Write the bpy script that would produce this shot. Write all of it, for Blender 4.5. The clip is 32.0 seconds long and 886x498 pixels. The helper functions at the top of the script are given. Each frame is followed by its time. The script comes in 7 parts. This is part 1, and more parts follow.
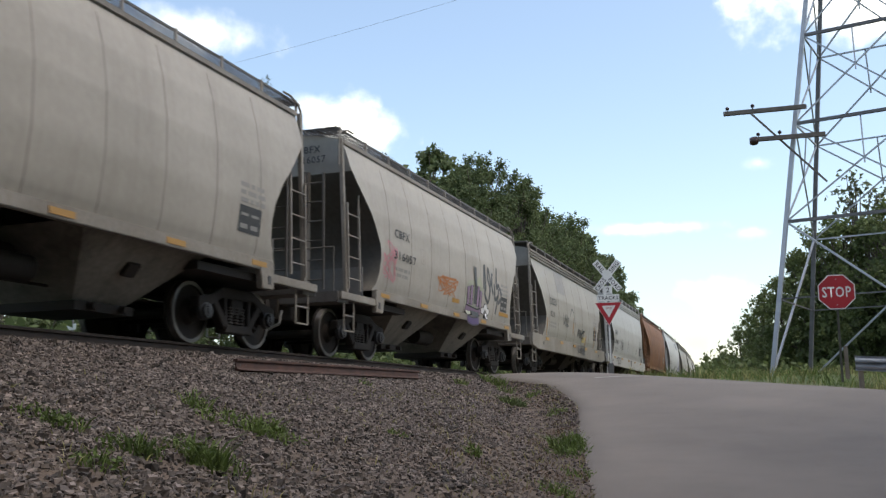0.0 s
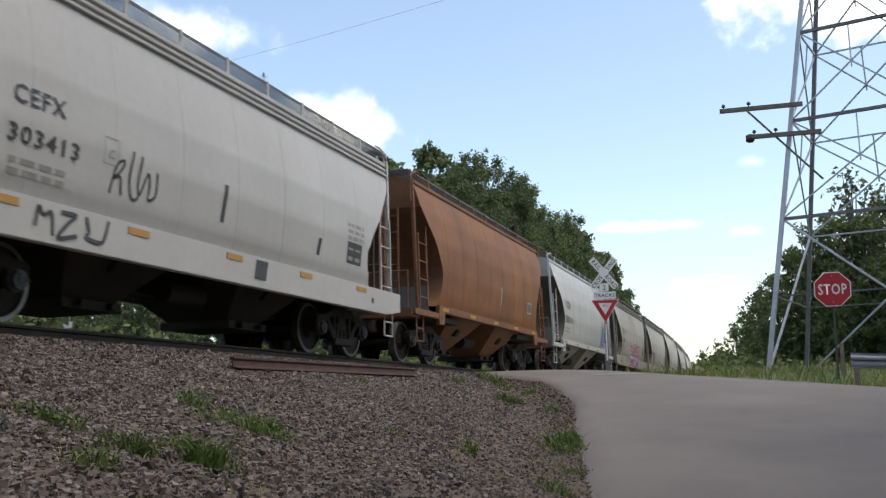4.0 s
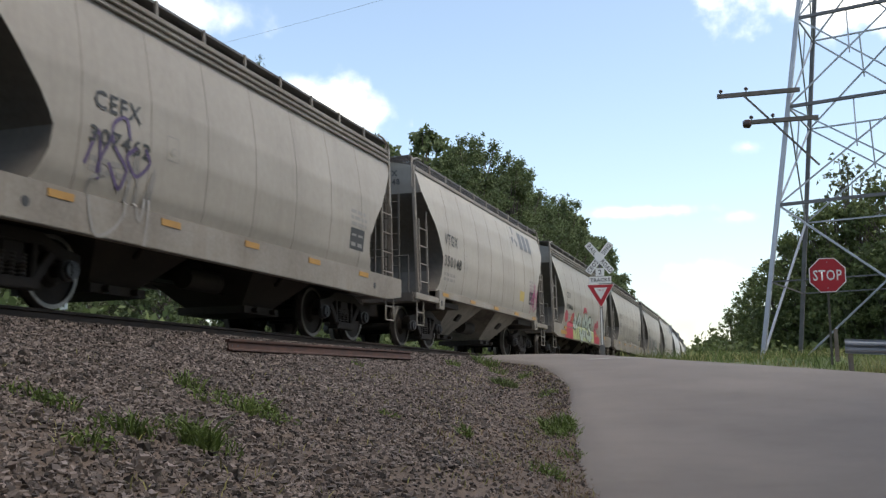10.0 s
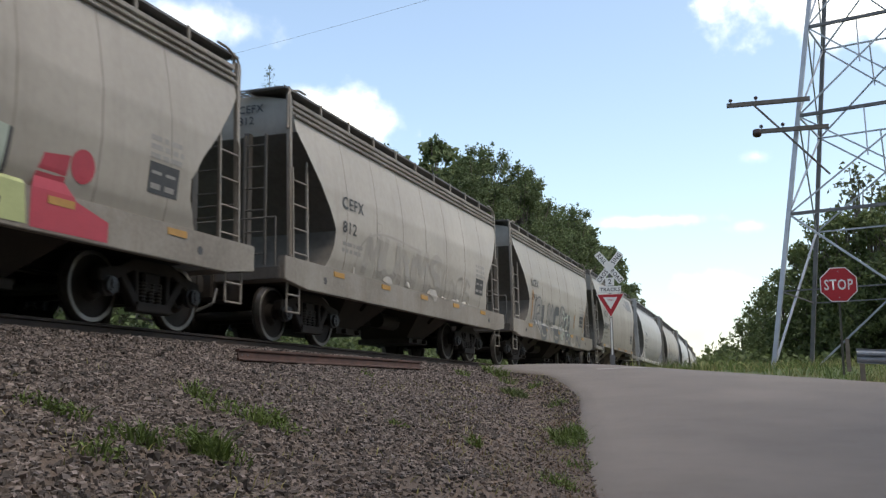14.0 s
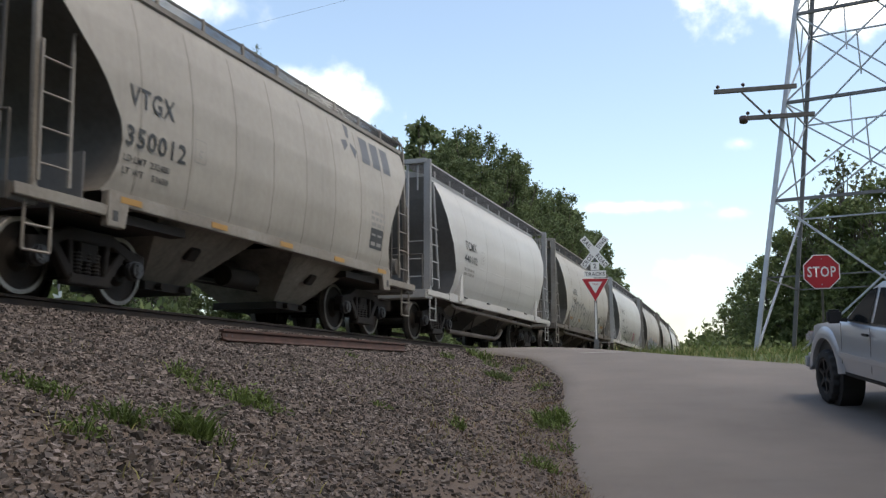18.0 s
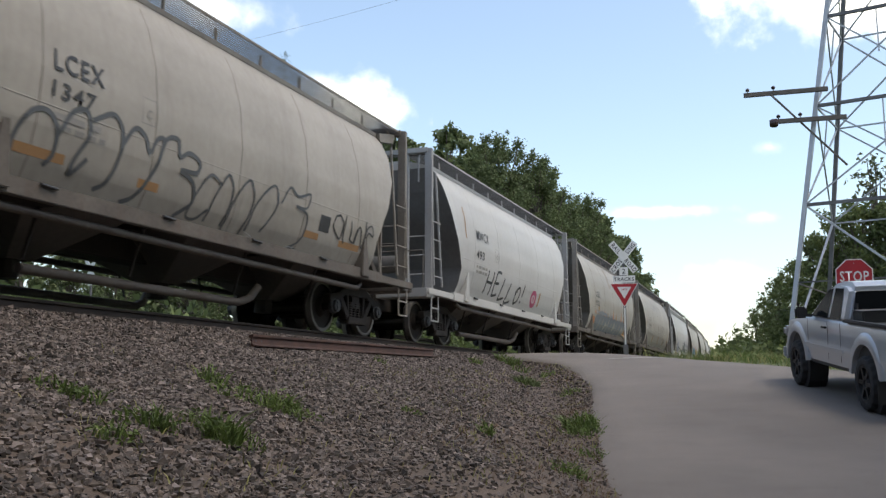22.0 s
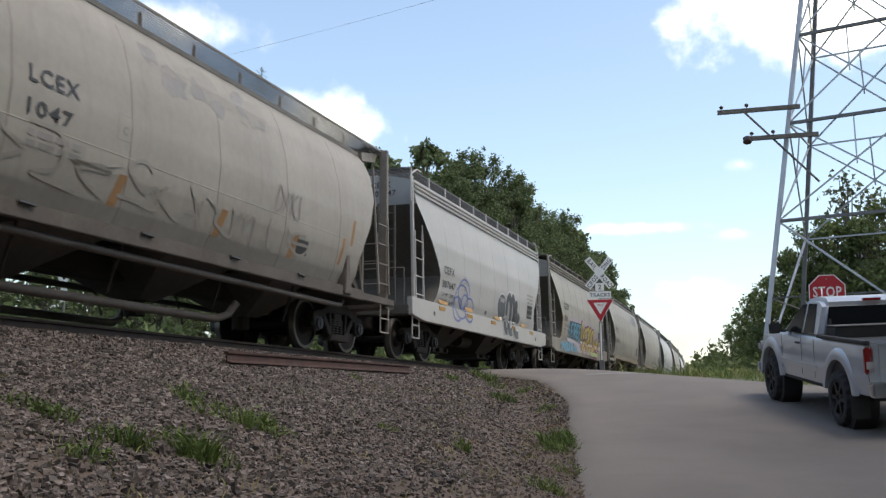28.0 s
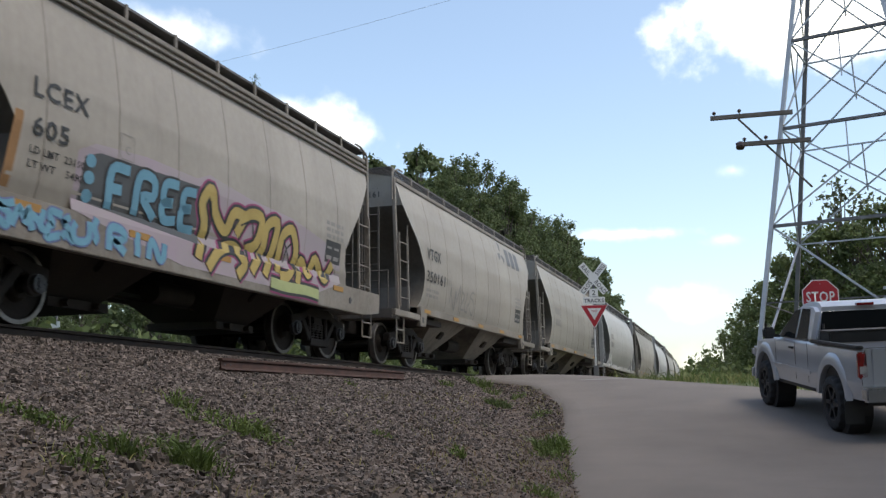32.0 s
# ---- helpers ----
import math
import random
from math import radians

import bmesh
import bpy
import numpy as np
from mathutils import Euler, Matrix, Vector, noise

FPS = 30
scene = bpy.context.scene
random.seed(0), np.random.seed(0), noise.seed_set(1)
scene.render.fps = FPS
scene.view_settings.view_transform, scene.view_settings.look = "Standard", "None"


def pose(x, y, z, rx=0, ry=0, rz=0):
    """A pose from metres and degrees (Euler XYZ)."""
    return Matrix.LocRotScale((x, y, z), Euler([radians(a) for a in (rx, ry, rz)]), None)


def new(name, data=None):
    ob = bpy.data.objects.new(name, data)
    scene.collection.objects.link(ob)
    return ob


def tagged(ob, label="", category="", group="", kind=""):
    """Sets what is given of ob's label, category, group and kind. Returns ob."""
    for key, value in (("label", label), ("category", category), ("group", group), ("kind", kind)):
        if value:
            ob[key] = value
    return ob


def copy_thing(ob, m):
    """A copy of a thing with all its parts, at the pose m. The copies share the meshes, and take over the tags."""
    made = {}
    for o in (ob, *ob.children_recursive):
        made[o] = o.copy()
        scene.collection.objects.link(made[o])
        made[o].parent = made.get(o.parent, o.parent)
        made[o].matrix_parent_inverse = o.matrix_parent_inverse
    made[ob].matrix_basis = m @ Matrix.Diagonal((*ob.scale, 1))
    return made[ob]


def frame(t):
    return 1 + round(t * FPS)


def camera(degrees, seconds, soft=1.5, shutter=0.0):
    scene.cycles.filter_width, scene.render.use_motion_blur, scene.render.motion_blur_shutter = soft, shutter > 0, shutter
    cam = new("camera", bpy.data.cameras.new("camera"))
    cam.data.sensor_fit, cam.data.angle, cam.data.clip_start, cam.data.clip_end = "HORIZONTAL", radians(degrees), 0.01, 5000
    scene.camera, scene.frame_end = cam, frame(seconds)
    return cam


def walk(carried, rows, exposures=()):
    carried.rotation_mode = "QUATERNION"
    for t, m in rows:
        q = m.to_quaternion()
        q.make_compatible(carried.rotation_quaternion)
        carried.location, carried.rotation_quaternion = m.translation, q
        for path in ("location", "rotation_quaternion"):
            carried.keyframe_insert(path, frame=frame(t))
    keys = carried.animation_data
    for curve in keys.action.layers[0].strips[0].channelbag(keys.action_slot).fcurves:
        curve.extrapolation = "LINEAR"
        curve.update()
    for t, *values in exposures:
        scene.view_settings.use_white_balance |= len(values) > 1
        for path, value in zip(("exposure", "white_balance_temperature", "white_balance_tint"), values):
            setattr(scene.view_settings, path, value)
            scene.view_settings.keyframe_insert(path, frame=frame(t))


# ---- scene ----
# ---- the camera and its path: a hand-held camera beside the road, panning a little ----
cam = camera(49.234, 32.0, soft=1.35, shutter=0.2)
walk(cam, [
    (0.0, pose(0, 0, 1.5, 99.369, 0.876, 19.924)),
    (0.5, pose(0, 0, 1.5, 99.466, 0.873, 19.913)),
    (1.0, pose(0, 0, 1.5, 99.474, 0.898, 19.899)),
    (1.5, pose(0, 0, 1.5, 99.366, 0.941, 19.875)),
    (2.0, pose(0, 0, 1.5, 99.294, 0.933, 19.866)),
    (2.5, pose(0, 0, 1.5, 99.262, 1.013, 19.845)),
    (3.0, pose(0, 0, 1.5, 99.268, 1.069, 19.847)),
    (3.5, pose(0, 0, 1.5, 99.278, 1.077, 19.829)),
    (5.5, pose(0, 0, 1.5, 98.644, 0.247, 19.011)),
    (6.0, pose(0, 0, 1.5, 98.434, 0.301, 18.815)),
    (6.5, pose(0, 0, 1.5, 98.383, 0.435, 18.824)),
    (7.0, pose(0, 0, 1.5, 98.516, 0.381, 19.065)),
    (7.5, pose(0, 0, 1.5, 98.673, 0.481, 19.291)),
    (8.0, pose(0, 0, 1.5, 98.757, 0.561, 19.412)),
    (8.5, pose(0, 0, 1.5, 98.685, 0.588, 19.440)),
    (9.0, pose(0, 0, 1.5, 98.494, 0.315, 19.380)),
    (9.5, pose(0, 0, 1.5, 98.344, 0.472, 19.385)),
    (10.0, pose(0, 0, 1.5, 98.255, 0.651, 19.442)),
    (10.5, pose(0, 0, 1.5, 98.308, 0.784, 19.470)),
    (11.0, pose(0, 0, 1.5, 98.467, 0.702, 19.397)),
    (11.5, pose(0, 0, 1.5, 98.677, 1.071, 19.418)),
    (12.0, pose(0, 0, 1.5, 98.869, 0.976, 19.505)),
    (12.5, pose(0, 0, 1.5, 98.952, 0.901, 19.632)),
    (13.0, pose(0, 0, 1.5, 98.945, 0.780, 19.776)),
    (13.5, pose(0, 0, 1.5, 98.912, 0.739, 19.910)),
    (14.0, pose(0, 0, 1.5, 98.835, 0.620, 20.004)),
    (14.5, pose(0, 0, 1.5, 98.816, 0.208, 20.350)),
    (16.5, pose(0, 0, 1.5, 98.643, 0.013, 19.578)),
    (17.0, pose(0, 0, 1.5, 98.345, 0.100, 19.390)),
    (17.5, pose(0, 0, 1.5, 98.112, 0.112, 19.221)),
    (18.0, pose(0, 0, 1.5, 97.801, 0.061, 19.075)),
    (18.5, pose(0, 0, 1.5, 97.576, 0.254, 19.136)),
    (19.0, pose(0, 0, 1.5, 97.457, 0.442, 19.362)),
    (19.5, pose(0, 0, 1.5, 97.518, 0.599, 19.750)),
    (20.0, pose(0, 0, 1.5, 97.605, 0.631, 20.094)),
    (20.5, pose(0, 0, 1.5, 97.657, 0.584, 20.412)),
    (21.0, pose(0, 0, 1.5, 97.710, 0.545, 20.634)),
    (21.5, pose(0, 0, 1.5, 97.919, 0.268, 20.753)),
    (22.0, pose(0, 0, 1.5, 98.127, 0.000, 20.741)),
    (22.5, pose(0, 0, 1.5, 98.274, 0.032, 20.629)),
    (23.0, pose(0, 0, 1.5, 98.339, -0.004, 20.399)),
    (23.5, pose(0, 0, 1.5, 98.267, 0.138, 20.107)),
    (24.0, pose(0, 0, 1.5, 98.068, 0.189, 19.897)),
    (24.5, pose(0, 0, 1.5, 97.944, 0.270, 19.802)),
    (25.0, pose(0, 0, 1.5, 97.887, 0.150, 19.732)),
    (25.5, pose(0, 0, 1.5, 97.993, 0.240, 19.659)),
    (27.5, pose(0, 0, 1.5, 98.812, 0.361, 19.360)),
    (28.0, pose(0, 0, 1.5, 99.067, 0.215, 19.370)),
    (28.5, pose(0, 0, 1.5, 99.163, 0.346, 19.352)),
    (29.0, pose(0, 0, 1.5, 99.113, 0.296, 19.266)),
    (29.5, pose(0, 0, 1.5, 99.066, 0.118, 19.272)),
    (30.0, pose(0, 0, 1.5, 99.106, 0.188, 19.317)),
    (30.5, pose(0, 0, 1.5, 99.252, 0.148, 19.293)),
    (31.0, pose(0, 0, 1.5, 99.368, 0.198, 19.235)),
    (31.5, pose(0, 0, 1.5, 99.423, 0.318, 19.144)),
    (32.0, pose(0, 0, 1.5, 99.429, 0.431, 19.044))
], exposures=[(0.0, 0.7, 7050, 7), (13.0, 0.72, 7100, 7), (19.0, 0.7, 7100, 7), (25.0, 0.74, 7100, 7), (32.0, 0.63, 7000, 7)])

# ---- world, sun ----
SUN_EL, SUN_AZ = 64.0, 96.0          # degrees: height, and bearing from +y towards +x
world = bpy.data.worlds.new("sky")
scene.world = world
world.use_nodes = True
_wn, _wl = world.node_tree.nodes, world.node_tree.links
_sky = _wn.new("ShaderNodeTexSky")
_sky.sky_type = "NISHITA"
_sky.sun_disc = False
_sky.sun_elevation = radians(SUN_EL)
_sky.sun_rotation = radians(SUN_AZ)
_sky.air_density, _sky.dust_density, _sky.ozone_density = 1.0, 2.0, 0.6
_wl.new(_sky.outputs["Color"], _wn["Background"].inputs["Color"])
_wn["Background"].inputs["Strength"].default_value = 0.18

sun = new("sun", bpy.data.lights.new("sun", "SUN"))
sun.data.energy, sun.data.angle, sun.data.color = 0.85, radians(26), (1.0, 0.96, 0.91)
_d = Vector((math.sin(radians(SUN_AZ)) * math.cos(radians(SUN_EL)), math.cos(radians(SUN_AZ)) * math.cos(radians(SUN_EL)), math.sin(radians(SUN_EL))))
sun.matrix_world = Matrix.Translation((0, 0, 60)) @ _d.to_track_quat("Z", "Y").to_matrix().to_4x4()


# ---- materials ----
def mat(name, a, b=None, rough=0.6, metal=0.0, scale=3.0, fine=40.0, bump=0.0, spread=0.5, tint=0.0, island=0.0,
        streak=0.0, streak_col=(0.12, 0.10, 0.08), coat=0.0, through_light=0.0):
    """A surface of two colours mixed by coarse and fine noise, with relief, streaks and a tint for each object or island."""
    m = bpy.data.materials.new(name)
    m.use_nodes = True
    n, l = m.node_tree.nodes, m.node_tree.links
    bs = n["Principled BSDF"]
    bs.inputs["Roughness"].default_value, bs.inputs["Metallic"].default_value = rough, metal
    bs.inputs["Coat Weight"].default_value = coat
    b = b or tuple(c * 0.75 for c in a)
    tc = n.new("ShaderNodeTexCoord")
    n1, n2 = n.new("ShaderNodeTexNoise"), n.new("ShaderNodeTexNoise")
    n1.inputs["Scale"].default_value, n1.inputs["Detail"].default_value = scale, 5
    n2.inputs["Scale"].default_value, n2.inputs["Detail"].default_value = fine, 3
    for q in (n1, n2):
        l.new(tc.outputs["Object"], q.inputs["Vector"])
    add = n.new("ShaderNodeMath")
    add.operation = "MULTIPLY_ADD"
    l.new(n2.outputs["Fac"], add.inputs[0])
    add.inputs[1].default_value = 0.5
    l.new(n1.outputs["Fac"], add.inputs[2])
    ramp = n.new("ShaderNodeValToRGB")
    ramp.color_ramp.elements[0].position, ramp.color_ramp.elements[1].position = 0.75 - spread * 0.5, 0.75 + spread * 0.5
    ramp.color_ramp.elements[0].color, ramp.color_ramp.elements[1].color = (*b, 1), (*a, 1)
    l.new(add.outputs[0], ramp.inputs["Fac"])
    col = ramp.outputs["Color"]
    if streak:
        mp = n.new("ShaderNodeMapping")
        mp.inputs["Scale"].default_value = (1.0, 2.6, 0.28)
        l.new(tc.outputs["Object"], mp.inputs["Vector"])
        n3 = n.new("ShaderNodeTexNoise")
        n3.inputs["Scale"].default_value, n3.inputs["Detail"].default_value = 1.6, 7
        n3.inputs["Roughness"].default_value = 0.65
        l.new(mp.outputs["Vector"], n3.inputs["Vector"])
        r3 = n.new("ShaderNodeValToRGB")
        r3.color_ramp.elements[0].position, r3.color_ramp.elements[1].position = 0.5, 0.85
        r3.color_ramp.elements[0].color, r3.color_ramp.elements[1].color = (0, 0, 0, 1), (streak, streak, streak, 1)
        l.new(n3.outputs["Fac"], r3.inputs["Fac"])
        mx = n.new("ShaderNodeMix")
        mx.data_type = "RGBA"
        l.new(r3.outputs["Color"], mx.inputs["Factor"])
        l.new(col, mx.inputs["A"])
        mx.inputs["B"].default_value = (*streak_col, 1)
        col = mx.outputs["Result"]
    if tint or island:
        hs = n.new("ShaderNodeHueSaturation")
        mr = n.new("ShaderNodeMapRange")
        k = tint or island
        mr.inputs["To Min"].default_value, mr.inputs["To Max"].default_value = 1 - k, 1 + k * (2.4 if name == "ballast_stone" else 1.0)
        src = n.new("ShaderNodeObjectInfo").outputs["Random"] if tint else n.new("ShaderNodeNewGeometry").outputs["Random Per Island"]
        l.new(src, mr.inputs["Value"])
        l.new(mr.outputs["Result"], hs.inputs["Value"])
        l.new(col, hs.inputs["Color"])
        col = hs.outputs["Color"]
    l.new(col, bs.inputs["Base Color"])
    if bump:
        bp = n.new("ShaderNodeBump")
        bp.inputs["Strength"].default_value, bp.inputs["Distance"].default_value = bump, 0.02
        l.new(add.outputs[0], bp.inputs["Height"])
        l.new(bp.outputs["Normal"], bs.inputs["Normal"])
    if through_light:
        tr = n.new("ShaderNodeBsdfTranslucent")
        l.new(col, tr.inputs["Color"])
        ms = n.new("ShaderNodeMixShader")
        ms.inputs["Fac"].default_value = through_light
        l.new(bs.outputs["BSDF"], ms.inputs[1])
        l.new(tr.outputs["BSDF"], ms.inputs[2])
        l.new(ms.outputs["Shader"], n["Material Output"].inputs["Surface"])
    return m


PAINT = mat("grey_paint", (0.375, 0.346, 0.302), (0.285, 0.26, 0.224), 0.55, 0, 0.5, 9, 0.05, 0.7, tint=0.06, streak=0.5, streak_col=(0.215, 0.186, 0.152), coat=0.03)
PAINT_W = mat("white_paint", (0.445, 0.436, 0.418), (0.375, 0.365, 0.346), 0.5, 0, 0.5, 9, 0.05, 0.7, tint=0.05, streak=0.34, streak_col=(0.32, 0.29, 0.25), coat=0.04)
RUSTY = mat("orange_paint", (0.245, 0.098, 0.031), (0.125, 0.053, 0.019), 0.65, 0, 0.6, 12, 0.12, 0.6, streak=0.7, streak_col=(0.085, 0.044, 0.022))
SILL = mat("sill_paint", (0.285, 0.262, 0.23), (0.16, 0.137, 0.112), 0.6, 0, 1.1, 20, 0.08, 0.6, tint=0.06, streak=0.6, streak_col=(0.14, 0.095, 0.065))
SILL_D = mat("grimy_sill", (0.15, 0.13, 0.11), (0.06, 0.048, 0.04), 0.7, 0, 1.3, 20, 0.12, 0.6, tint=0.1, streak=0.6, streak_col=(0.10, 0.055, 0.035))
# car ends get less light than the sides; that shade is put into this paint
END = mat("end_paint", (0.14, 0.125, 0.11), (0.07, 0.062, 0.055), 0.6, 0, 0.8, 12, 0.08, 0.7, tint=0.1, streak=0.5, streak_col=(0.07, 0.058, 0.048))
# sloping end sheets: the shade under the overhang is put into this dark colour
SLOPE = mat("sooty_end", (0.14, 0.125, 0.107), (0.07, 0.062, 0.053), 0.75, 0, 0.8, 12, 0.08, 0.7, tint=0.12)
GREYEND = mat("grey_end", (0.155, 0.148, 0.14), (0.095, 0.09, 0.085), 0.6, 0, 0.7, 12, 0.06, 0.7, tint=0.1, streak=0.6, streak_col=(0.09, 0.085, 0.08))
RUST_END = mat("rusty_end", (0.21, 0.09, 0.036), (0.10, 0.05, 0.026), 0.7, 0, 0.8, 12, 0.1, 0.7)
# white frames dimmed to grey: the weaker light on them is put into the colour
POST_W = mat("dirty_white_post", (0.37, 0.368, 0.362), (0.27, 0.267, 0.26), 0.55, 0, 1.2, 20, 0.06, 0.6, tint=0.08)
SEAM = mat("weld_seam", (0.28, 0.252, 0.216), (0.215, 0.193, 0.164), 0.6, 0, 2, 30, 0.1)
CHUTE = mat("sooty_chute", (0.26, 0.236, 0.204), (0.10, 0.089, 0.076), 0.75, 0, 0.9, 14, 0.1, 0.6, tint=0.15, streak=0.8, streak_col=(0.045, 0.04, 0.034))
GRIME = mat("grimy_steel", (0.036, 0.027, 0.021), (0.014, 0.011, 0.009), 0.8, 0, 1.5, 25, 0.2, 0.6)
DARK = mat("brake_dust", (0.024, 0.0175, 0.0135), (0.009, 0.007, 0.0055), 0.85, 0.0, 2.5, 30, 0.25, 0.6)
TREAD = mat("wheel_tread", (0.26, 0.245, 0.23), (0.12, 0.11, 0.10), 0.4, 0.6, 3, 40)
GRATE = mat("grating_steel", (0.16, 0.155, 0.15), (0.09, 0.085, 0.08), 0.6, 0.4, 2, 30)
CAPM = mat("bearing_cap", (0.085, 0.087, 0.093), (0.03, 0.028, 0.027), 0.55, 0.4, 6, 40)
BLACK = mat("black_marking", (0.035, 0.035, 0.037), (0.055, 0.055, 0.055), 0.55, 0, 5, 40)
SOOT = mat("soot_run", (0.24, 0.21, 0.18), (0.33, 0.29, 0.25), 0.7, 0, 3, 30)
SMUDGE = mat("faded_marking", (0.22, 0.21, 0.20), (0.29, 0.275, 0.255), 0.6, 0, 5, 40)
REFLECT = mat("yellow_reflector", (0.42, 0.23, 0.05), (0.32, 0.17, 0.04), 0.5, 0, 4, 40)
STREAKM = mat("rust_run", (0.36, 0.20, 0.085), (0.27, 0.15, 0.065), 0.7, 0, 3, 30)
RAILM = mat("rusty_rail", (0.085, 0.042, 0.032), (0.042, 0.024, 0.019), 0.8, 0.1, 4, 60, 0.25)
RAIL_D = mat("oily_rail", (0.05, 0.034, 0.026), (0.025, 0.018, 0.015), 0.7, 0.2, 4, 60, 0.2)
RAILTOP = mat("polished_rail", (0.45, 0.43, 0.41), (0.3, 0.28, 0.26), 0.3, 0.95, 3, 30)
TIE = mat("creosote_tie", (0.10, 0.08, 0.065), (0.05, 0.04, 0.035), 0.85, 0, 3, 60, 0.5)
SOIL = mat("gravel_soil", (0.115, 0.083, 0.062), (0.055, 0.040, 0.031), 0.95, 0, 0.8, 45, 1.0, 0.6)
STONE = mat("ballast_stone", (0.088, 0.072, 0.066), (0.044, 0.036, 0.032), 0.85, 0, 5, 50, 0.3, 0.7, island=0.7)
ASPHALT = mat("asphalt", (0.168, 0.146, 0.129), (0.105, 0.092, 0.082), 0.9, 0, 0.55, 140, 0.5, 0.7, streak=0.25, streak_col=(0.062, 0.057, 0.053))

LINEP = mat("worn_line", (0.42, 0.41, 0.39), (0.2, 0.2, 0.19), 0.7, 0, 3, 40)
GRASS = mat("grass", (0.125, 0.175, 0.045), (0.065, 0.10, 0.024), 0.7, 0, 0.6, 12, island=0.45, through_light=0.35)
THATCH = mat("brown_thatch", (0.15, 0.098, 0.06), (0.08, 0.053, 0.033), 0.9, 0, 0.8, 12, island=0.4, through_light=0.2)
DRYGRASS = mat("dry_grass", (0.27, 0.25, 0.10), (0.15, 0.155, 0.055), 0.8, 0, 0.5, 12, island=0.45, through_light=0.3)
TURF = mat("turf", (0.085, 0.11, 0.03), (0.05, 0.065, 0.02), 0.95, 0, 0.15, 6, 0.5)
LEAF = mat("leaf", (0.125, 0.16, 0.068), (0.085, 0.11, 0.045), 0.75, 0, 0.25, 3, island=0.28, tint=0, through_light=0.4)
LEAF_R = mat("leaf_light", (0.135, 0.17, 0.062), (0.085, 0.11, 0.038), 0.75, 0, 0.25, 3, island=0.32, through_light=0.4)
LEAF_P = mat("leaf_pale", (0.16, 0.17, 0.10), (0.09, 0.11, 0.05), 0.6, 0, 0.5, 3, island=0.5, through_light=0.3)
BARK = mat("bark", (0.13, 0.11, 0.09), (0.06, 0.05, 0.04), 0.9, 0, 3, 30, 0.5)
GALV = mat("galvanised_steel", (0.42, 0.43, 0.45), (0.32, 0.33, 0.35), 0.5, 0.55, 2, 30)
GALV_D = mat("weathered_steel", (0.17, 0.165, 0.17), (0.11, 0.105, 0.11), 0.6, 0.4, 2, 30)
WOODARM = mat("weathered_arm", (0.14, 0.12, 0.11), (0.08, 0.07, 0.06), 0.85, 0, 4, 50, 0.3)
PORCELAIN = mat("brown_porcelain", (0.06, 0.03, 0.025), (0.035, 0.02, 0.018), 0.25)
SIGN_W = mat("sign_white", (0.74, 0.74, 0.72), (0.62, 0.61, 0.58), 0.45, 0, 3, 30)
SIGN_R = mat("sign_red", (0.42, 0.02, 0.03), (0.33, 0.015, 0.022), 0.4, 0, 2, 30)
SIGN_K = mat("sign_black", (0.03, 0.03, 0.032), (0.05, 0.05, 0.05), 0.5)
POSTM = mat("green_post", (0.09, 0.09, 0.07), (0.05, 0.05, 0.04), 0.7, 0.3, 4, 30)
WOODPOST = mat("post_wood", (0.23, 0.2, 0.16), (0.13, 0.11, 0.09), 0.9, 0, 4, 40, 0.4)
SILVER = mat("silver_car_paint", (0.50, 0.52, 0.555), (0.46, 0.48, 0.51), 0.3, 0.4, 1, 200, coat=0.5)
RUBBER = mat("tyre_rubber", (0.022, 0.022, 0.023), (0.035, 0.034, 0.033), 0.85, 0, 6, 60, 0.2)
RIMM = mat("dark_rim", (0.025, 0.025, 0.026), (0.015, 0.015, 0.015), 0.5, 0.3)
TRIM = mat("black_plastic", (0.02, 0.02, 0.021), (0.03, 0.03, 0.03), 0.6)
LAMPR = mat("tail_lamp_red", (0.30, 0.02, 0.02), (0.2, 0.01, 0.012), 0.15, coat=0.8)
LAMPW = mat("lamp_clear", (0.5, 0.48, 0.47), (0.4, 0.38, 0.38), 0.15, coat=0.8)
CHROME = mat("steel_bumper", (0.5, 0.51, 0.53), (0.42, 0.43, 0.45), 0.22, 0.9)
WIRE = mat("wire", (0.36, 0.37, 0.39), (0.28, 0.29, 0.31), 0.6, 0.4)


def plain(name, c, rough=0.55):
    return mat(name, c, tuple(q * 0.8 for q in c), rough, 0, 2.5, 30)


def glass_mat():
    m = bpy.data.materials.new("tinted_glass")
    m.use_nodes = True
    b = m.node_tree.nodes["Principled BSDF"]
    b.inputs["Base Color"].default_value = (0.012, 0.014, 0.015, 1)
    b.inputs["Roughness"].default_value = 0.12
    b.inputs["Specular IOR Level"].default_value = 0.03
    return m


GLASS = glass_mat()


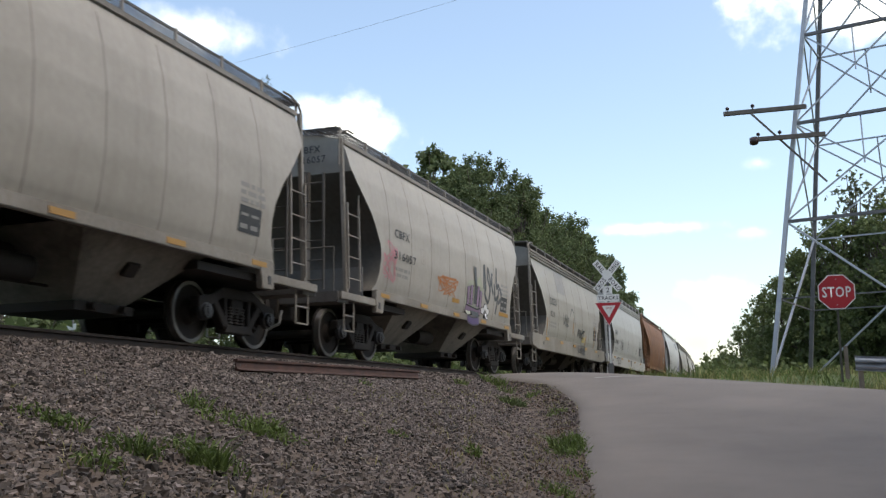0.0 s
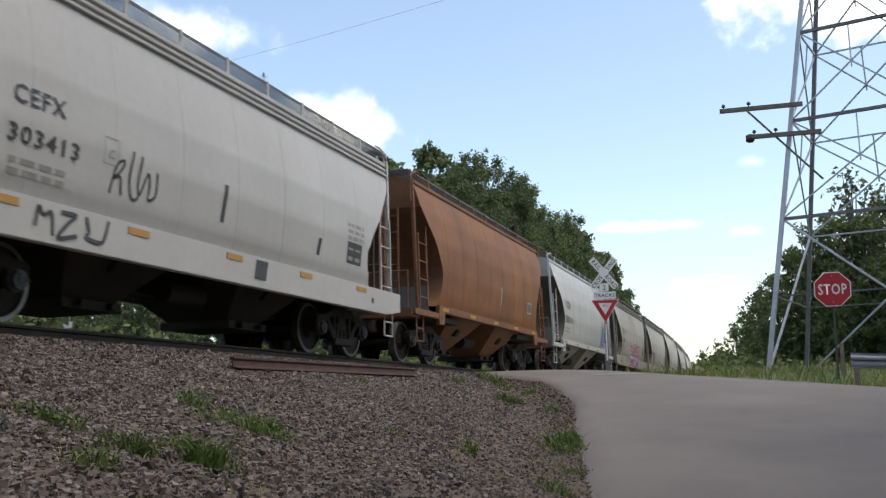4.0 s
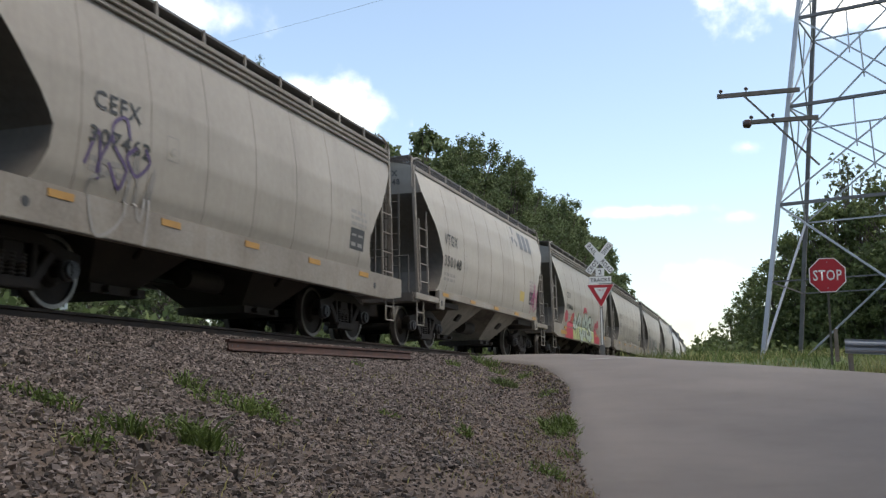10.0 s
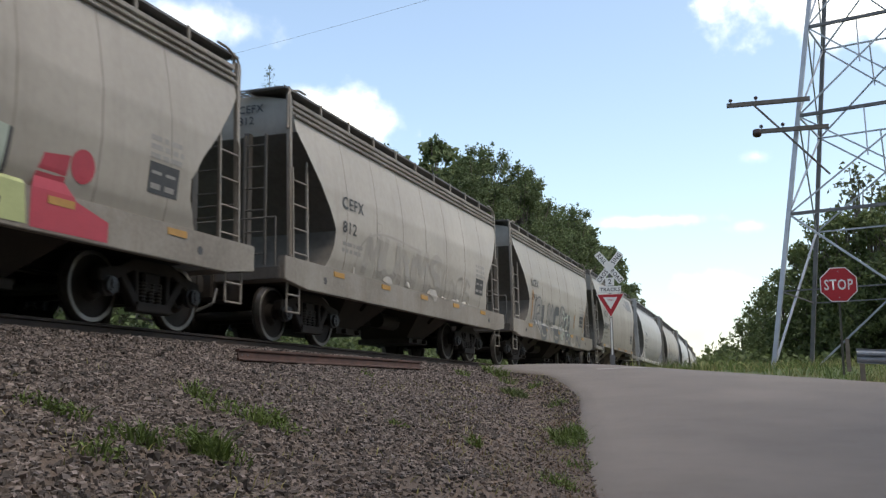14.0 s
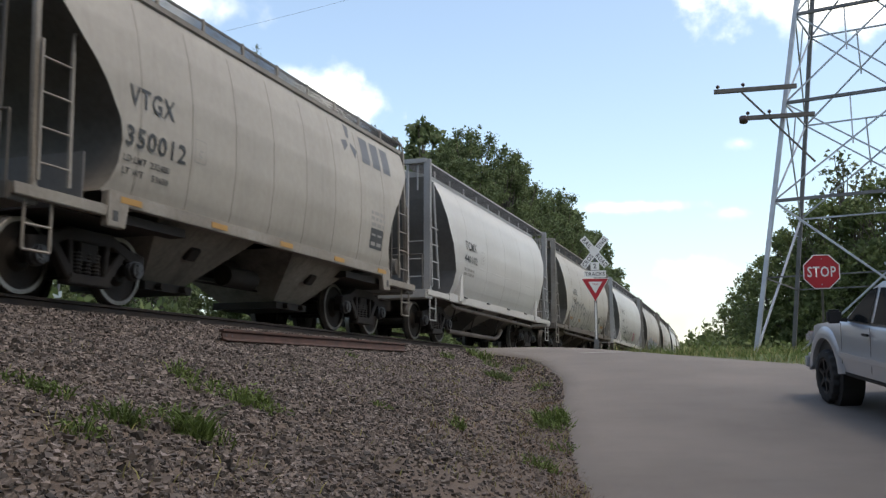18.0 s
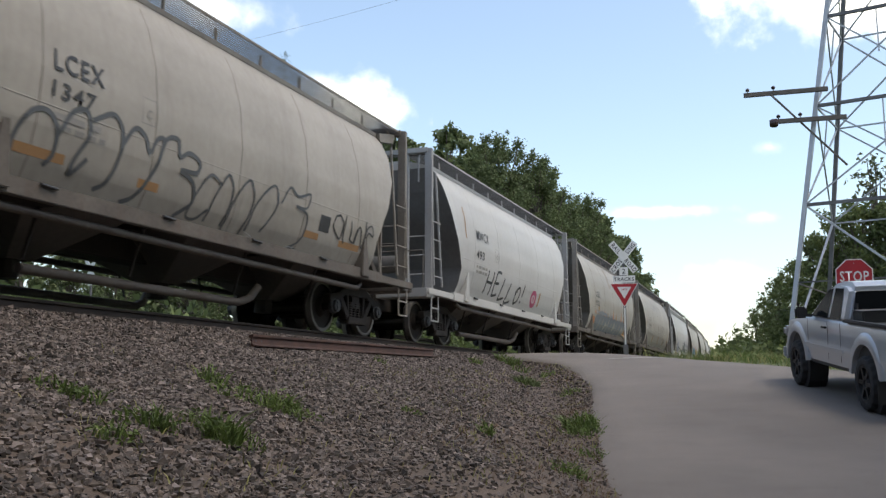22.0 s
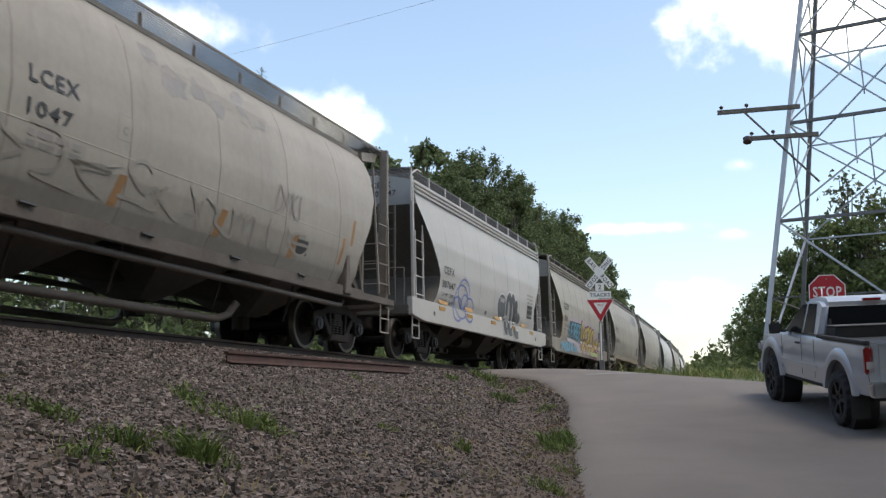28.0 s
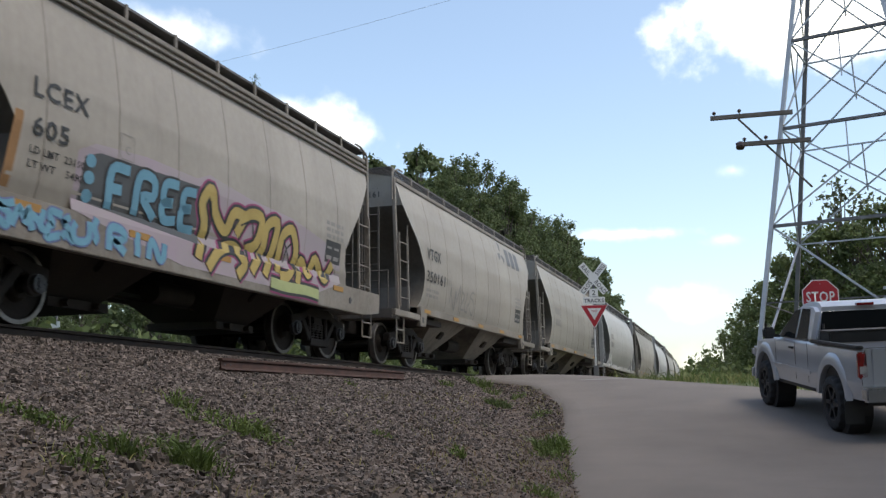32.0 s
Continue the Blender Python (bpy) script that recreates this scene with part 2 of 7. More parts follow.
# ---- mesh helpers ----
class MB:
    """Collects vertices and faces of one mesh."""

    def __init__(self):
        self.v, self.f = [], []

    def poly(self, pts):
        i = len(self.v)
        self.v += [tuple(p) for p in pts]
        self.f.append(tuple(range(i, i + len(pts))))
        return self

    def box(self, c, s, m=None):
        """A box: centre c, size s, turned by m about c."""
        i = len(self.v)
        for dx, dy, dz in ((-1, -1, -1), (1, -1, -1), (1, 1, -1), (-1, 1, -1), (-1, -1, 1), (1, -1, 1), (1, 1, 1), (-1, 1, 1)):
            p = Vector((dx * s[0] / 2, dy * s[1] / 2, dz * s[2] / 2))
            if m is not None:
                p = m @ p
            self.v.append((c[0] + p.x, c[1] + p.y, c[2] + p.z))
        self.f += [tuple(i + k for k in q) for q in ((0, 3, 2, 1), (4, 5, 6, 7), (0, 1, 5, 4), (1, 2, 6, 5), (2, 3, 7, 6), (3, 0, 4, 7))]
        return self

    def bar(self, p, q, w, h, up=(0, 0, 1)):
        """A rectangular bar from p to q."""
        p, q = Vector(p), Vector(q)
        d = (q - p)
        n = d.normalized()
        s = n.cross(Vector(up))
        if s.length < 1e-4:
            s = n.cross(Vector((1, 0, 0)))
        s.normalize()
        u = s.cross(n)
        i = len(self.v)
        for e in (p, q):
            for a, b in ((-1, -1), (1, -1), (1, 1), (-1, 1)):
                self.v.append(tuple(e + s * (a * w / 2) + u * (b * h / 2)))
        self.f += [tuple(i + k for k in t) for t in ((0, 1, 2, 3), (7, 6, 5, 4), (0, 4, 5, 1), (1, 5, 6, 2), (2, 6, 7, 3), (3, 7, 4, 0))]
        return self

    def cyl(self, p, q, r, n=10, r2=None):
        p, q = Vector(p), Vector(q)
        d = (q - p).normalized()
        s = d.orthogonal().normalized()
        u = d.cross(s)
        i = len(self.v)
        r2 = r if r2 is None else r2
        for e, rr in ((p, r), (q, r2)):
            for k in range(n):
                a = 2 * math.pi * k / n
                self.v.append(tuple(e + (s * math.cos(a) + u * math.sin(a)) * rr))
        for k in range(n):
            self.f.append((i + k, i + (k + 1) % n, i + n + (k + 1) % n, i + n + k))
        self.f.append(tuple(i + k for k in reversed(range(n))))
        self.f.append(tuple(i + n + k for k in range(n)))
        return self

    def tube(self, pts, r, n=6):
        for a, b in zip(pts, pts[1:]):
            self.cyl(a, b, r, n)
        return self

    def prism(self, outline, axis, a, b):
        """A closed outline of 2D points drawn out along an axis (0, 1 or 2) from a to b; the two others keep their order."""
        n, i = len(outline), len(self.v)
        for t in (a, b):
            for p in outline:
                q = list(p)
                q.insert(axis, t)
                self.v.append(tuple(q))
        self.f.append(tuple(range(i, i + n)))
        self.f.append(tuple(reversed(range(i + n, i + 2 * n))))
        for k in range(n):
            self.f.append((i + k, i + n + k, i + n + (k + 1) % n, i + (k + 1) % n))
        return self

    def lathe(self, prof, axis="x", n=24, c=(0, 0, 0)):
        """prof: (along, radius) points turned round an axis through c."""
        i = len(self.v)
        for a, r in prof:
            for k in range(n):
                t = 2 * math.pi * k / n
                p = (a, r * math.cos(t), r * math.sin(t)) if axis == "x" else (r * math.cos(t), r * math.sin(t), a) if axis == "z" else (r * math.cos(t), a, r * math.sin(t))
                self.v.append((p[0] + c[0], p[1] + c[1], p[2] + c[2]))
        m = len(prof)
        for j in range(m - 1):
            for k in range(n):
                self.f.append((i + j * n + k, i + j * n + (k + 1) % n, i + (j + 1) * n + (k + 1) % n, i + (j + 1) * n + k))
        self.f.append(tuple(i + k for k in reversed(range(n))))
        self.f.append(tuple(i + (m - 1) * n + k for k in range(n)))
        return self

    def grid(self, rows):
        """rows: equally long rows of points."""
        i, w = len(self.v), len(rows[0])
        for r in rows:
            self.v += [tuple(p) for p in r]
        for a in range(len(rows) - 1):
            for b in range(w - 1):
                self.f.append((i + a * w + b, i + a * w + b + 1, i + (a + 1) * w + b + 1, i + (a + 1) * w + b))
        return self


def mesh_of(name, mb, material, smooth=False, fix=True, bevel=0.0):
    me = bpy.data.meshes.new(name)
    if fix or bevel:
        me.from_pydata(mb.v, [], mb.f)
        bm = bmesh.new()
        bm.from_mesh(me)
        bmesh.ops.recalc_face_normals(bm, faces=bm.faces)
        if bevel:
            es = [e for e in bm.edges if len(e.link_faces) == 2 and e.calc_face_angle(0) > 0.5]
            bmesh.ops.bevel(bm, geom=es, offset=bevel, segments=2, affect="EDGES", clamp_overlap=True)
        bm.to_mesh(me)
        bm.free()
    else:
        me.from_pydata(mb.v, [], mb.f)
    me.materials.append(material)
    if smooth:
        me.polygons.foreach_set("use_smooth", [True] * len(me.polygons))
        me.set_sharp_from_angle(angle=radians(38))
    return me


def part(name, mb, material, parent=None, label="", smooth=False, bevel=0.0, at=None):
    """One mesh object under a thing or a part."""
    ob = new(name, mb if isinstance(mb, bpy.types.Mesh) else mesh_of(name, mb, material, smooth, True, bevel))
    if parent is not None:
        ob.parent = parent
    if at is not None:
        ob.location = at
    if label:
        ob["label"] = label
    return ob


def thing(name, m, label, category, group="", kind=""):
    ob = new(name)
    ob.empty_display_size = 0.2
    ob.matrix_basis = m
    return tagged(ob, label, category, group, kind)


def lerp_list(pts, x):
    return float(np.interp(x, [p[0] for p in pts], [p[1] for p in pts]))


def glyphs(text, size, spacing=1.0, stretch=1.0):
    """A flat bmesh of letters in x (to the right) and y (up), with its lower left corner at the origin, and its width."""
    cu = bpy.data.curves.new("letters", "FONT")
    cu.body, cu.size, cu.space_character, cu.resolution_u, cu.offset = text, size * 1.4, spacing, 2, size * 0.02
    tmp = bpy.data.objects.new("letters", cu)
    me = tmp.to_mesh()
    bm = bmesh.new()
    bm.from_mesh(me)
    tmp.to_mesh_clear()
    bpy.data.objects.remove(tmp)
    xs = [v.co.x for v in bm.verts]
    ys = [v.co.y for v in bm.verts]
    x0, y0, k = min(xs), min(ys), size / (max(ys) - min(ys))
    for v in bm.verts:
        v.co = ((v.co.x - x0) * k * stretch, (v.co.y - y0) * k, 0)
    return bm, (max(xs) - x0) * k * stretch


def ribbon(pts, w, closed=False):
    """The outline strip of a painted stroke: pairs of points left and right of a line."""
    out, n = [], len(pts)
    for i in range(n):
        a = Vector(pts[(i - 1) % n if closed else max(i - 1, 0)])
        b = Vector(pts[(i + 1) % n if closed else min(i + 1, n - 1)])
        d = (b - a)
        d = d.normalized() if d.length > 1e-6 else Vector((1, 0))
        s = Vector((-d.y, d.x)) * (w / 2)
        p = Vector(pts[i])
        out.append((p + s, p - s))
    if closed:
        out.append(out[0])
    return out


# ---- the lie of the land (metres; the camera stands 1.5 m over the verge at the origin) ----
RAIL_Z = 2.5                # top of the rails
TRACK_X = -9.08             # middle of the track where it is straight
BEND_Y, BEND_R = 25.0, 1200.0


def track(s):
    """The track's middle line: place and heading (degrees turned left of +y) after s metres."""
    if s <= BEND_Y:
        return TRACK_X, s, 0.0
    a = (s - BEND_Y) / BEND_R
    return TRACK_X - BEND_R * (1 - math.cos(a)), BEND_Y + BEND_R * math.sin(a), math.degrees(a)


def smin(a, b, k):
    h = np.clip(0.5 + 0.5 * (b - a) / k, 0, 1)
    return b * (1 - h) + a * h - k * h * (1 - h)


def smax(a, b, k):
    return -smin(-a, -b, k)


def road_z(x, y):
    up = smax(1.19 + 0.123 * (y - 15.5), np.zeros_like(y) - 0.03, 0.3)
    top = smin(1.92 - 0.1 * x, np.full_like(x, RAIL_Z - 0.005), 0.12)
    top = np.maximum(top, 1.25)
    return smin(up, top, 0.35)


LEFT_EDGE = [(48.0, -157.0), (18.9, -60.0), (7.0, -20.0), (1.0, 0.0), (-2.0, 10.0), (-3.2, 15.0), (-4.15, 19.0), (-5.6, 22.5), (-8.3, 25.0), (-13.0, 27.2), (-45.0, 38.0)]
RIGHT_EDGE = [(55.6, -157.0), (26.6, -60.0), (14.6, -20.0), (8.6, 0.0), (5.6, 10.0), (4.1, 15.0), (3.0, 19.0), (1.3, 23.5), (-2.2, 27.8), (-8.5, 31.6), (-44.0, 44.0)]


def edge_x(edge, y):
    return np.interp(y, [p[1] for p in edge], [p[0] for p in edge])


def soft_noise(x, y, k, seed):
    """Smooth uneven ground from a few waves."""
    r = np.random.RandomState(seed)
    z = np.zeros_like(x)
    for _ in range(6):
        a, f, p = r.uniform(0, 6.28), k * r.uniform(0.6, 1.8), r.uniform(0, 6.28)
        z += np.sin((x * math.cos(a) + y * math.sin(a)) * f + p)
    return z / 6


def ground_z(x, y):
    x, y = np.asarray(x, float), np.asarray(y, float)
    bend = np.where(y > BEND_Y, (y - BEND_Y) ** 2 / (2 * BEND_R), 0.0)
    q = x + bend                                    # distance measured from the bending track
    bed = np.interp(q, [-60, -22, -14, -11.6, -10.8, -7.75, -7.2, -2.0, 0.5, 60], [2.2, 1.9, 1.7, 2.0, 2.3, 2.3, 2.06, 0.5, 0.0, -0.3])
    bed = bed + 0.035 * soft_noise(x, y, 2.2, 3) * (q > -7.6) + 0.3 * soft_noise(x, y, 0.2, 5) * (q < -16)
    d = np.clip(edge_x(LEFT_EDGE, y) - x, 0, None)
    near = road_z(x, y) - 0.05 - 0.2 * d
    near = np.where(y > 25, np.where(q > -8.3, road_z(x, y) - 0.05, near), near)
    z = smax(bed, near, 0.12)
    # the grassed level beyond the crossing
    t = np.clip((y - 25.5) / 9, 0, 1)
    t = t * t * (3 - 2 * t) * (q > -8.0)
    lawn = 2.38 + 0.02 * np.clip(x, 0, 40) + 0.05 * soft_noise(x, y, 0.8, 8)
    z = z * (1 - t) + np.maximum(lawn, 0) * t
    # the bank right of the road
    r = np.clip(x - edge_x(RIGHT_EDGE, np.clip(y, -157, 23)), 0, None)
    bank = np.where(y < 27, 0.10 * np.clip(r, 0, 3) + 0.06 * soft_noise(x, y, 1.5, 9) * (r > 0.3), 0)
    return z + bank


def ground():
    xs = np.concatenate([np.linspace(-900, -70, 14), np.linspace(-60, -17, 22), np.arange(-16, 9, 0.3), np.linspace(9.4, 40, 24), np.linspace(60, 900, 14)])
    ys = np.concatenate([np.linspace(-700, -40, 12), np.linspace(-34, 2, 18), np.arange(2.4, 40, 0.3), np.linspace(41, 130, 50), np.linspace(150, 1500, 24)])
    gx, gy = np.meshgrid(xs, ys)
    gz = ground_z(gx, gy)
    # a trough under the road's own sheet
    inside = (gx > edge_x(LEFT_EDGE, gy) + 0.1) & (gx < edge_x(RIGHT_EDGE, gy) - 0.1) & (gy < 26)
    cross = (gx < -5.0) & (gx > -44) & (gy > 25.6 + (-8.3 - gx) * 0.36) & (gy < 30.8 + (-8.3 - gx) * 0.36)
    gz = np.where(inside | cross, np.minimum(gz, road_z(gx, gy) - 0.06), gz)
    me = bpy.data.meshes.new("ground")
    nx, ny = len(xs), len(ys)
    idx = np.arange(nx * ny).reshape(ny, nx)
    f = np.stack([idx[:-1, :-1], idx[:-1, 1:], idx[1:, 1:], idx[1:, :-1]], -1).reshape(-1, 4)
    me.from_pydata(np.stack([gx, gy, gz], -1).reshape(-1, 3).tolist(), [], f.tolist())
    me.materials.append(SOIL)
    me.materials.append(TURF)
    cx, cy = gx.reshape(-1)[f].mean(1), gy.reshape(-1)[f].mean(1)
    q = cx + np.where(cy > BEND_Y, (cy - BEND_Y) ** 2 / (2 * BEND_R), 0)
    green = ((q < -11.8) | ((cy > 26) & (q > -6.6)) | ((cx > edge_x(RIGHT_EDGE, np.clip(cy, -157, 23)) + 0.4) & (cy < 30)) | ((cy < -8) & (cx > -6))).astype(int)
    me.polygons.foreach_set("material_index", green.tolist())
    me.polygons.foreach_set("use_smooth", [True] * len(f))
    tagged(new("ground", me), "grey crushed-stone verge and green turf around the railway", "ground", kind="structure")


def resample(pts, n):
    """n points along a smooth curve through pts."""
    p = np.array(pts, float)
    d = np.concatenate([[0], np.cumsum(np.hypot(*np.diff(p, axis=0).T))])
    out = []
    for s in np.linspace(0, d[-1], n):
        k = min(max(np.searchsorted(d, s) - 1, 0), len(p) - 2)
        t = (s - d[k]) / (d[k + 1] - d[k])
        m0 = (p[k + 1] - p[max(k - 1, 0)]) / (d[k + 1] - d[max(k - 1, 0)]) * (d[k + 1] - d[k])
        m1 = (p[min(k + 2, len(p) - 1)] - p[k]) / (d[min(k + 2, len(p) - 1)] - d[k]) * (d[k + 1] - d[k])
        out.append((2 * t ** 3 - 3 * t * t + 1) * p[k] + (t ** 3 - 2 * t * t + t) * m0 + (3 * t * t - 2 * t ** 3) * p[k + 1] + (t ** 3 - t * t) * m1)
    return np.array(out)


def strip(name, mb_rows, material):
    mb = MB().grid(mb_rows)
    me = mesh_of(name, mb, material, True)
    return new(name, me)


def road():
    # near part up to the bend densely, so that the ramp and the crest are smooth
    a, b = resample(LEFT_EDGE, 420), resample(RIGHT_EDGE, 420)
    rows = []
    for i, (p, q) in enumerate(zip(a, b)):
        wob = 0.012 * math.sin(i * 1.7) + 0.02 * math.sin(i * 0.61)
        row = []
        for k, t in enumerate([0.0, 0.014] + [q / 16 for q in range(1, 16)] + [0.986, 1.0]):
            x, y = p * (1 - t) + q * t
            if k == 0:
                x += wob
            z = float(road_z(np.array([x]), np.array([y]))[0]) + 0.012 * (1 - abs(2 * t - 1))
            row.append((x, y, z - (0.05 if k in (0, 18) else 0)))
        rows.append(row)
    ob = strip("road", rows, ASPHALT)
    tagged(ob, "worn grey asphalt road rising to the level crossing", "road", kind="structure")

    def on_road(name, pts, w, material, label):
        mb = MB()
        rr = []
        for s, e in ribbon(pts, w):
            rr.append([(v.x, v.y, float(road_z(np.array([v.x]), np.array([v.y]))[0]) + 0.018) for v in (s, e)])
        mb.grid(rr)
        o = new(name, mesh_of(name, mb, material, False))
        o.parent = ob
        o["label"] = label
    on_road("stop_line", [(-4.6, 23.6), (-4.1, 24.2), (-3.6, 24.8), (-3.2, 25.2)], 0.14, LINEP, "worn pale paint line")
    on_road("stop_line", [(0.2, 22.6), (0.9, 22.4), (1.6, 22.1)], 0.2, LINEP, "worn pale paint line")


def rail_profile(k=1.0):
    return [(-0.076 * k, 0), (0.076 * k, 0), (0.076 * k, 0.012), (0.02, 0.03), (0.01, 0.05), (0.01, 0.125), (0.036, 0.14), (0.037, 0.172),
            (-0.037, 0.172), (-0.036, 0.14), (-0.01, 0.125), (-0.01, 0.05), (-0.02, 0.03), (-0.076 * k, 0.012)]


def railway():
    for side in (1, -1):
        rail = thing("rail", pose(0, 0, 0), "long steel running rail with a polished head on dark ties", "rail", "rails of the track", "structure")
        rows, top = [], []
        ss = list(range(-60, 24, 6)) + list(range(24, 330, 6))
        for s in ss:
            x, y, a = track(s)
            ca, sa = math.cos(radians(a)), math.sin(radians(a))
            o = side * 0.755
            rows.append([(x + (o + p) * ca, y + (o + p) * sa, RAIL_Z - 0.172 + h) for p, h in rail_profile() + rail_profile()[:1]])
            top.append([(x + (o + p) * ca, y + (o + p) * sa, RAIL_Z + 0.002) for p in (-0.032, 0.032)])
        part("rail_body", MB().grid(rows), RAIL_D, rail)
        part("rail_head", MB().grid(top), RAILTOP, rail, "polished rail head")
    tie = mesh_of("tie", MB().box((0, 0, 0), (2.6, 0.23, 0.17)), TIE, False, True, 0.012)
    s, k = -10.0, 0
    r = random.Random(4)
    while s < 70:
        x, y, a = track(s)
        if not 25 < s < 32:
            o = new("tie", tie)
            tagged(o, "dark creosoted wooden tie under the rails", "railway tie", "ties of the track", "structure")
            o.matrix_basis = pose(x + r.uniform(-0.04, 0.04), y, RAIL_Z - 0.172 - 0.085, 0, 0, a + r.uniform(-0.8, 0.8))
        s += 0.53
    # the loose length of rail on the shoulder
    ob = thing("spare_rail", pose(-7.12, 11.45, 2.04, 0.42, -8, 0.3), "rusty red-brown length of spare rail lying on the ballast", "rail")
    prof = rail_profile()
    for name, pts in (("rail_foot", prof[:4] + prof[12:]), ("rail_web", prof[3:6] + prof[10:13]), ("rail_head", prof[5:11])):
        part(name, MB().prism(pts, 1, 0.0, 6.9), RAILM, ob, "rusty rail " + name[5:], bevel=0.004)
    for y in (0.1, 0.25):
        part("bolt_hole", MB().cyl((-0.012, y, 0.085), (0.012, y, 0.085), 0.016, 8), BLACK, ob, "dark bolt hole")


def stones():
    """Crushed ballast: many faceted stones joined into one."""
    r = np.random.RandomState(11)
    base = []
    block = np.array([(-1, -1, -1), (1, -1, -1), (1, 1, -1), (-1, 1, -1), (-1, -1, 1), (1, -1, 1), (1, 1, 1), (-1, 1, 1)]) * 0.72
    faces = np.array([(0, 3, 2), (0, 2, 1), (4, 5, 6), (4, 6, 7), (0, 1, 5), (0, 5, 4), (1, 2, 6), (1, 6, 5), (2, 3, 7), (2, 7, 6), (3, 0, 4), (3, 4, 7)])
    for _ in range(24):
        base.append((block + r.uniform(-0.42, 0.42, (8, 3))) * np.array([1, r.uniform(0.6, 0.95), r.uniform(0.45, 0.85)]))

    def scatter(name, n, xr, yr, size, keep, material, label):
        x, y = r.uniform(*xr, n), r.uniform(*yr, n)
        ok = keep(x, y)
        x, y = x[ok], y[ok]
        n = len(x)
        z = ground_z(x, y)
        s = r.uniform(size[0], size[1], n) * np.where(r.rand(n) < 0.08, 1.45, 1.0)
        a, b = r.uniform(0, 6.28, n), r.normal(0, 1.2, n)
        kind = r.randint(0, len(base), n)
        V = np.array(base)[kind] * s[:, None, None]
        ca, sa, cb, sb = np.cos(a)[:, None], np.sin(a)[:, None], np.cos(b)[:, None], np.sin(b)[:, None]
        X, Y, Z = V[..., 0], V[..., 1] * cb - V[..., 2] * sb, V[..., 1] * sb + V[..., 2] * cb
        P = np.stack([X * ca - Y * sa + x[:, None], X * sa + Y * ca + y[:, None], Z + z[:, None] + (s * 0.22)[:, None]], -1)
        F = faces[None] + (np.arange(n) * 8)[:, None, None]
        me = bpy.data.meshes.new(name)
        me.vertices.add(n * 8)
        me.vertices.foreach_set("co", P.reshape(-1))
        me.loops.add(n * 36)
        me.loops.foreach_set("vertex_index", F.reshape(-1).astype(np.int32))
        me.polygons.add(n * 12)
        me.polygons.foreach_set("loop_start", np.arange(0, n * 36, 3, dtype=np.int32))
        me.update(calc_edges=True)
        me.shade_flat()
        me.materials.append(material)
        tagged(new(name, me), label, "ballast", kind="stuff")

    off_road = lambda x, y: (x < edge_x(LEFT_EDGE, y) + 0.03) & (x > -8.25) & ~((y > 24.3) & (x < -6.5))
    close = lambda x, y: off_road(x, y) & (x < -0.62 * y + 3.5) & (x > -1.15 * y - 0.6)
    scatter("ballast", 115000, (-8.3, -1.2), (3.2, 16.5), (0.012, 0.029), lambda x, y: off_road(x, y) & ((x < edge_x(LEFT_EDGE, y) - 1.5 - 0.4 * np.sin(y * 1.9)) | (r.rand(len(x)) < 0.3)) & (x > -1.12 * y - 0.4) & ((x < -5.0 + 0.5 * np.sin(y * 1.3)) | (r.rand(len(x)) < 0.55)), STONE,
            "grey-brown crushed stone ballast on the track shoulder")
    scatter("ballast", 24000, (-8.3, -2.5), (16.0, 25.2), (0.015, 0.034), lambda x, y: off_road(x, y) & ((x < -6.3) | (r.rand(len(x)) < 0.45)), STONE,
            "grey crushed stone between the track and the road")
    scatter("ballast", 7000, (-10.9, -7.3), (4.0, 24.0), (0.02, 0.04), lambda x, y: (x < -8.0), STONE, "grey crushed stone between the ties")


def blades(name, spots, material, label, category, kind, seed, lean=0.62, parent=None, broad=0.014):
    """Grass: each spot is (x, y, radius, count, height)."""
    r = np.random.RandomState(seed)
    vs, fs = [], []
    for (x, y, rad, n, h) in spots:
        a, d = r.uniform(0, 6.28, n), rad * np.sqrt(r.rand(n))
        px, py = x + np.cos(a) * d, y + np.sin(a) * d
        pz = ground_z(px, py) - 0.01
        for k in range(n):
            hh = h * r.uniform(0.45, 1.1) * (1 - 0.35 * d[k] / max(rad, 1e-3))
            t = r.uniform(0, 6.28)
            w = 0.004 + broad * hh
            lx, ly = r.normal(0, lean) * hh + math.cos(a[k]) * 0.25 * hh * d[k] / max(rad, 1e-3), r.normal(0, lean) * hh
            ux, uy = math.cos(t) * w, math.sin(t) * w
            i = len(vs)
            vs += [(px[k] - ux, py[k] - uy, pz[k]), (px[k] + ux, py[k] + uy, pz[k]), (px[k] + lx * 0.4 + ux * 0.8, py[k] + ly * 0.4 + uy * 0.8, pz[k] + hh * 0.6),
                   (px[k] + lx * 0.4 - ux * 0.8, py[k] + ly * 0.4 - uy * 0.8, pz[k] + hh * 0.6), (px[k] + lx, py[k] + ly, pz[k] + hh * 0.92)]
            fs += [(i, i + 1, i + 2, i + 3), (i + 3, i + 2, i + 4)]
    me = bpy.data.meshes.new(name)
    me.from_pydata(vs, [], fs)
    me.materials.append(material)
    ob = new(name, me)
    if parent is not None:
        ob.parent = parent
    return tagged(ob, label, category, kind=kind)


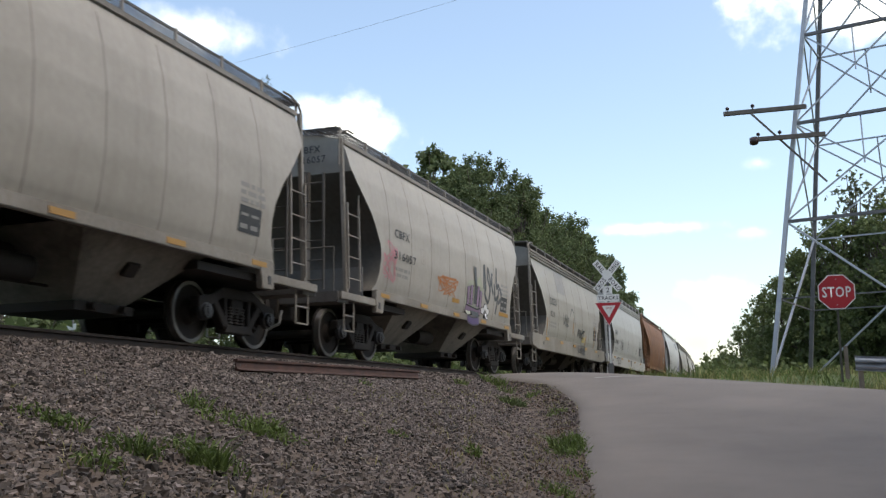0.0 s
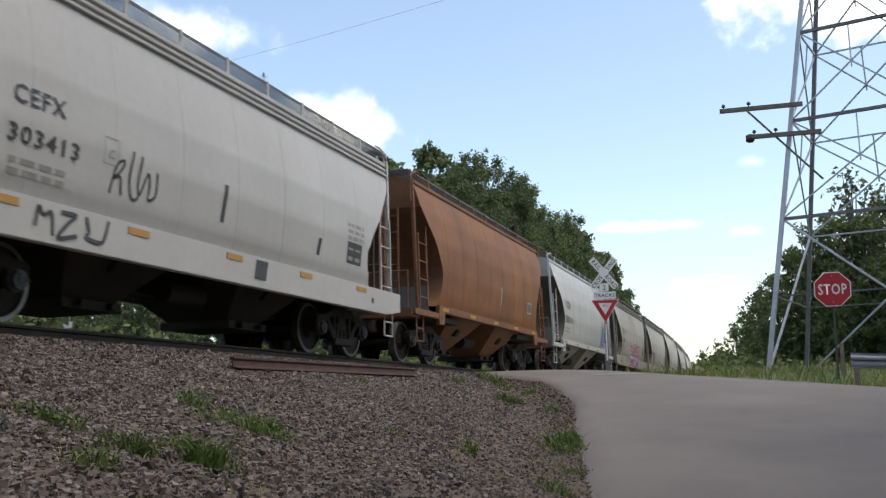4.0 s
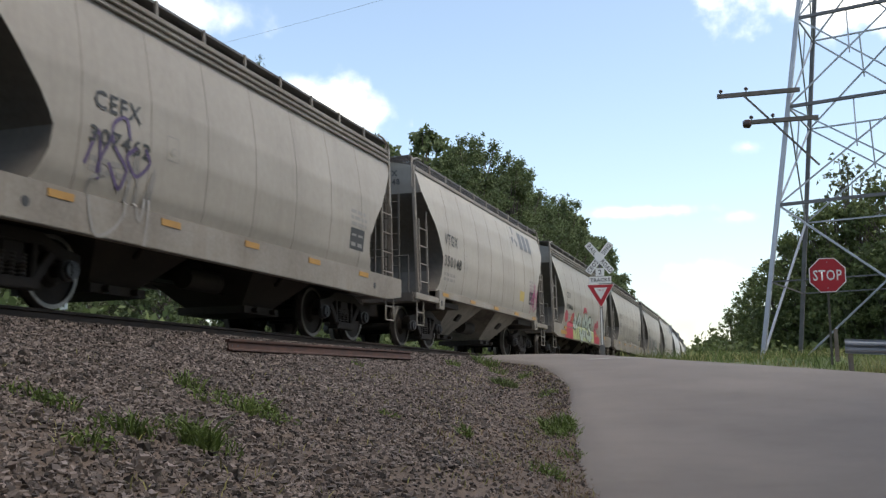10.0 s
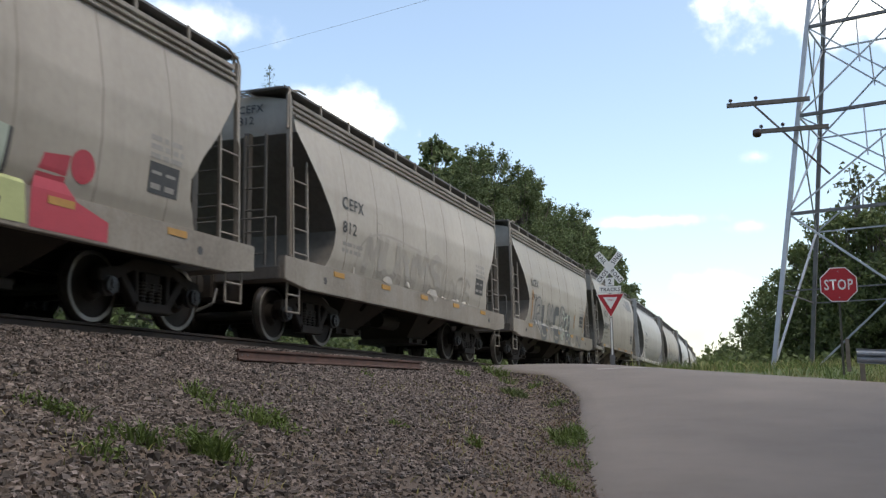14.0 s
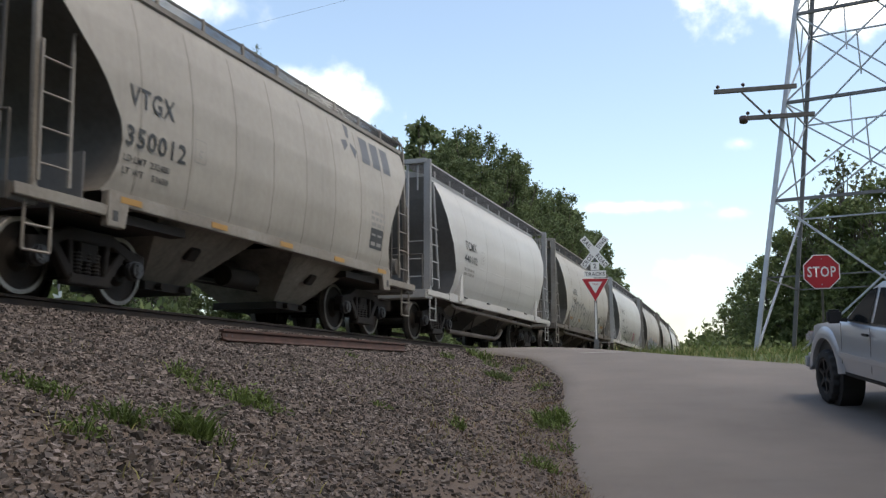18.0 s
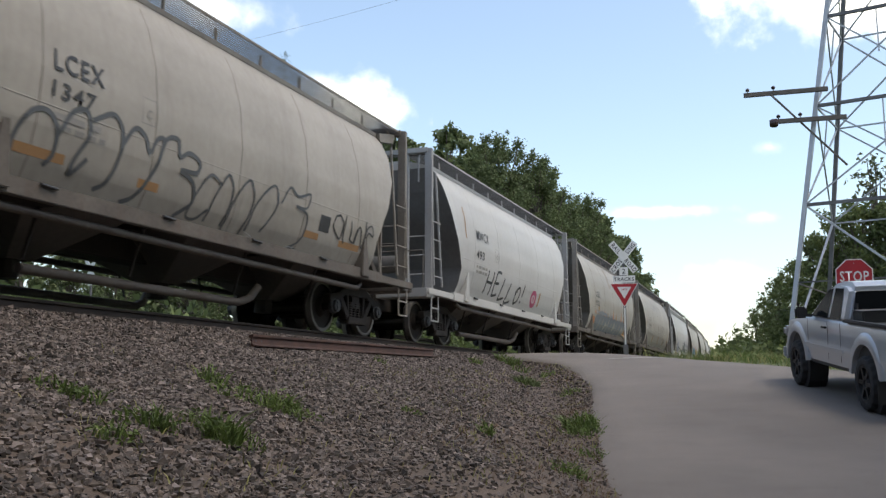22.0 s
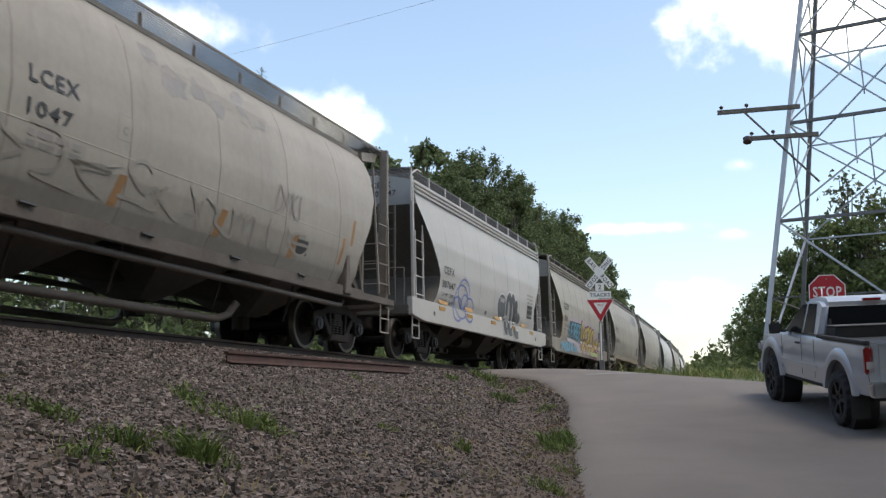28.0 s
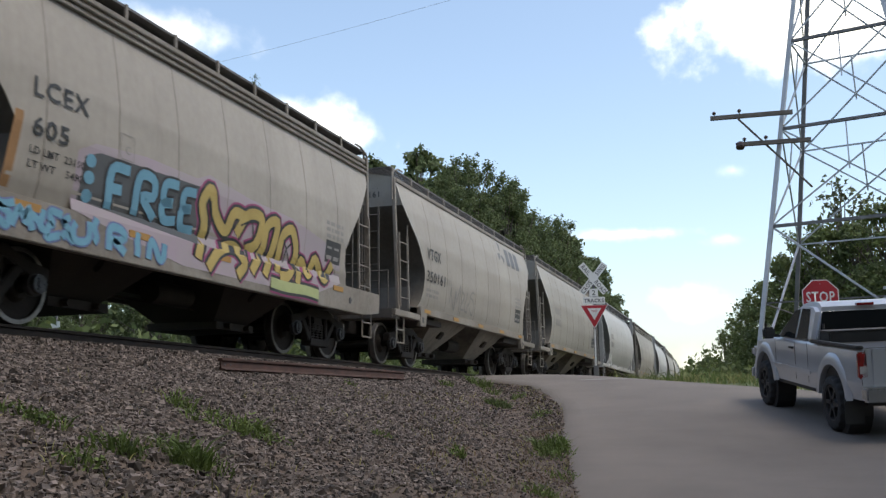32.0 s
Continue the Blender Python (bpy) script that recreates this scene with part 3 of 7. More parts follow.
def grasses():
    tufts = [(-4.03, 6.14, 0.13, 150, 0.30), (-4.0, 6.2, 0.24, 90, 0.2), (-4.54, 7.86, 0.16, 120, 0.26), (-4.5, 7.9, 0.3, 70, 0.16), (-5.5, 8.16, 0.14, 70, 0.26), (-5.02, 7.95, 0.3, 110, 0.2),
             (-4.34, 5.79, 0.14, 80, 0.26), (-4.46, 5.77, 0.2, 60, 0.18), (-5.01, 5.77, 0.16, 70, 0.2), (-5.28, 5.77, 0.16, 50, 0.16), (-4.2, 5.16, 0.16, 60, 0.18), (-4.35, 6.4, 0.2, 60, 0.2),
             (-3.52, 10.74, 0.08, 50, 0.24), (-3.1, 13.68, 0.24, 260, 0.36), (-2.95, 13.2, 0.3, 120, 0.22), (-5.49, 21.06, 0.16, 70, 0.25), (-6.93, 23.27, 0.2, 120, 0.36), (-7.3, 23.6, 0.2, 110, 0.36),
             (-4.2, 17.8, 0.2, 70, 0.2), (-6.4, 22.0, 0.2, 80, 0.3), (-2.39, 10.08, 0.2, 70, 0.2), (-6.57, 14.41, 0.1, 30, 0.18), (-4.3, 10.34, 0.12, 36, 0.14), (-7.0, 20.5, 0.15, 60, 0.26), (-2.5, 11.6, 0.2, 50, 0.18)]
    blades("grass_tufts", [(a, b, q, int(n * 0.5), h) for a, b, q, n, h in tufts], GRASS, "tufts of bright green grass and weeds growing in the gravel", "grass", "stuff", 40, 0.5, None, 0.034)
    rl = np.random.RandomState(12)
    vs, fs = [], []
    for (x, y, rad, n, h) in tufts + [(-5.45, 19.3, 0.24, 200, 0.22)]:
        n = int(n * 1.3)
        a, d, u = rl.uniform(0, 6.28, n), rad * 1.1 * np.sqrt(rl.rand(n)), rl.rand(n)
        px, py = x + np.cos(a) * d, y + np.sin(a) * d
        pz = ground_z(px, py) + h * (1 - 0.6 * d / (rad * 1.1)) * u * 0.85
        for k in range(n):
            e = Vector(rl.normal(0, 1, 3)).normalized() * rl.uniform(0.014, 0.034)
            f = Vector(rl.normal(0, 1, 3)).cross(e).normalized() * e.length * 0.4
            c = Vector((px[k], py[k], pz[k]))
            i = len(vs)
            vs += [tuple(c - e), tuple(c + f), tuple(c + e), tuple(c - f)]
            fs.append((i, i + 1, i + 2, i + 3))
    me = bpy.data.meshes.new("weed_leaves")
    me.from_pydata(vs, [], fs)
    me.materials.append(GRASS)
    tagged(new("weed_leaves", me), "small green leaves of the weeds in the gravel", "weeds", kind="stuff")
    blades("dark_weed", [(-5.45, 19.3, 0.24, 240, 0.26)], LEAF, "low dark green weed on the gravel", "weeds", "stuff", 44, 0.7, None, 0.05)
    rt = random.Random(19)
    thatch = []
    for _ in range(420):
        y = rt.uniform(6.5, 23.5)
        thatch.append((float(edge_x(LEFT_EDGE, y)) - 0.05 - abs(rt.gauss(0.0, 0.42)), y, 0.22, 9, 0.09))
    for _ in range(150):
        y = rt.uniform(9.0, 21.0)
        thatch.append((float(edge_x(LEFT_EDGE, y)) - rt.uniform(0.8, 2.6), y, 0.4, 7, 0.12))
    blades("dead_grass", thatch, THATCH, "flattened brown dead grass along the road edge", "grass", "stuff", 45, 1.1)
    r = random.Random(9)
    sparse = []
    for _ in range(150):
        y = r.uniform(4.5, 20)
        x = r.uniform(-6.4, float(edge_x(LEFT_EDGE, y)) - 0.3)
        sparse.append((x, y, 0.3, 8, 0.13))
    blades("weeds", sparse, DRYGRASS, "thin dry weeds scattered over the gravel", "weeds", "stuff", 77)
    verge = []
    for _ in range(150):
        y = r.uniform(7.0, 24.5)
        verge.append((float(edge_x(LEFT_EDGE, y)) - abs(r.gauss(0.1, 0.3)), y, 0.16, 6, 0.11))
    blades("verge_grass", verge, DRYGRASS, "dry straggling grass along the road edge", "grass", "stuff", 78)
    lawn, dry = [], []
    for _ in range(900):
        x, y = r.uniform(-5.0, 14), r.uniform(25.5, 44)
        if x < float(np.interp(y, [25, 28, 32], [0.9, -1.2, -6.5])) + 0.4:
            continue
        (dry if r.random() < 0.5 else lawn).append((x, y, 0.5, 16, r.uniform(0.3, 0.62)))
    for _ in range(260):
        y = r.uniform(17.5, 26)
        x = float(edge_x(RIGHT_EDGE, min(y, 23.5))) + 0.35 + abs(r.gauss(0, 2.2))
        (dry if r.random() < 0.65 else lawn).append((x, y, 0.35, 16, r.uniform(0.25, 0.5)))
    blades("tall_grass", lawn, GRASS, "tall green grass beyond the crossing", "grass", "stuff", 79)
    blades("tall_grass", dry, DRYGRASS, "tall seeding yellow grass beyond the crossing", "grass", "stuff", 80)


# ---- trees ----
def crown_mesh(seed, h, rad, n, leaf, material, low=0.25, sparse=0.0):
    """A crown of many small leaves gathered round limbs, uneven in outline."""
    r = np.random.RandomState(seed)
    lobes = []
    for _ in range(150):
        t = r.uniform(low, 0.99)
        w = rad * (1 - abs(t - 0.42) ** 1.5 * 1.9) * r.uniform(0.2, 1.05)
        a = r.uniform(0, 6.28)
        lobes.append((math.cos(a) * w, math.sin(a) * w, t * h, r.uniform(0.07, 0.22) * rad * (1.2 - 0.65 * t)))
    lobes.append((0, 0, h * 0.95, rad * 0.1))
    L = np.array(lobes)
    k = r.choice(len(L), n, p=L[:, 3] ** 2 / (L[:, 3] ** 2).sum())
    d = r.normal(0, 1, (n, 3))
    d /= np.linalg.norm(d, axis=1)[:, None]
    P = L[k, :3] + d * (L[k, 3] * np.abs(r.normal(0.72, 0.36 + sparse * 0.4, n)))[:, None]
    # each leaf clump: two crossing triangles turned at random
    u = r.normal(0, 1, (n, 3))
    u /= np.linalg.norm(u, axis=1)[:, None]
    w = np.cross(u, d + r.normal(0, 0.5, (n, 3)))
    w /= np.linalg.norm(w, axis=1)[:, None] + 1e-9
    s = (leaf * r.uniform(0.6, 1.3, n))[:, None]
    V = np.stack([P - u * s, P + u * s * 0.7 + w * s * 0.75, P + u * s * 0.5 - w * s * 0.75], 1).reshape(-1, 3)
    F = np.arange(n * 3).reshape(n, 3)
    me = bpy.data.meshes.new("crown")
    me.from_pydata(V.tolist(), [], F.tolist())
    me.materials.append(material)
    return me, L


def tree_proto(name, seed, h, rad, n, leaf, material, label, low=0.25, sparse=0.0):
    t = thing(name, pose(0, 0, 0), label, "tree")
    me, L = crown_mesh(seed, h, rad, n, leaf, material, low, sparse)
    mb = MB()
    mb.cyl((0, 0, -0.3), (0.1, 0, h * 0.35), 0.018 * h, 8, 0.012 * h)
    mb.cyl((0.1, 0, h * 0.35), (0, 0.1, h * 0.85), 0.012 * h, 7, 0.003 * h)
    for q in L[::3]:
        z0 = max(q[2] * 0.62, h * 0.18)
        mb.cyl((0.05, 0, z0), (q[0], q[1], q[2]), 0.005 * h, 5, 0.0015 * h)
    part("trunk", mb, BARK, t, smooth=True)
    c = part("crown", me, material, t)
    return t


def woods():
    r = random.Random(21)
    big = [tree_proto("broadleaf_tree", 100 + k, 21, 5.6, 36000, 0.125, LEAF, "tall dense green broadleaf tree at the edge of the woods", 0.16) for k in range(4)]
    far = [tree_proto("backing_tree", 150 + k, 21, 5.8, 8000, 0.30, LEAF, "tall dense green broadleaf tree deeper in the woods", 0.16) for k in range(3)]
    small = [tree_proto("young_tree", 200 + k, 9, 3.4, 9000, 0.125, LEAF_R, "leafy green young tree on the far verge", 0.04) for k in range(4)]
    pale = tree_proto("pale_tree", 300, 11, 3.0, 900, 0.16, LEAF_P, "sparse tree with thin pale foliage", 0.35, 0.5)
    used = set()

    def plant(kinds, x, y, top, group):
        k = r.randrange(len(kinds))
        base = kinds[k]
        h0 = {"b": 21.0, "y": 9.0, "p": 11.0}[base.name[0]]
        z = float(ground_z(np.array([x]), np.array([y]))[0])
        s = (top - z) / h0
        m = pose(x, y, z, 0, 0, r.uniform(0, 360)) @ Matrix.Diagonal((s * r.uniform(0.9, 1.15), s * r.uniform(0.9, 1.15), s, 1))
        if base.name not in used:
            used.add(base.name)
            base.matrix_basis = m
            base["group"] = group
            return
        o = copy_thing(base, Matrix())
        o.matrix_basis = m
        o["group"] = group
    # the woods behind the train
    s = 41.0
    while s < 330:
        x, y, a = track(s)
        top = float(np.interp(s, [14, 34, 50, 58, 70, 90, 130, 200, 330], [7, 8.0, 9.2, 15.6, 21.4, 21.8, 24.4, 26.4, 28.5]))
        for row, off in enumerate((12.5, 18.0)):
            o = off + r.uniform(-1.5, 1.5)
            plant(big if row == 0 and s < 110 else far, x - o, y + r.uniform(-1.5, 1.5), top * r.uniform(0.88, 1.03) + 0.5 + row * 1.5, "woods behind the track")
        s += 5.2 if s < 150 else 9.0
    for k in range(34):
        plant(far, -38.0 - 5.0 * (k % 2) + r.uniform(-1.5, 1.5), 8.0 + k * 1.7, r.uniform(8.5, 10.5), "woods behind the track")
    # right of the track, beyond the crossing
    for x, y, top in ((-7.6, 105, 5.9), (-8.6, 116, 6.4), (-9.6, 130, 6.8), (-11.0, 150, 7.6), (-13.2, 172, 8.6), (-16.5, 195, 9.4), (-8.0, 125, 7.4), (-10.0, 145, 8.2), (-6.6, 100, 6.6), (-4.6, 92, 8.2), (-3.2, 82, 8.6), (-2.0, 74, 9.4), (-0.6, 66, 9.6), (0.6, 62, 10.4), (1.7, 58, 11.2), (2.9, 56, 11.6), (4.2, 55, 11.0), (5.6, 53, 12.0),
                      (7.4, 52, 12.5), (9.5, 52, 13), (-5.4, 95, 6.0), (-2.6, 78, 6.6), (0.2, 64, 6.6), (2.0, 56, 6.4), (4.6, 51, 6.6), (5.0, 57, 9.4), (7.6, 55, 9.6), (-1.2, 72, 7.0), (1.0, 60, 7.0), (3.2, 52, 6.6), (6.2, 50, 7.2), (8.6, 48, 7.5), (-4.0, 88, 5.6), (12, 50, 13), (15, 48, 13), (19, 46, 13), (24, 44, 13)):
        plant(small, x, y, top, "trees beyond the tower")
    for x, y, top in ((4.0, 60, 14.8), (5.4, 61, 14.0), (3.0, 64, 12.6)):
        plant([pale], x, y, top, "trees beyond the tower")
    # a slender tree of which the tip rises over the train
    tip = thing("slender_tree", pose(-30.5, 52.0, 2.0), "slender tree with a thin leafy tip behind the train", "tree")
    part("trunk", MB().cyl((0.3, 0.2, -0.4), (0.1, 0.1, 12.0), 0.16, 8, 0.08).cyl((0.1, 0.1, 12.0), (0, 0, 20.6), 0.08, 6, 0.01), BARK, tip, "thin grey trunk", True)
    rp, mb = random.Random(3), MB()
    for k in range(150):
        h = rp.uniform(19.0, 20.75)
        w = 0.07 + 0.33 * (20.8 - h) / 1.8
        c, u, v = Vector((rp.gauss(0, w), rp.gauss(0, w), h)), Vector((rp.gauss(0, 1), rp.gauss(0, 1), rp.gauss(0, 1))).normalized(), Vector((rp.gauss(0, 1), rp.gauss(0, 1), rp.gauss(0, 1))).normalized()
        mb.poly([c - u * 0.09, c + v * 0.06, c + u * 0.09])
    part("crown", mb, LEAF, tip, "sparse green leaves")
    # the far end of the cutting and the trees there that close the view
    for k in range(26):
        x = -46 + k * 2.6 + r.uniform(-0.8, 0.8)
        y = 235 + r.uniform(-18, 18)
        plant(small, x, y, 2.2 + 0.0135 * y * (2.2 if x > -18 else 1.6) + r.uniform(-0.8, 1.2) + 2.0, "far trees at the end of the cutting")
    # unseen trees, added out of view to shade the near cars and verge
    for k in range(14):
        x = float(edge_x(RIGHT_EDGE, 13.0 - k * 4.2)) + r.uniform(5.5, 7.0)
        plant(far, x, 13.0 - k * 4.2, r.uniform(19, 21) + (3.0 if k > 0 else 0), "woods along the road")
    for k in range(9):
        x = float(edge_x(LEFT_EDGE, -8.0 - k * 4.5)) - r.uniform(4.5, 6.0)
        plant(far, x, -8.0 - k * 4.5, r.uniform(18, 22), "woods along the road")
    for base in big + far + small + [pale]:
        if base.name not in used:
            plant([base], -34.0 - r.uniform(0, 6), 66.0 + r.uniform(-8, 8), 21.0, "woods behind the track")
    # more unseen trees behind the camera, added only to block light
    for k in range(6):
        plant(far, TRACK_X + r.uniform(4.5, 6.5), -12.0 - k * 5.5, r.uniform(16, 20), "woods along the road")


def undergrowth():
    """Bushes between the track and the woods."""
    r = np.random.RandomState(5)
    n = 30000
    s = r.uniform(2, 120, n) ** 1.0
    off = r.uniform(4.2, 13, n)
    keep = (s < 25.0 + (off - 4) * 0.36) | (s > 33.5 + (off - 4) * 0.36)
    s, off = s[keep], off[keep]
    n = len(s)
    x = TRACK_X - off - np.where(s > BEND_Y, (s - BEND_Y) ** 2 / (2 * BEND_R), 0)
    g = ground_z(x, s)
    hump = 0.4 + 2.0 * np.clip((off - 4.0) / 6, 0, 1) * (0.65 + 0.35 * np.sin(s * 0.9 + off))
    z = g + hump * np.sqrt(r.rand(n))
    P = np.stack([x, s, z], 1)
    u = r.normal(0, 1, (n, 3))
    u /= np.linalg.norm(u, axis=1)[:, None]
    w = np.cross(u, r.normal(0, 1, (n, 3)))
    w /= np.linalg.norm(w, axis=1)[:, None]
    k = r.uniform(0.08, 0.2, n)[:, None]
    V = np.stack([P - u * k, P - w * k * 0.6, P + u * k, P + w * k * 0.6], 1).reshape(-1, 3)
    me = bpy.data.meshes.new("undergrowth")
    me.from_pydata(V.tolist(), [], np.arange(n * 4).reshape(n, 4).tolist())
    me.materials.append(LEAF_R)
    tagged(new("undergrowth", me), "green brambles and bushes behind the track", "bushes", kind="stuff")
    # bushes on the far verge
    n = 16000
    x, y = r.uniform(-6.5, 26, n), r.uniform(44, 110, n)
    keep = (x > -5.2 - (y - 60) * 0.06) & (x < 26)
    x, y = x[keep], y[keep]
    n = len(x)
    z = ground_z(x, y) + (0.5 + 2.4 * np.clip((y - 44) / 14, 0, 1) * (0.6 + 0.4 * np.sin(x * 1.3) * np.sin(y * 0.7))) * np.sqrt(r.rand(n))
    P = np.stack([x, y, z], 1)
    u = r.normal(0, 1, (n, 3))
    u /= np.linalg.norm(u, axis=1)[:, None]
    w = np.cross(u, r.normal(0, 1, (n, 3)))
    w /= np.linalg.norm(w, axis=1)[:, None]
    k = r.uniform(0.1, 0.22, n)[:, None]
    V = np.stack([P - u * k, P - w * k * 0.6, P + u * k, P + w * k * 0.6], 1).reshape(-1, 3)
    me = bpy.data.meshes.new("undergrowth")
    me.from_pydata(V.tolist(), [], np.arange(n * 4).reshape(n, 4).tolist())
    me.materials.append(LEAF_R)
    tagged(new("undergrowth", me), "green bushes on the far verge", "bushes", kind="stuff")


# ---- clouds: far backdrop ----
def cloud_mat(name, seed, soft, cover):
    m = bpy.data.materials.new(name)
    m.use_nodes = True
    n, l = m.node_tree.nodes, m.node_tree.links
    n.remove(n["Principled BSDF"])
    tc = n.new("ShaderNodeTexCoord")
    mp = n.new("ShaderNodeMapping")
    mp.inputs["Location"].default_value = (seed * 3.7, seed * 1.9, 0)
    l.new(tc.outputs["Object"], mp.inputs["Vector"])
    nz = n.new("ShaderNodeTexNoise")
    nz.inputs["Scale"].default_value, nz.inputs["Detail"].default_value, nz.inputs["Roughness"].default_value = 0.011, 7, 0.55
    l.new(mp.outputs["Vector"], nz.inputs["Vector"])
    ln = n.new("ShaderNodeVectorMath")
    ln.operation = "LENGTH"
    mp2 = n.new("ShaderNodeMapping")
    mp2.inputs["Location"].default_value = (-1, -1, 0)
    mp2.inputs["Scale"].default_value = (2, 2, 0)
    l.new(tc.outputs["Generated"], mp2.inputs["Vector"])
    l.new(mp2.outputs["Vector"], ln.inputs[0])
    sub = n.new("ShaderNodeMath")
    sub.operation = "SUBTRACT"
    l.new(nz.outputs["Fac"], sub.inputs[0])
    mul = n.new("ShaderNodeMath")
    mul.operation = "MULTIPLY_ADD"
    l.new(ln.outputs["Value"], mul.inputs[0])
    mul.inputs[1].default_value, mul.inputs[2].default_value = 0.62, -0.25 - cover
    l.new(mul.outputs[0], sub.inputs[1])
    mr = n.new("ShaderNodeMapRange")
    mr.interpolation_type = "SMOOTHSTEP"
    mr.inputs["From Min"].default_value, mr.inputs["From Max"].default_value = 0.38, 0.38 + soft
    l.new(sub.outputs[0], mr.inputs["Value"])
    em, tr, mx = n.new("ShaderNodeEmission"), n.new("ShaderNodeBsdfTransparent"), n.new("ShaderNodeMixShader")
    em.inputs["Color"].default_value, em.inputs["Strength"].default_value = (1.0, 0.985, 0.96, 1), 1.6
    l.new(mr.outputs["Result"], mx.inputs["Fac"])
    l.new(tr.outputs["BSDF"], mx.inputs[1])
    l.new(em.outputs["Emission"], mx.inputs[2])
    l.new(mx.outputs["Shader"], n["Material Output"].inputs["Surface"])
    return m


CLOUDS = []


def clouds():
    # (sideways, upward) slope of the line of sight, size in metres, softness, cover
    table = [(0.125, 0.412, 560, 215, 0.42, 0.16), (-0.475, 0.335, 230, 140, 0.5, 0.14), (-0.68, 0.485, 300, 110, 0.75, 0.08), (-0.065, 0.112, 190, 90, 0.6, 0.08),
             (-0.125, 0.182, 300, 40, 0.7, 0.06), (-0.03, 0.17, 150, 50, 0.8, 0.0), (-0.02, 0.24, 150, 60, 0.8, -0.04), (-0.06, 0.05, 420, 120, 0.9, 0.0), (0.30, 0.30, 420, 160, 0.4, 0.1), (-1.3, 0.5, 420, 160, 0.5, 0.1)]
    for k, (u, e, w, h, soft, cover) in enumerate(table):
        d = Vector((u, 1, e)).normalized() * 1500
        me = mesh_of("cloud", MB().poly([(-w / 2, -h / 2, 0), (w / 2, -h / 2, 0), (w / 2, h / 2, 0), (-w / 2, h / 2, 0)]), cloud_mat("cloud_vapour", k + 1, soft, cover), False, False)
        ob = new("cloud", me)
        tagged(ob, "soft white fair-weather cloud in a pale blue sky", "cloud", "clouds", "structure")
        ob.matrix_basis = Matrix.Translation(d) @ d.to_track_quat("-Z", "Y").to_matrix().to_4x4()
        CLOUDS.append((ob, d, k))


# ---- signs, tower, rail guard ----
def flat_letters(text, size, material, parent, m, stretch=1.0, spacing=1.0):
    bm, w = glyphs(text, size, spacing, stretch)
    for v in bm.verts:
        v.co = m @ Vector((v.co.x - w / 2, v.co.y - size / 2, 0))
    me = bpy.data.meshes.new("lettering")
    bm.to_mesh(me)
    bm.free()
    me.materials.append(material)
    o = new("lettering", me)
    o.parent = parent
    o["label"] = "painted letters " + text
    return o


def plate(outline, t=0.006):
    """A sheet-metal plate in the x-z plane that faces -y."""
    return MB().prism([(p[0], p[1]) for p in outline], 1, 0, t)


FACE = Matrix(((1, 0, 0, 0), (0, 0, -1, 0), (0, 1, 0, 0), (0, 0, 0, 1)))     # letters (x, y) to a plate that faces -y


def regular(n, r, turn=0.0):
    return [(r * math.sin(2 * math.pi * k / n + turn), r * math.cos(2 * math.pi * k / n + turn)) for k in range(n)]


def stop_sign():
    t = thing("stop_sign", pose(1.0, 24.0, 2.15, 0, 0.6, 3), "red octagonal stop sign with white border on a dark steel post", "sign")
    part("post", MB().box((0, 0.03, 1.05), (0.05, 0.03, 2.5)), POSTM, t, "dark steel channel post")
    z = 1.87
    R = 0.40 / math.cos(math.pi / 8)
    a = part("border", plate([(x, y + z) for x, y in regular(8, R, math.pi / 8)]), SIGN_W, t, "white border")
    part("face", MB().prism([(x, y + z) for x, y in regular(8, R * 0.945, math.pi / 8)], 1, -0.004, -0.001), SIGN_R, t, "red face")
    flat_letters("STOP", 0.25, SIGN_W, t, Matrix.Translation((0, -0.006, z)) @ FACE, 0.72, 1.1)
    part("bolt", MB().cyl((0, -0.012, z + 0.3), (0, 0, z + 0.3), 0.012), GALV, t)
    part("bolt", MB().cyl((0, -0.012, z - 0.3), (0, 0, z - 0.3), 0.012), GALV, t)
    # the short delineator beside it
    d = thing("marker_post", pose(1.12, 24.15, 2.1), "short grey wooden marker post in the grass", "post")
    part("post", MB().box((0, 0, 0.3), (0.09, 0.05, 0.75)), WOODPOST, d, bevel=0.008)


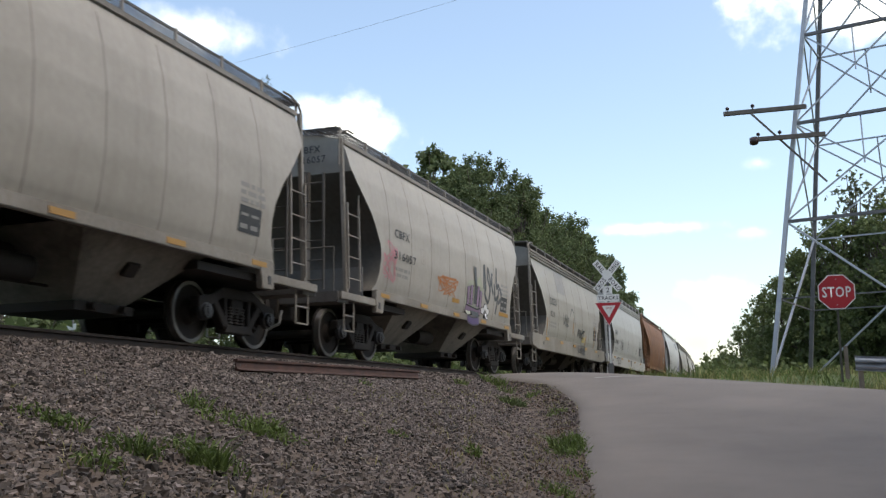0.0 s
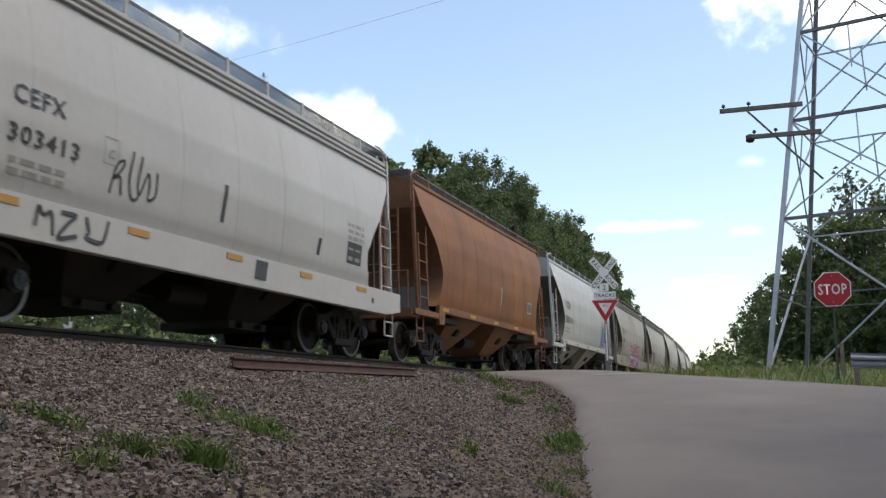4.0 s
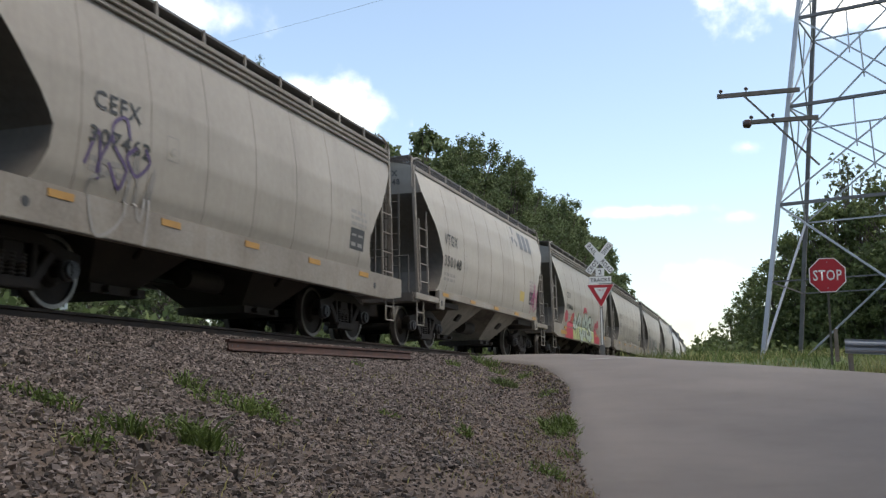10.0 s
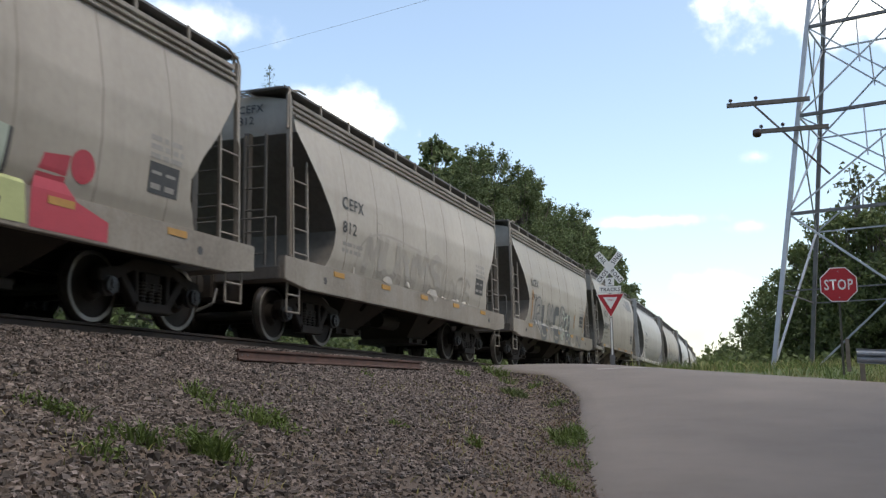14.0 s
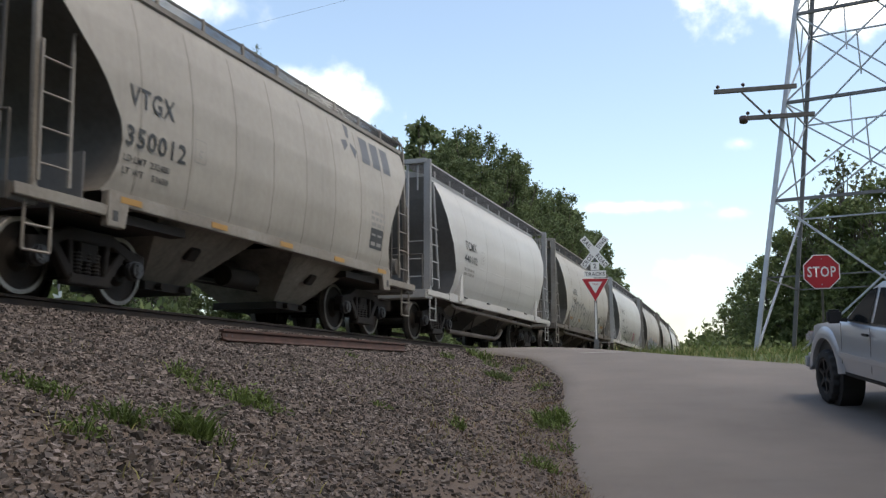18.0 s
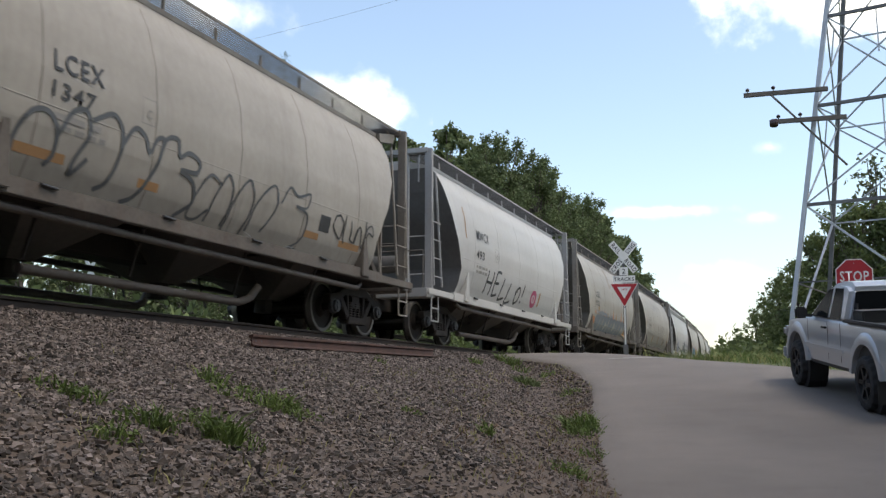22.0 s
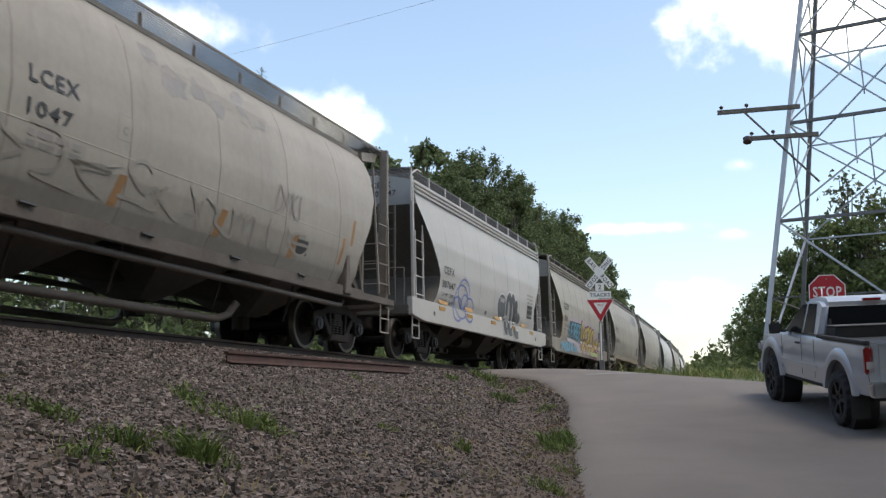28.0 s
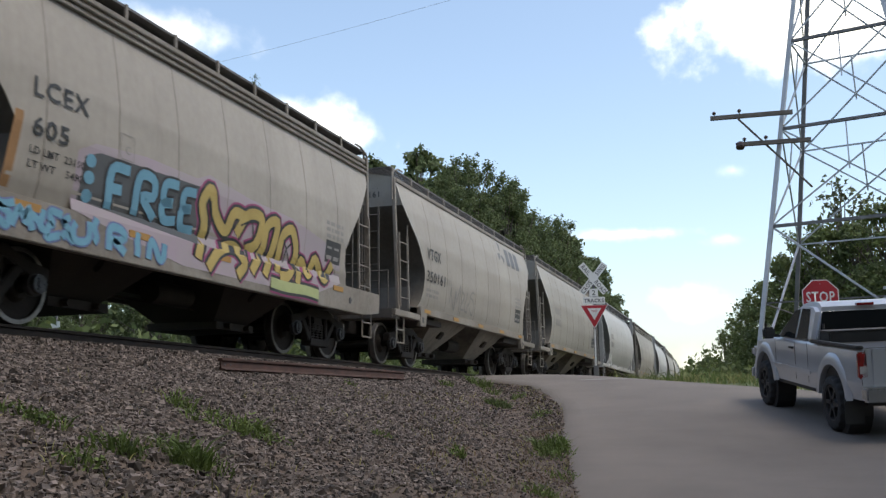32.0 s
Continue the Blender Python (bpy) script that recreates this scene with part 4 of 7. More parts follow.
def crossbuck(m, label, back=False):
    t = thing("crossing_sign", m, label, "sign", "crossing signs")
    part("post", MB().box((0, 0.06, 1.62), (0.09, 0.06, 3.4)), GALV_D, t, "grey steel post", bevel=0.006)
    part("reflective_strip", MB().box((0, 0.027, 1.0), (0.05, 0.004, 1.3)), SIGN_W, t, "white reflective strip")
    part("base", MB().box((0, 0.06, 0.2), (0.16, 0.14, 0.5)), GALV_D, t, "dark post base", bevel=0.01)
    z = 3.32
    for k, (a, words) in enumerate(((-51, ("RAIL", "ROAD")), (51, ("CROS", "SING")))):
        rot = Matrix.Translation((0, 0, z)) @ Matrix.Rotation(radians(-a), 4, "Y")
        mb = MB().box((0, 0, 0), (1.24, 0.006, 0.225))
        me = mesh_of("blade", mb, SIGN_W)
        b = new("blade", me)
        b.parent = t
        b.matrix_basis = Matrix.Translation((0, 0.004 + 0.009 * k, 0)) @ rot
        b["label"] = "white diagonal blade"
        if not back:
            for q, wd in zip((-0.365, 0.365), words):
                flat_letters(wd, 0.15, SIGN_K, t, Matrix.Translation((0, -0.001 + (0.009 * k), 0)) @ rot @ Matrix.Translation((q, -0.0, 0)) @ FACE, 0.8, 1.15)
    part("number_plate", plate([(-0.14, 2.72), (0.14, 2.72), (0.14, 2.98), (-0.14, 2.98)]), SIGN_W, t, "white plate")
    low = 0.45 if back else 0.0
    part("tracks_plate", plate([(-0.36, 2.47 - low), (0.36, 2.47 - low), (0.36, 2.70 - low), (-0.36, 2.70 - low)]), SIGN_W, t, "white plate")
    if not back:
        flat_letters("2", 0.16, SIGN_K, t, Matrix.Translation((0, -0.004, 2.85)) @ FACE)
        flat_letters("TRACKS", 0.12, SIGN_K, t, Matrix.Translation((0, -0.004, 2.585)) @ FACE, 1.0, 1.1)
        tri = [(-0.45, 2.44), (0.45, 2.44), (0, 1.66)]
        part("yield_border", plate(tri), SIGN_W, t, "white edge of the yield sign")
        part("yield_face", MB().prism([(-0.425, 2.426), (0.425, 2.426), (0, 1.69)], 1, -0.004, -0.001), SIGN_R, t, "red triangle")
        part("yield_inner", MB().prism([(-0.225, 2.33), (0.225, 2.33), (0, 1.94)], 1, -0.009, -0.006), SIGN_W, t, "white inner triangle")
        flat_letters("YIELD", 0.055, SIGN_R, t, Matrix.Translation((0, -0.012, 2.245)) @ FACE)
    return t


def tower():
    t = thing("transmission_tower", pose(3.0, 40.3, 0), "tall galvanised steel lattice transmission tower behind the crossing", "tower")
    ph, foot = radians(12.5), 2.45
    e1, e2 = Vector((math.cos(ph), -math.sin(ph), 0)), Vector((math.sin(ph), math.cos(ph), 0))

    def corner(k, z):
        a = (6.4 - 0.252 * (z - foot)) / 2 if z < 20 else max(6.4 - 0.252 * (20 - foot) - 0.04 * (z - 20), 1.0) / 2
        s1, s2 = ((-1, -1), (1, -1), (1, 1), (-1, 1))[k]
        return e1 * (a * s1 if s1 < 0 else a * 1.4) + e2 * (a * s2) + Vector((0, 0, z))
    levels = [foot - 0.4, 8.3, 12.2, 15.85, 19.2, 22.2, 25.0, 27.8]
    for k in range(4):
        mb = MB().grid([[corner(k, z) + e1 * (0.08 * a) + e2 * (0.08 * b) for a, b in ((-1, -1), (1, -1), (1, 1), (-1, 1), (-1, -1))] for z in levels])
        part("leg", mb, GALV_D if k == 3 else GALV, t, "darker weathered leg" if k == 3 else "pale galvanised leg")
    for i, z in enumerate(levels[1:-1], 1):
        for k in range(4):
            p, q = corner(k, z), corner((k + 1) % 4, z)
            heavy = k == 0
            part("girder", MB().bar(p, q, 0.12 if heavy else 0.06, 0.12 if heavy else 0.06), GALV_D if heavy else GALV, t, "darker horizontal girder" if heavy else "")
    for k in range(4):
        part("girder", MB().bar(corner(k, 5.35), corner((k + 1) % 4, 5.35), 0.05, 0.05), GALV_D, t)
    for i, (a, b) in enumerate(zip(levels, levels[1:])):
        for k in range(4):
            p0, p1, q0, q1 = corner(k, a), corner(k, b), corner((k + 1) % 4, a), corner((k + 1) % 4, b)
            if i == 0:
                continue
            part("brace", MB().bar(p0, q1, 0.058, 0.058), GALV, t)
            part("brace", MB().bar(q0, p1, 0.058, 0.058), GALV, t)
            m = (p0 + q0) / 2
            c = (p0 + q1 + q0 + p1) / 4
            part("strut", MB().bar(c, (p1 + q1) / 2, 0.05, 0.05), GALV, t)
    # the bottom panel: one long diagonal on each face, from the first girder down to the next foot
    for k in range(4):
        part("brace", MB().bar(corner(k, 8.3), corner((k + 1) % 4, foot), 0.075, 0.075), GALV, t)
    # wooden arms with insulators
    for (z, a, b) in ((12.7, (-4.95, -2.2), (-1.9, -2.0)), (11.6, (-3.85, -2.0), (-1.3, -1.8))):
        arm = part("arm", MB().bar((a[0], a[1], z), (b[0], b[1], z), 0.14, 0.16), WOODARM, t, "weathered dark wooden arm")
        if z > 12:
            part("arm_brace", MB().bar((a[0] + 0.98, a[1], z - 0.05), (a[0] + 3.6, a[1] + 0.9, z - 2.85), 0.06, 0.06), WOODARM, t, "thin diagonal brace")
        for f in (0.05, 0.36):
            x = a[0] + (b[0] - a[0]) * f
            ins = MB().lathe([(0.08, 0.02), (0.14, 0.02), (0.15, 0.075), (0.19, 0.05), (0.2, 0.085), (0.25, 0.05), (0.27, 0.02)], "z", 12, (x, a[1], z))
            part("insulator", ins, PORCELAIN, t, "dark porcelain insulator", True)
    part("insulator", MB().lathe([(-0.2, 0.12), (-0.1, 0.17), (0.05, 0.17), (0.12, 0.1)], "x", 14, (-3.85, -2.0, 11.55)), PORCELAIN, t, "dark porcelain insulator", True)
    part("platform", MB().bar((0.6, -3.8, 4.65), (4.5, -4.6, 4.65), 0.12, 0.16).bar((0.6, -3.8, 5.55), (4.5, -4.6, 5.55), 0.1, 0.1), GALV, t)


def guard_rail():
    g = thing("guard_rail", pose(1.2, 22.3, 0), "grey steel beam guard rail beside the road", "guard rail")
    pts = [(0, 0), (1.2, -0.5), (3.0, -1.4), (5.5, -3.4), (8.5, -6.5)]
    rows = []
    prof = [(0.0, 0.0), (0.03, 0.03), (-0.05, 0.08), (-0.05, 0.12), (0.03, 0.155), (-0.05, 0.19), (-0.05, 0.23), (0.03, 0.28), (0.0, 0.31)]
    for x, y in resample(pts, 26):
        z = float(ground_z(np.array([1.2 + x]), np.array([22.3 + y]))[0]) + 0.42
        rows.append([(x, y + d, z + h) for d, h in prof])
    part("beam", MB().grid(rows), GALV, g, "corrugated steel beam", True)
    for x, y in resample(pts, 6):
        z = float(ground_z(np.array([1.2 + x]), np.array([22.3 + y]))[0])
        part("post", MB().box((x + 0.1, y + 0.12, z + 0.3), (0.1, 0.15, 0.8)), WOODPOST, g, "weathered wooden post", bevel=0.01)


def wires():
    def tube_rows(pts, r):
        return [[(p[0] + r * math.cos(a), p[1] + r * 0.3 * math.cos(a), p[2] + r * math.sin(a)) for a in (0, 1.26, 2.51, 3.77, 5.03, 6.283)] for p in pts]

    def wire(a, b, sag, label, thick=0.0045):
        pts = []
        for k in range(41):
            t = k / 40
            p = Vector(a).lerp(Vector(b), t)
            pts.append((p.x, p.y, p.z - sag * 4 * t * (1 - t)))
        o = new("wire", mesh_of("wire", MB().grid(tube_rows(pts, thick)), WIRE, True))
        tagged(o, label, "wire", "overhead wires")
    wire((-52.0, 60.0, 26.3), (4.0, 30.0, 17.6), 0.6, "thin pale overhead power wire against the sky", 0.008)



# ---- hopper cars: local x towards the road, y along the track, z up from the rail top ----
SIDE = {
    "A": [(1.28, 1.46), (1.5, 1.52), (2.1, 1.585), (2.8, 1.57), (3.4, 1.48), (3.8, 1.37), (4.05, 1.28)],
    "B": [(1.25, 1.46), (1.5, 1.53), (2.1, 1.59), (2.7, 1.575), (3.2, 1.50), (3.6, 1.42), (3.8, 1.38), (3.98, 1.35)],
    "C": [(1.16, 1.34), (1.4, 1.46), (1.8, 1.56), (2.4, 1.60), (3.0, 1.54), (3.5, 1.40), (3.8, 1.25), (4.02, 1.08)],
}
ENDCUT = {
    "A": [(1.28, 1.05), (1.42, 1.18), (1.67, 1.29), (1.95, 1.31), (2.2, 1.25), (2.6, 0.98), (2.97, 0.62), (3.3, 0.30), (3.42, 0.20), (3.5, 0.15), (4.05, 0.12)],
    "B": [(1.25, 1.1), (1.4, 1.22), (1.7, 1.36), (1.96, 1.38), (2.3, 1.15), (2.75, 0.74), (3.1, 0.44), (3.36, 0.22), (3.5, 0.12), (3.98, 0.1)],
    "C": [(1.16, 1.55), (1.74, 1.55), (2.1, 1.36), (2.5, 1.12), (3.0, 0.88), (3.5, 0.76), (4.02, 0.74)],
}
BODY_END = 0.80            # from the coupler line to the corner posts


def truck_parts(car, y0, mats):
    """A two-axle truck: side frames, bolster, springs, wheelsets and bearing caps."""
    for s in (1, -1):
        x = s * 1.0
        mb = MB()
        top = [(y0 - 1.08, 0.50), (y0 - 1.08, 0.66), (y0 - 0.72, 0.72), (y0 - 0.4, 0.86), (y0 + 0.4, 0.86), (y0 + 0.72, 0.72), (y0 + 1.08, 0.66), (y0 + 1.08, 0.50), (y0 + 0.72, 0.56), (y0 + 0.42, 0.70), (y0 - 0.42, 0.70), (y0 - 0.72, 0.56)]
        mb.prism(top, 0, x - 0.075, x + 0.075)
        for d in (-1, 1):
            mb.prism([(y0 + d * 0.74, 0.66), (y0 + d * 0.60, 0.70), (y0 + d * 0.22, 0.26), (y0 + d * 0.36, 0.20)], 0, x - 0.07, x + 0.07)
            mb.prism([(y0 + d * 0.40, 0.80), (y0 + d * 0.30, 0.80), (y0 + d * 0.27, 0.30), (y0 + d * 0.36, 0.30)], 0, x - 0.06, x + 0.06)
        mb.prism([(y0 - 0.40, 0.17), (y0 + 0.40, 0.17), (y0 + 0.36, 0.30), (y0 - 0.36, 0.30)], 0, x - 0.10, x + 0.10)
        part("side_frame", mb, DARK, car, "dark cast truck side frame", bevel=0.014)
        for dy in (-0.17, 0, 0.17):
            coil = [(0.31 + k * 0.0225, 0.058 + 0.014 * (k % 2)) for k in range(13)]
            part("spring", MB().lathe(coil, "z", 8, (x, y0 + dy, 0)), GRIME, car, "", True)
        for d in (-0.889, 0.889):
            cap = MB().lathe([(s * 1.0, 0.14), (s * 1.07, 0.14), (s * 1.08, 0.115), (s * 1.13, 0.11), (s * 1.135, 0.05), (s * 1.15, 0.045)], "x", 16, (0, y0 + d, 0.457))
            for k in range(3):
                a = 2.1 * k
                cap.cyl((s * 1.13, y0 + d + 0.07 * math.cos(a), 0.457 + 0.07 * math.sin(a)), (s * 1.15, y0 + d + 0.07 * math.cos(a), 0.457 + 0.07 * math.sin(a)), 0.017, 6)
            part("bearing_cap", cap, CAPM, car, "grey roller-bearing end cap", True)
    part("bolster", MB().box((0, y0, 0.58), (2.1, 0.36, 0.26)), DARK, car, bevel=0.02)
    part("brake_beam", MB().bar((-0.8, y0 - 0.4, 0.42), (0.8, y0 - 0.4, 0.42), 0.09, 0.12).bar((-0.8, y0 + 0.4, 0.42), (0.8, y0 + 0.4, 0.42), 0.09, 0.12), DARK, car)


WHEEL_MESH = []


def wheelset(car, y):
    if not WHEEL_MESH:
        prof = [(-0.068, 0.19), (-0.085, 0.20), (-0.085, 0.09), (0.09, 0.09), (0.09, 0.15), (0.02, 0.2), (0.012, 0.30), (0.03, 0.385), (0.058, 0.39), (0.06, 0.452), (-0.045, 0.459), (-0.055, 0.484), (-0.075, 0.484), (-0.08, 0.39), (-0.03, 0.38), (-0.03, 0.21)]
        WHEEL_MESH.append(mesh_of("wheel", MB().lathe(prof, "x", 32), DARK, True))
        WHEEL_MESH.append(mesh_of("tread", MB().grid([[(a, r * math.cos(2 * math.pi * k / 32), r * math.sin(2 * math.pi * k / 32)) for k in range(33)] for a, r in ((0.0615, 0.40), (0.0625, 0.451), (0.058, 0.4555), (-0.04, 0.4605))]), TREAD, True))
        ax = MB().cyl((-1.05, 0, 0), (1.05, 0, 0), 0.075, 12)
        ax.box((0.3, 0, 0.06), (0.12, 0.03, 0.06))
        WHEEL_MESH.append(mesh_of("axle", ax, DARK, True))
    w = part("wheelset", WHEEL_MESH[2], None, car, at=(0, y, 0.457))
    for s in (1, -1):
        o = part("wheel", WHEEL_MESH[0], None, w, "dusty dark steel wheel")
        o.matrix_basis = pose(s * 0.755, 0, 0, 0, 0, 0 if s > 0 else 180)
        o = part("tread", WHEEL_MESH[1], None, w, "bright worn wheel rim")
        o.matrix_basis = pose(s * 0.755, 0, 0, 0, 0, 0 if s > 0 else 180)
    return w


def ladder(name, car, p0, p1, w, material, rungs, axis, tall=0.0):
    """Two stiles and round rungs; p0 to p1 is one stile, the other stands w further along axis."""
    a = Vector(axis) * w
    p0, p1 = Vector(p0), Vector(p1)
    top = Vector((p1.x - (0.12 if p1.x > 0 else -0.12) * (tall > 0), p1.y, tall)) if tall else p1
    lad = part(name, MB().bar(p0, p1, 0.038, 0.038, (0, 1, 0)).bar(p0 + a, top + a, 0.038, 0.038, (0, 1, 0)), material, car)
    for k in range(rungs):
        c = p0.lerp(p1, (k + 0.5) / rungs)
        part("rung", MB().cyl(c, c + a, 0.014, 6), material, lad)
    return lad


def hopper_car(kind, L, paint, endp, sillp, lowp, label):
    """A covered hopper car: kind A has round cut-out ends and open chutes, B a deep side sill, C a tank-like body on end frames."""
    car = thing("hopper_car", pose(0, 0, 0), label, "hopper car", "cars of the freight train")
    prof, cut = SIDE[kind], ENDCUT[kind]
    H = L / 2
    endw = POST_W if sillp is PAINT_W else sillp
    ye = H - BODY_END                       # corner posts
    z0, z1 = prof[0][0], prof[-1][0]
    zs = sorted(set([q[0] for q in prof] + [q[0] for q in cut] + [z0 + (z1 - z0) * k / 14 for k in range(15)]))
    zs = [z for i, z in enumerate(zs) if i == 0 or z - zs[i - 1] > 0.03]
    half = lambda z: lerp_list(prof, z)
    yc = lambda z: ye - lerp_list(cut, z)
    # sides
    for s in (1, -1):
        rows = [[(s * half(z), yc(z) * (k / 12 * 2 - 1), z) for k in range(13)] for z in zs]
        part("side_sheet", MB().grid(rows), paint, car, "curved painted side sheet", True)
    # sloping and upright end sheets
    for e in (1, -1):
        lo = [z for z in zs if z <= 3.42]
        hi = [z for z in zs if z >= 3.5]
        hi = [3.46] + [z for z in hi if z > 3.5]
        # SLOPE and GREYEND carry the overhang's shade in their colour here
        part("slope_sheet", MB().grid([[(half(z) * q, e * (yc(z) - 0.0), z) for q in (-1, -0.5, 0, 0.5, 1)] for z in lo + [3.46]]), endp if paint is RUSTY else GREYEND if kind == "C" and lowp is PAINT_W else SLOPE, car, "dark sloping end sheet, shade put into its colour", True)
        # kind C end sheets use a darker grey, with the end's shade painted in
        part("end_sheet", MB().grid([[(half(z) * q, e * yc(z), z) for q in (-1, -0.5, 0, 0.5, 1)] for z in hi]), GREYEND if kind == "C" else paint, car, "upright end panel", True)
    # roof
    zr = z1
    arch = [(-1, 0), (-0.92, 0.06), (-0.6, 0.15), (-0.2, 0.2), (0.2, 0.2), (0.6, 0.15), (0.92, 0.06), (1, 0)]
    yr = yc(zr)
    part("roof", MB().grid([[(half(zr) * a, yr * t, zr + b) for a, b in arch] for t in (-1, -0.5, 0, 0.5, 1)]), paint, car, "curved roof", True)
    for e in (1, -1):
        part("roof_cap", MB().poly([(half(zr) * a, e * yr, zr + b) for a, b in arch]), paint, car)
    for s in (1, -1):
        if kind == "B":
            for k, (dz, w) in enumerate(((3.97, 0.08), (3.85, 0.055), (3.74, 0.055))):
                part("top_chord", MB().bar((s * (half(dz) + 0.02), -yr, dz), (s * (half(dz) + 0.02), yr, dz), 0.06, w), sillp, car, "", bevel=0.012)
        else:
            part("top_chord", MB().bar((s * (half(zr) + 0.015), -yr, zr - 0.02), (s * (half(zr) + 0.015), yr, zr - 0.02), 0.08, 0.10), sillp, car, "", bevel=0.015)
    # weld seams down the sides
    n = {"A": 9, "B": 8, "C": 6}[kind]
    for k in range(1, n):
        y = -ye + 0.5 + (2 * ye - 1.0) * k / n
        for s in (1, -1):
            mb = MB()
            lo = [z for z in zs if yc(z) > abs(y) + 0.05 and z < zr - 0.1]
            if len(lo) < 3:
                continue
            mb.grid([[(s * (half(z) + 0.0015), y - 0.014, z), (s * (half(z) + 0.005), y, z), (s * (half(z) + 0.0015), y + 0.014, z)] for z in lo])
            part("seam", mb, PAINT_W if paint is PAINT_W else SEAM if paint is not RUSTY else RUST_END, car)
    if kind == "C":
        for s in (1, -1):
            yb = yc(2.0) - 0.05
            part("belt_seam", MB().grid([[(s * (half(z) + d), y, z) for y in (-yb, yb)] for z, d in ((1.992, 0.0015), (2.0, 0.004), (2.008, 0.0015))]), paint, car)
    # side sills
    deep = {"A": (1.14, 1.31), "B": (0.82, 1.30), "C": (0.96, 1.16)}[kind]
    for s in (1, -1):
        x = s * (1.47 if kind != "C" else 1.44)
        mb = MB()
        h0, h1 = deep
        if kind == "B":
            mb.prism([(-ye - 0.35, h1), (-ye - 0.35, h0 + 0.1), (-ye + 0.4, h0), (ye - 0.4, h0), (ye + 0.35, h0 + 0.1), (ye + 0.35, h1)], 0, x - 0.06, x + 0.06)
        else:
            mb.prism([(-ye + 1.2, h1), (-ye + 1.2, h0), (ye - 1.2, h0), (ye - 1.2, h1)], 0, x - 0.05, x + 0.05)
            mb.prism([(-ye - 0.35, 1.12), (-ye - 0.35, 0.98), (-ye + 1.2, 0.98), (-ye + 1.2, 1.12)], 0, x - 0.06, x + 0.04)
            mb.prism([(ye + 0.35, 1.12), (ye + 0.35, 0.98), (ye - 1.2, 0.98), (ye - 1.2, 1.12)], 0, x - 0.06, x + 0.04)
        part("side_sill", mb, lowp, car, "painted side sill", bevel=0.012)
        if kind in "AC":
            for e in (1, -1):
                if kind == "A":
                    part("jack_pad", MB().prism([(e * (ye - 1.15), 1.3), (e * (ye - 1.15), 0.86), (e * (ye - 1.5), 0.86), (e * (ye - 1.6), 1.3)], 0, x - 0.05, x + 0.055), sillp, car, bevel=0.012)
                    part("pad_hole", MB().box((x + s * 0.056, e * (ye - 1.3), 1.0), (0.01, 0.09, 0.13)), BLACK, car)
                else:
                    part("jack_pad", MB().prism([(e * (ye - 2.12), 1.78), (e * (ye - 2.0), 1.78), (e * (ye - 1.86), 1.0), (e * (ye - 2.16), 1.0)], 0, x - 0.2, x + 0.1), lowp, car, "upright bolster gusset", bevel=0.015)
        else:
            for e in (1, -1):
                part("sill_hole", MB().lathe([(x + s * 0.058, 0.06), (x + s * 0.064, 0.06)], "x", 14, (0, e * (ye - 1.07), 1.04)), BLACK, car)
    # hopper chutes
    if kind in "AB":
        for c in (-1.95, 1.85):
            a, b, zt, zb = 1.35, 0.5, 1.26, 0.42
            xt, xb = 1.42, 0.55
            mb = MB()
            P = [(xt, c - a, zt), (xt, c + a, zt), (-xt, c + a, zt), (-xt, c - a, zt)]
            Q = [(xb, c - b, zb), (xb, c + b, zb), (-xb, c + b, zb), (-xb, c - b, zb)]
            for k in range(4):
                mb.poly([P[k], P[(k + 1) % 4], Q[(k + 1) % 4], Q[k]])
            ch = part("chute", mb, (CHUTE if paint is PAINT else lowp) if kind == "A" else GRIME, car, "sloped discharge chute")
            part("gate", MB().box((0, c, 0.36), (1.3, 1.15, 0.12)).cyl((-0.75, c - 0.3, 0.36), (0.75, c - 0.3, 0.36), 0.05, 8).cyl((-0.75, c + 0.3, 0.36), (0.75, c + 0.3, 0.36), 0.05, 8), GRIME, ch, "outlet gate with a turning shaft")
            part("vibrator_bracket", MB().box((1.02, c, 0.85), (0.08, 0.26, 0.22), Matrix.Rotation(radians(40), 3, "Y")), GRIME, ch, bevel=0.02)
        part("centre_sill", MB().box((0, 0, 0.9), (0.36, 2 * ye + 0.6, 0.36)), GRIME, car, bevel=0.02)
        part("brake_reservoir", MB().cyl((0.55, -0.35, 0.72), (0.55, 0.55, 0.72), 0.17, 14), GRIME, car, "", True)
        part("brake_rod", MB().tube([(0.3, -ye + 1.2, 0.62), (0.3, -1.0, 0.6), (0.3, ye - 1.4, 0.6)], 0.022), GRIME, car)
    else:
        for c in (-2.65, 0.3, 3.3):
            mb = MB()
            a, zt, zb, xt = 0.98, 1.18, 0.52, 1.3
            P = [(xt, c - a, zt), (xt, c + a, zt), (-xt, c + a, zt), (-xt, c - a, zt)]
            Q = [(0.22, c - 0.2, zb), (0.22, c + 0.2, zb), (-0.22, c + 0.2, zb), (-0.22, c - 0.2, zb)]
            for k in range(4):
                mb.poly([P[k], P[(k + 1) % 4], Q[(k + 1) % 4], Q[k]])
            ch = part("chute", mb, endp, car, "sloped discharge chute")
            part("outlet", MB().cyl((0, c, 0.3), (0, c, 0.55), 0.16, 12), GRIME, ch)
        part("centre_sill", MB().box((0, 0, 0.92), (0.36, 2 * ye + 0.6, 0.34)), GRIME, car, bevel=0.02)
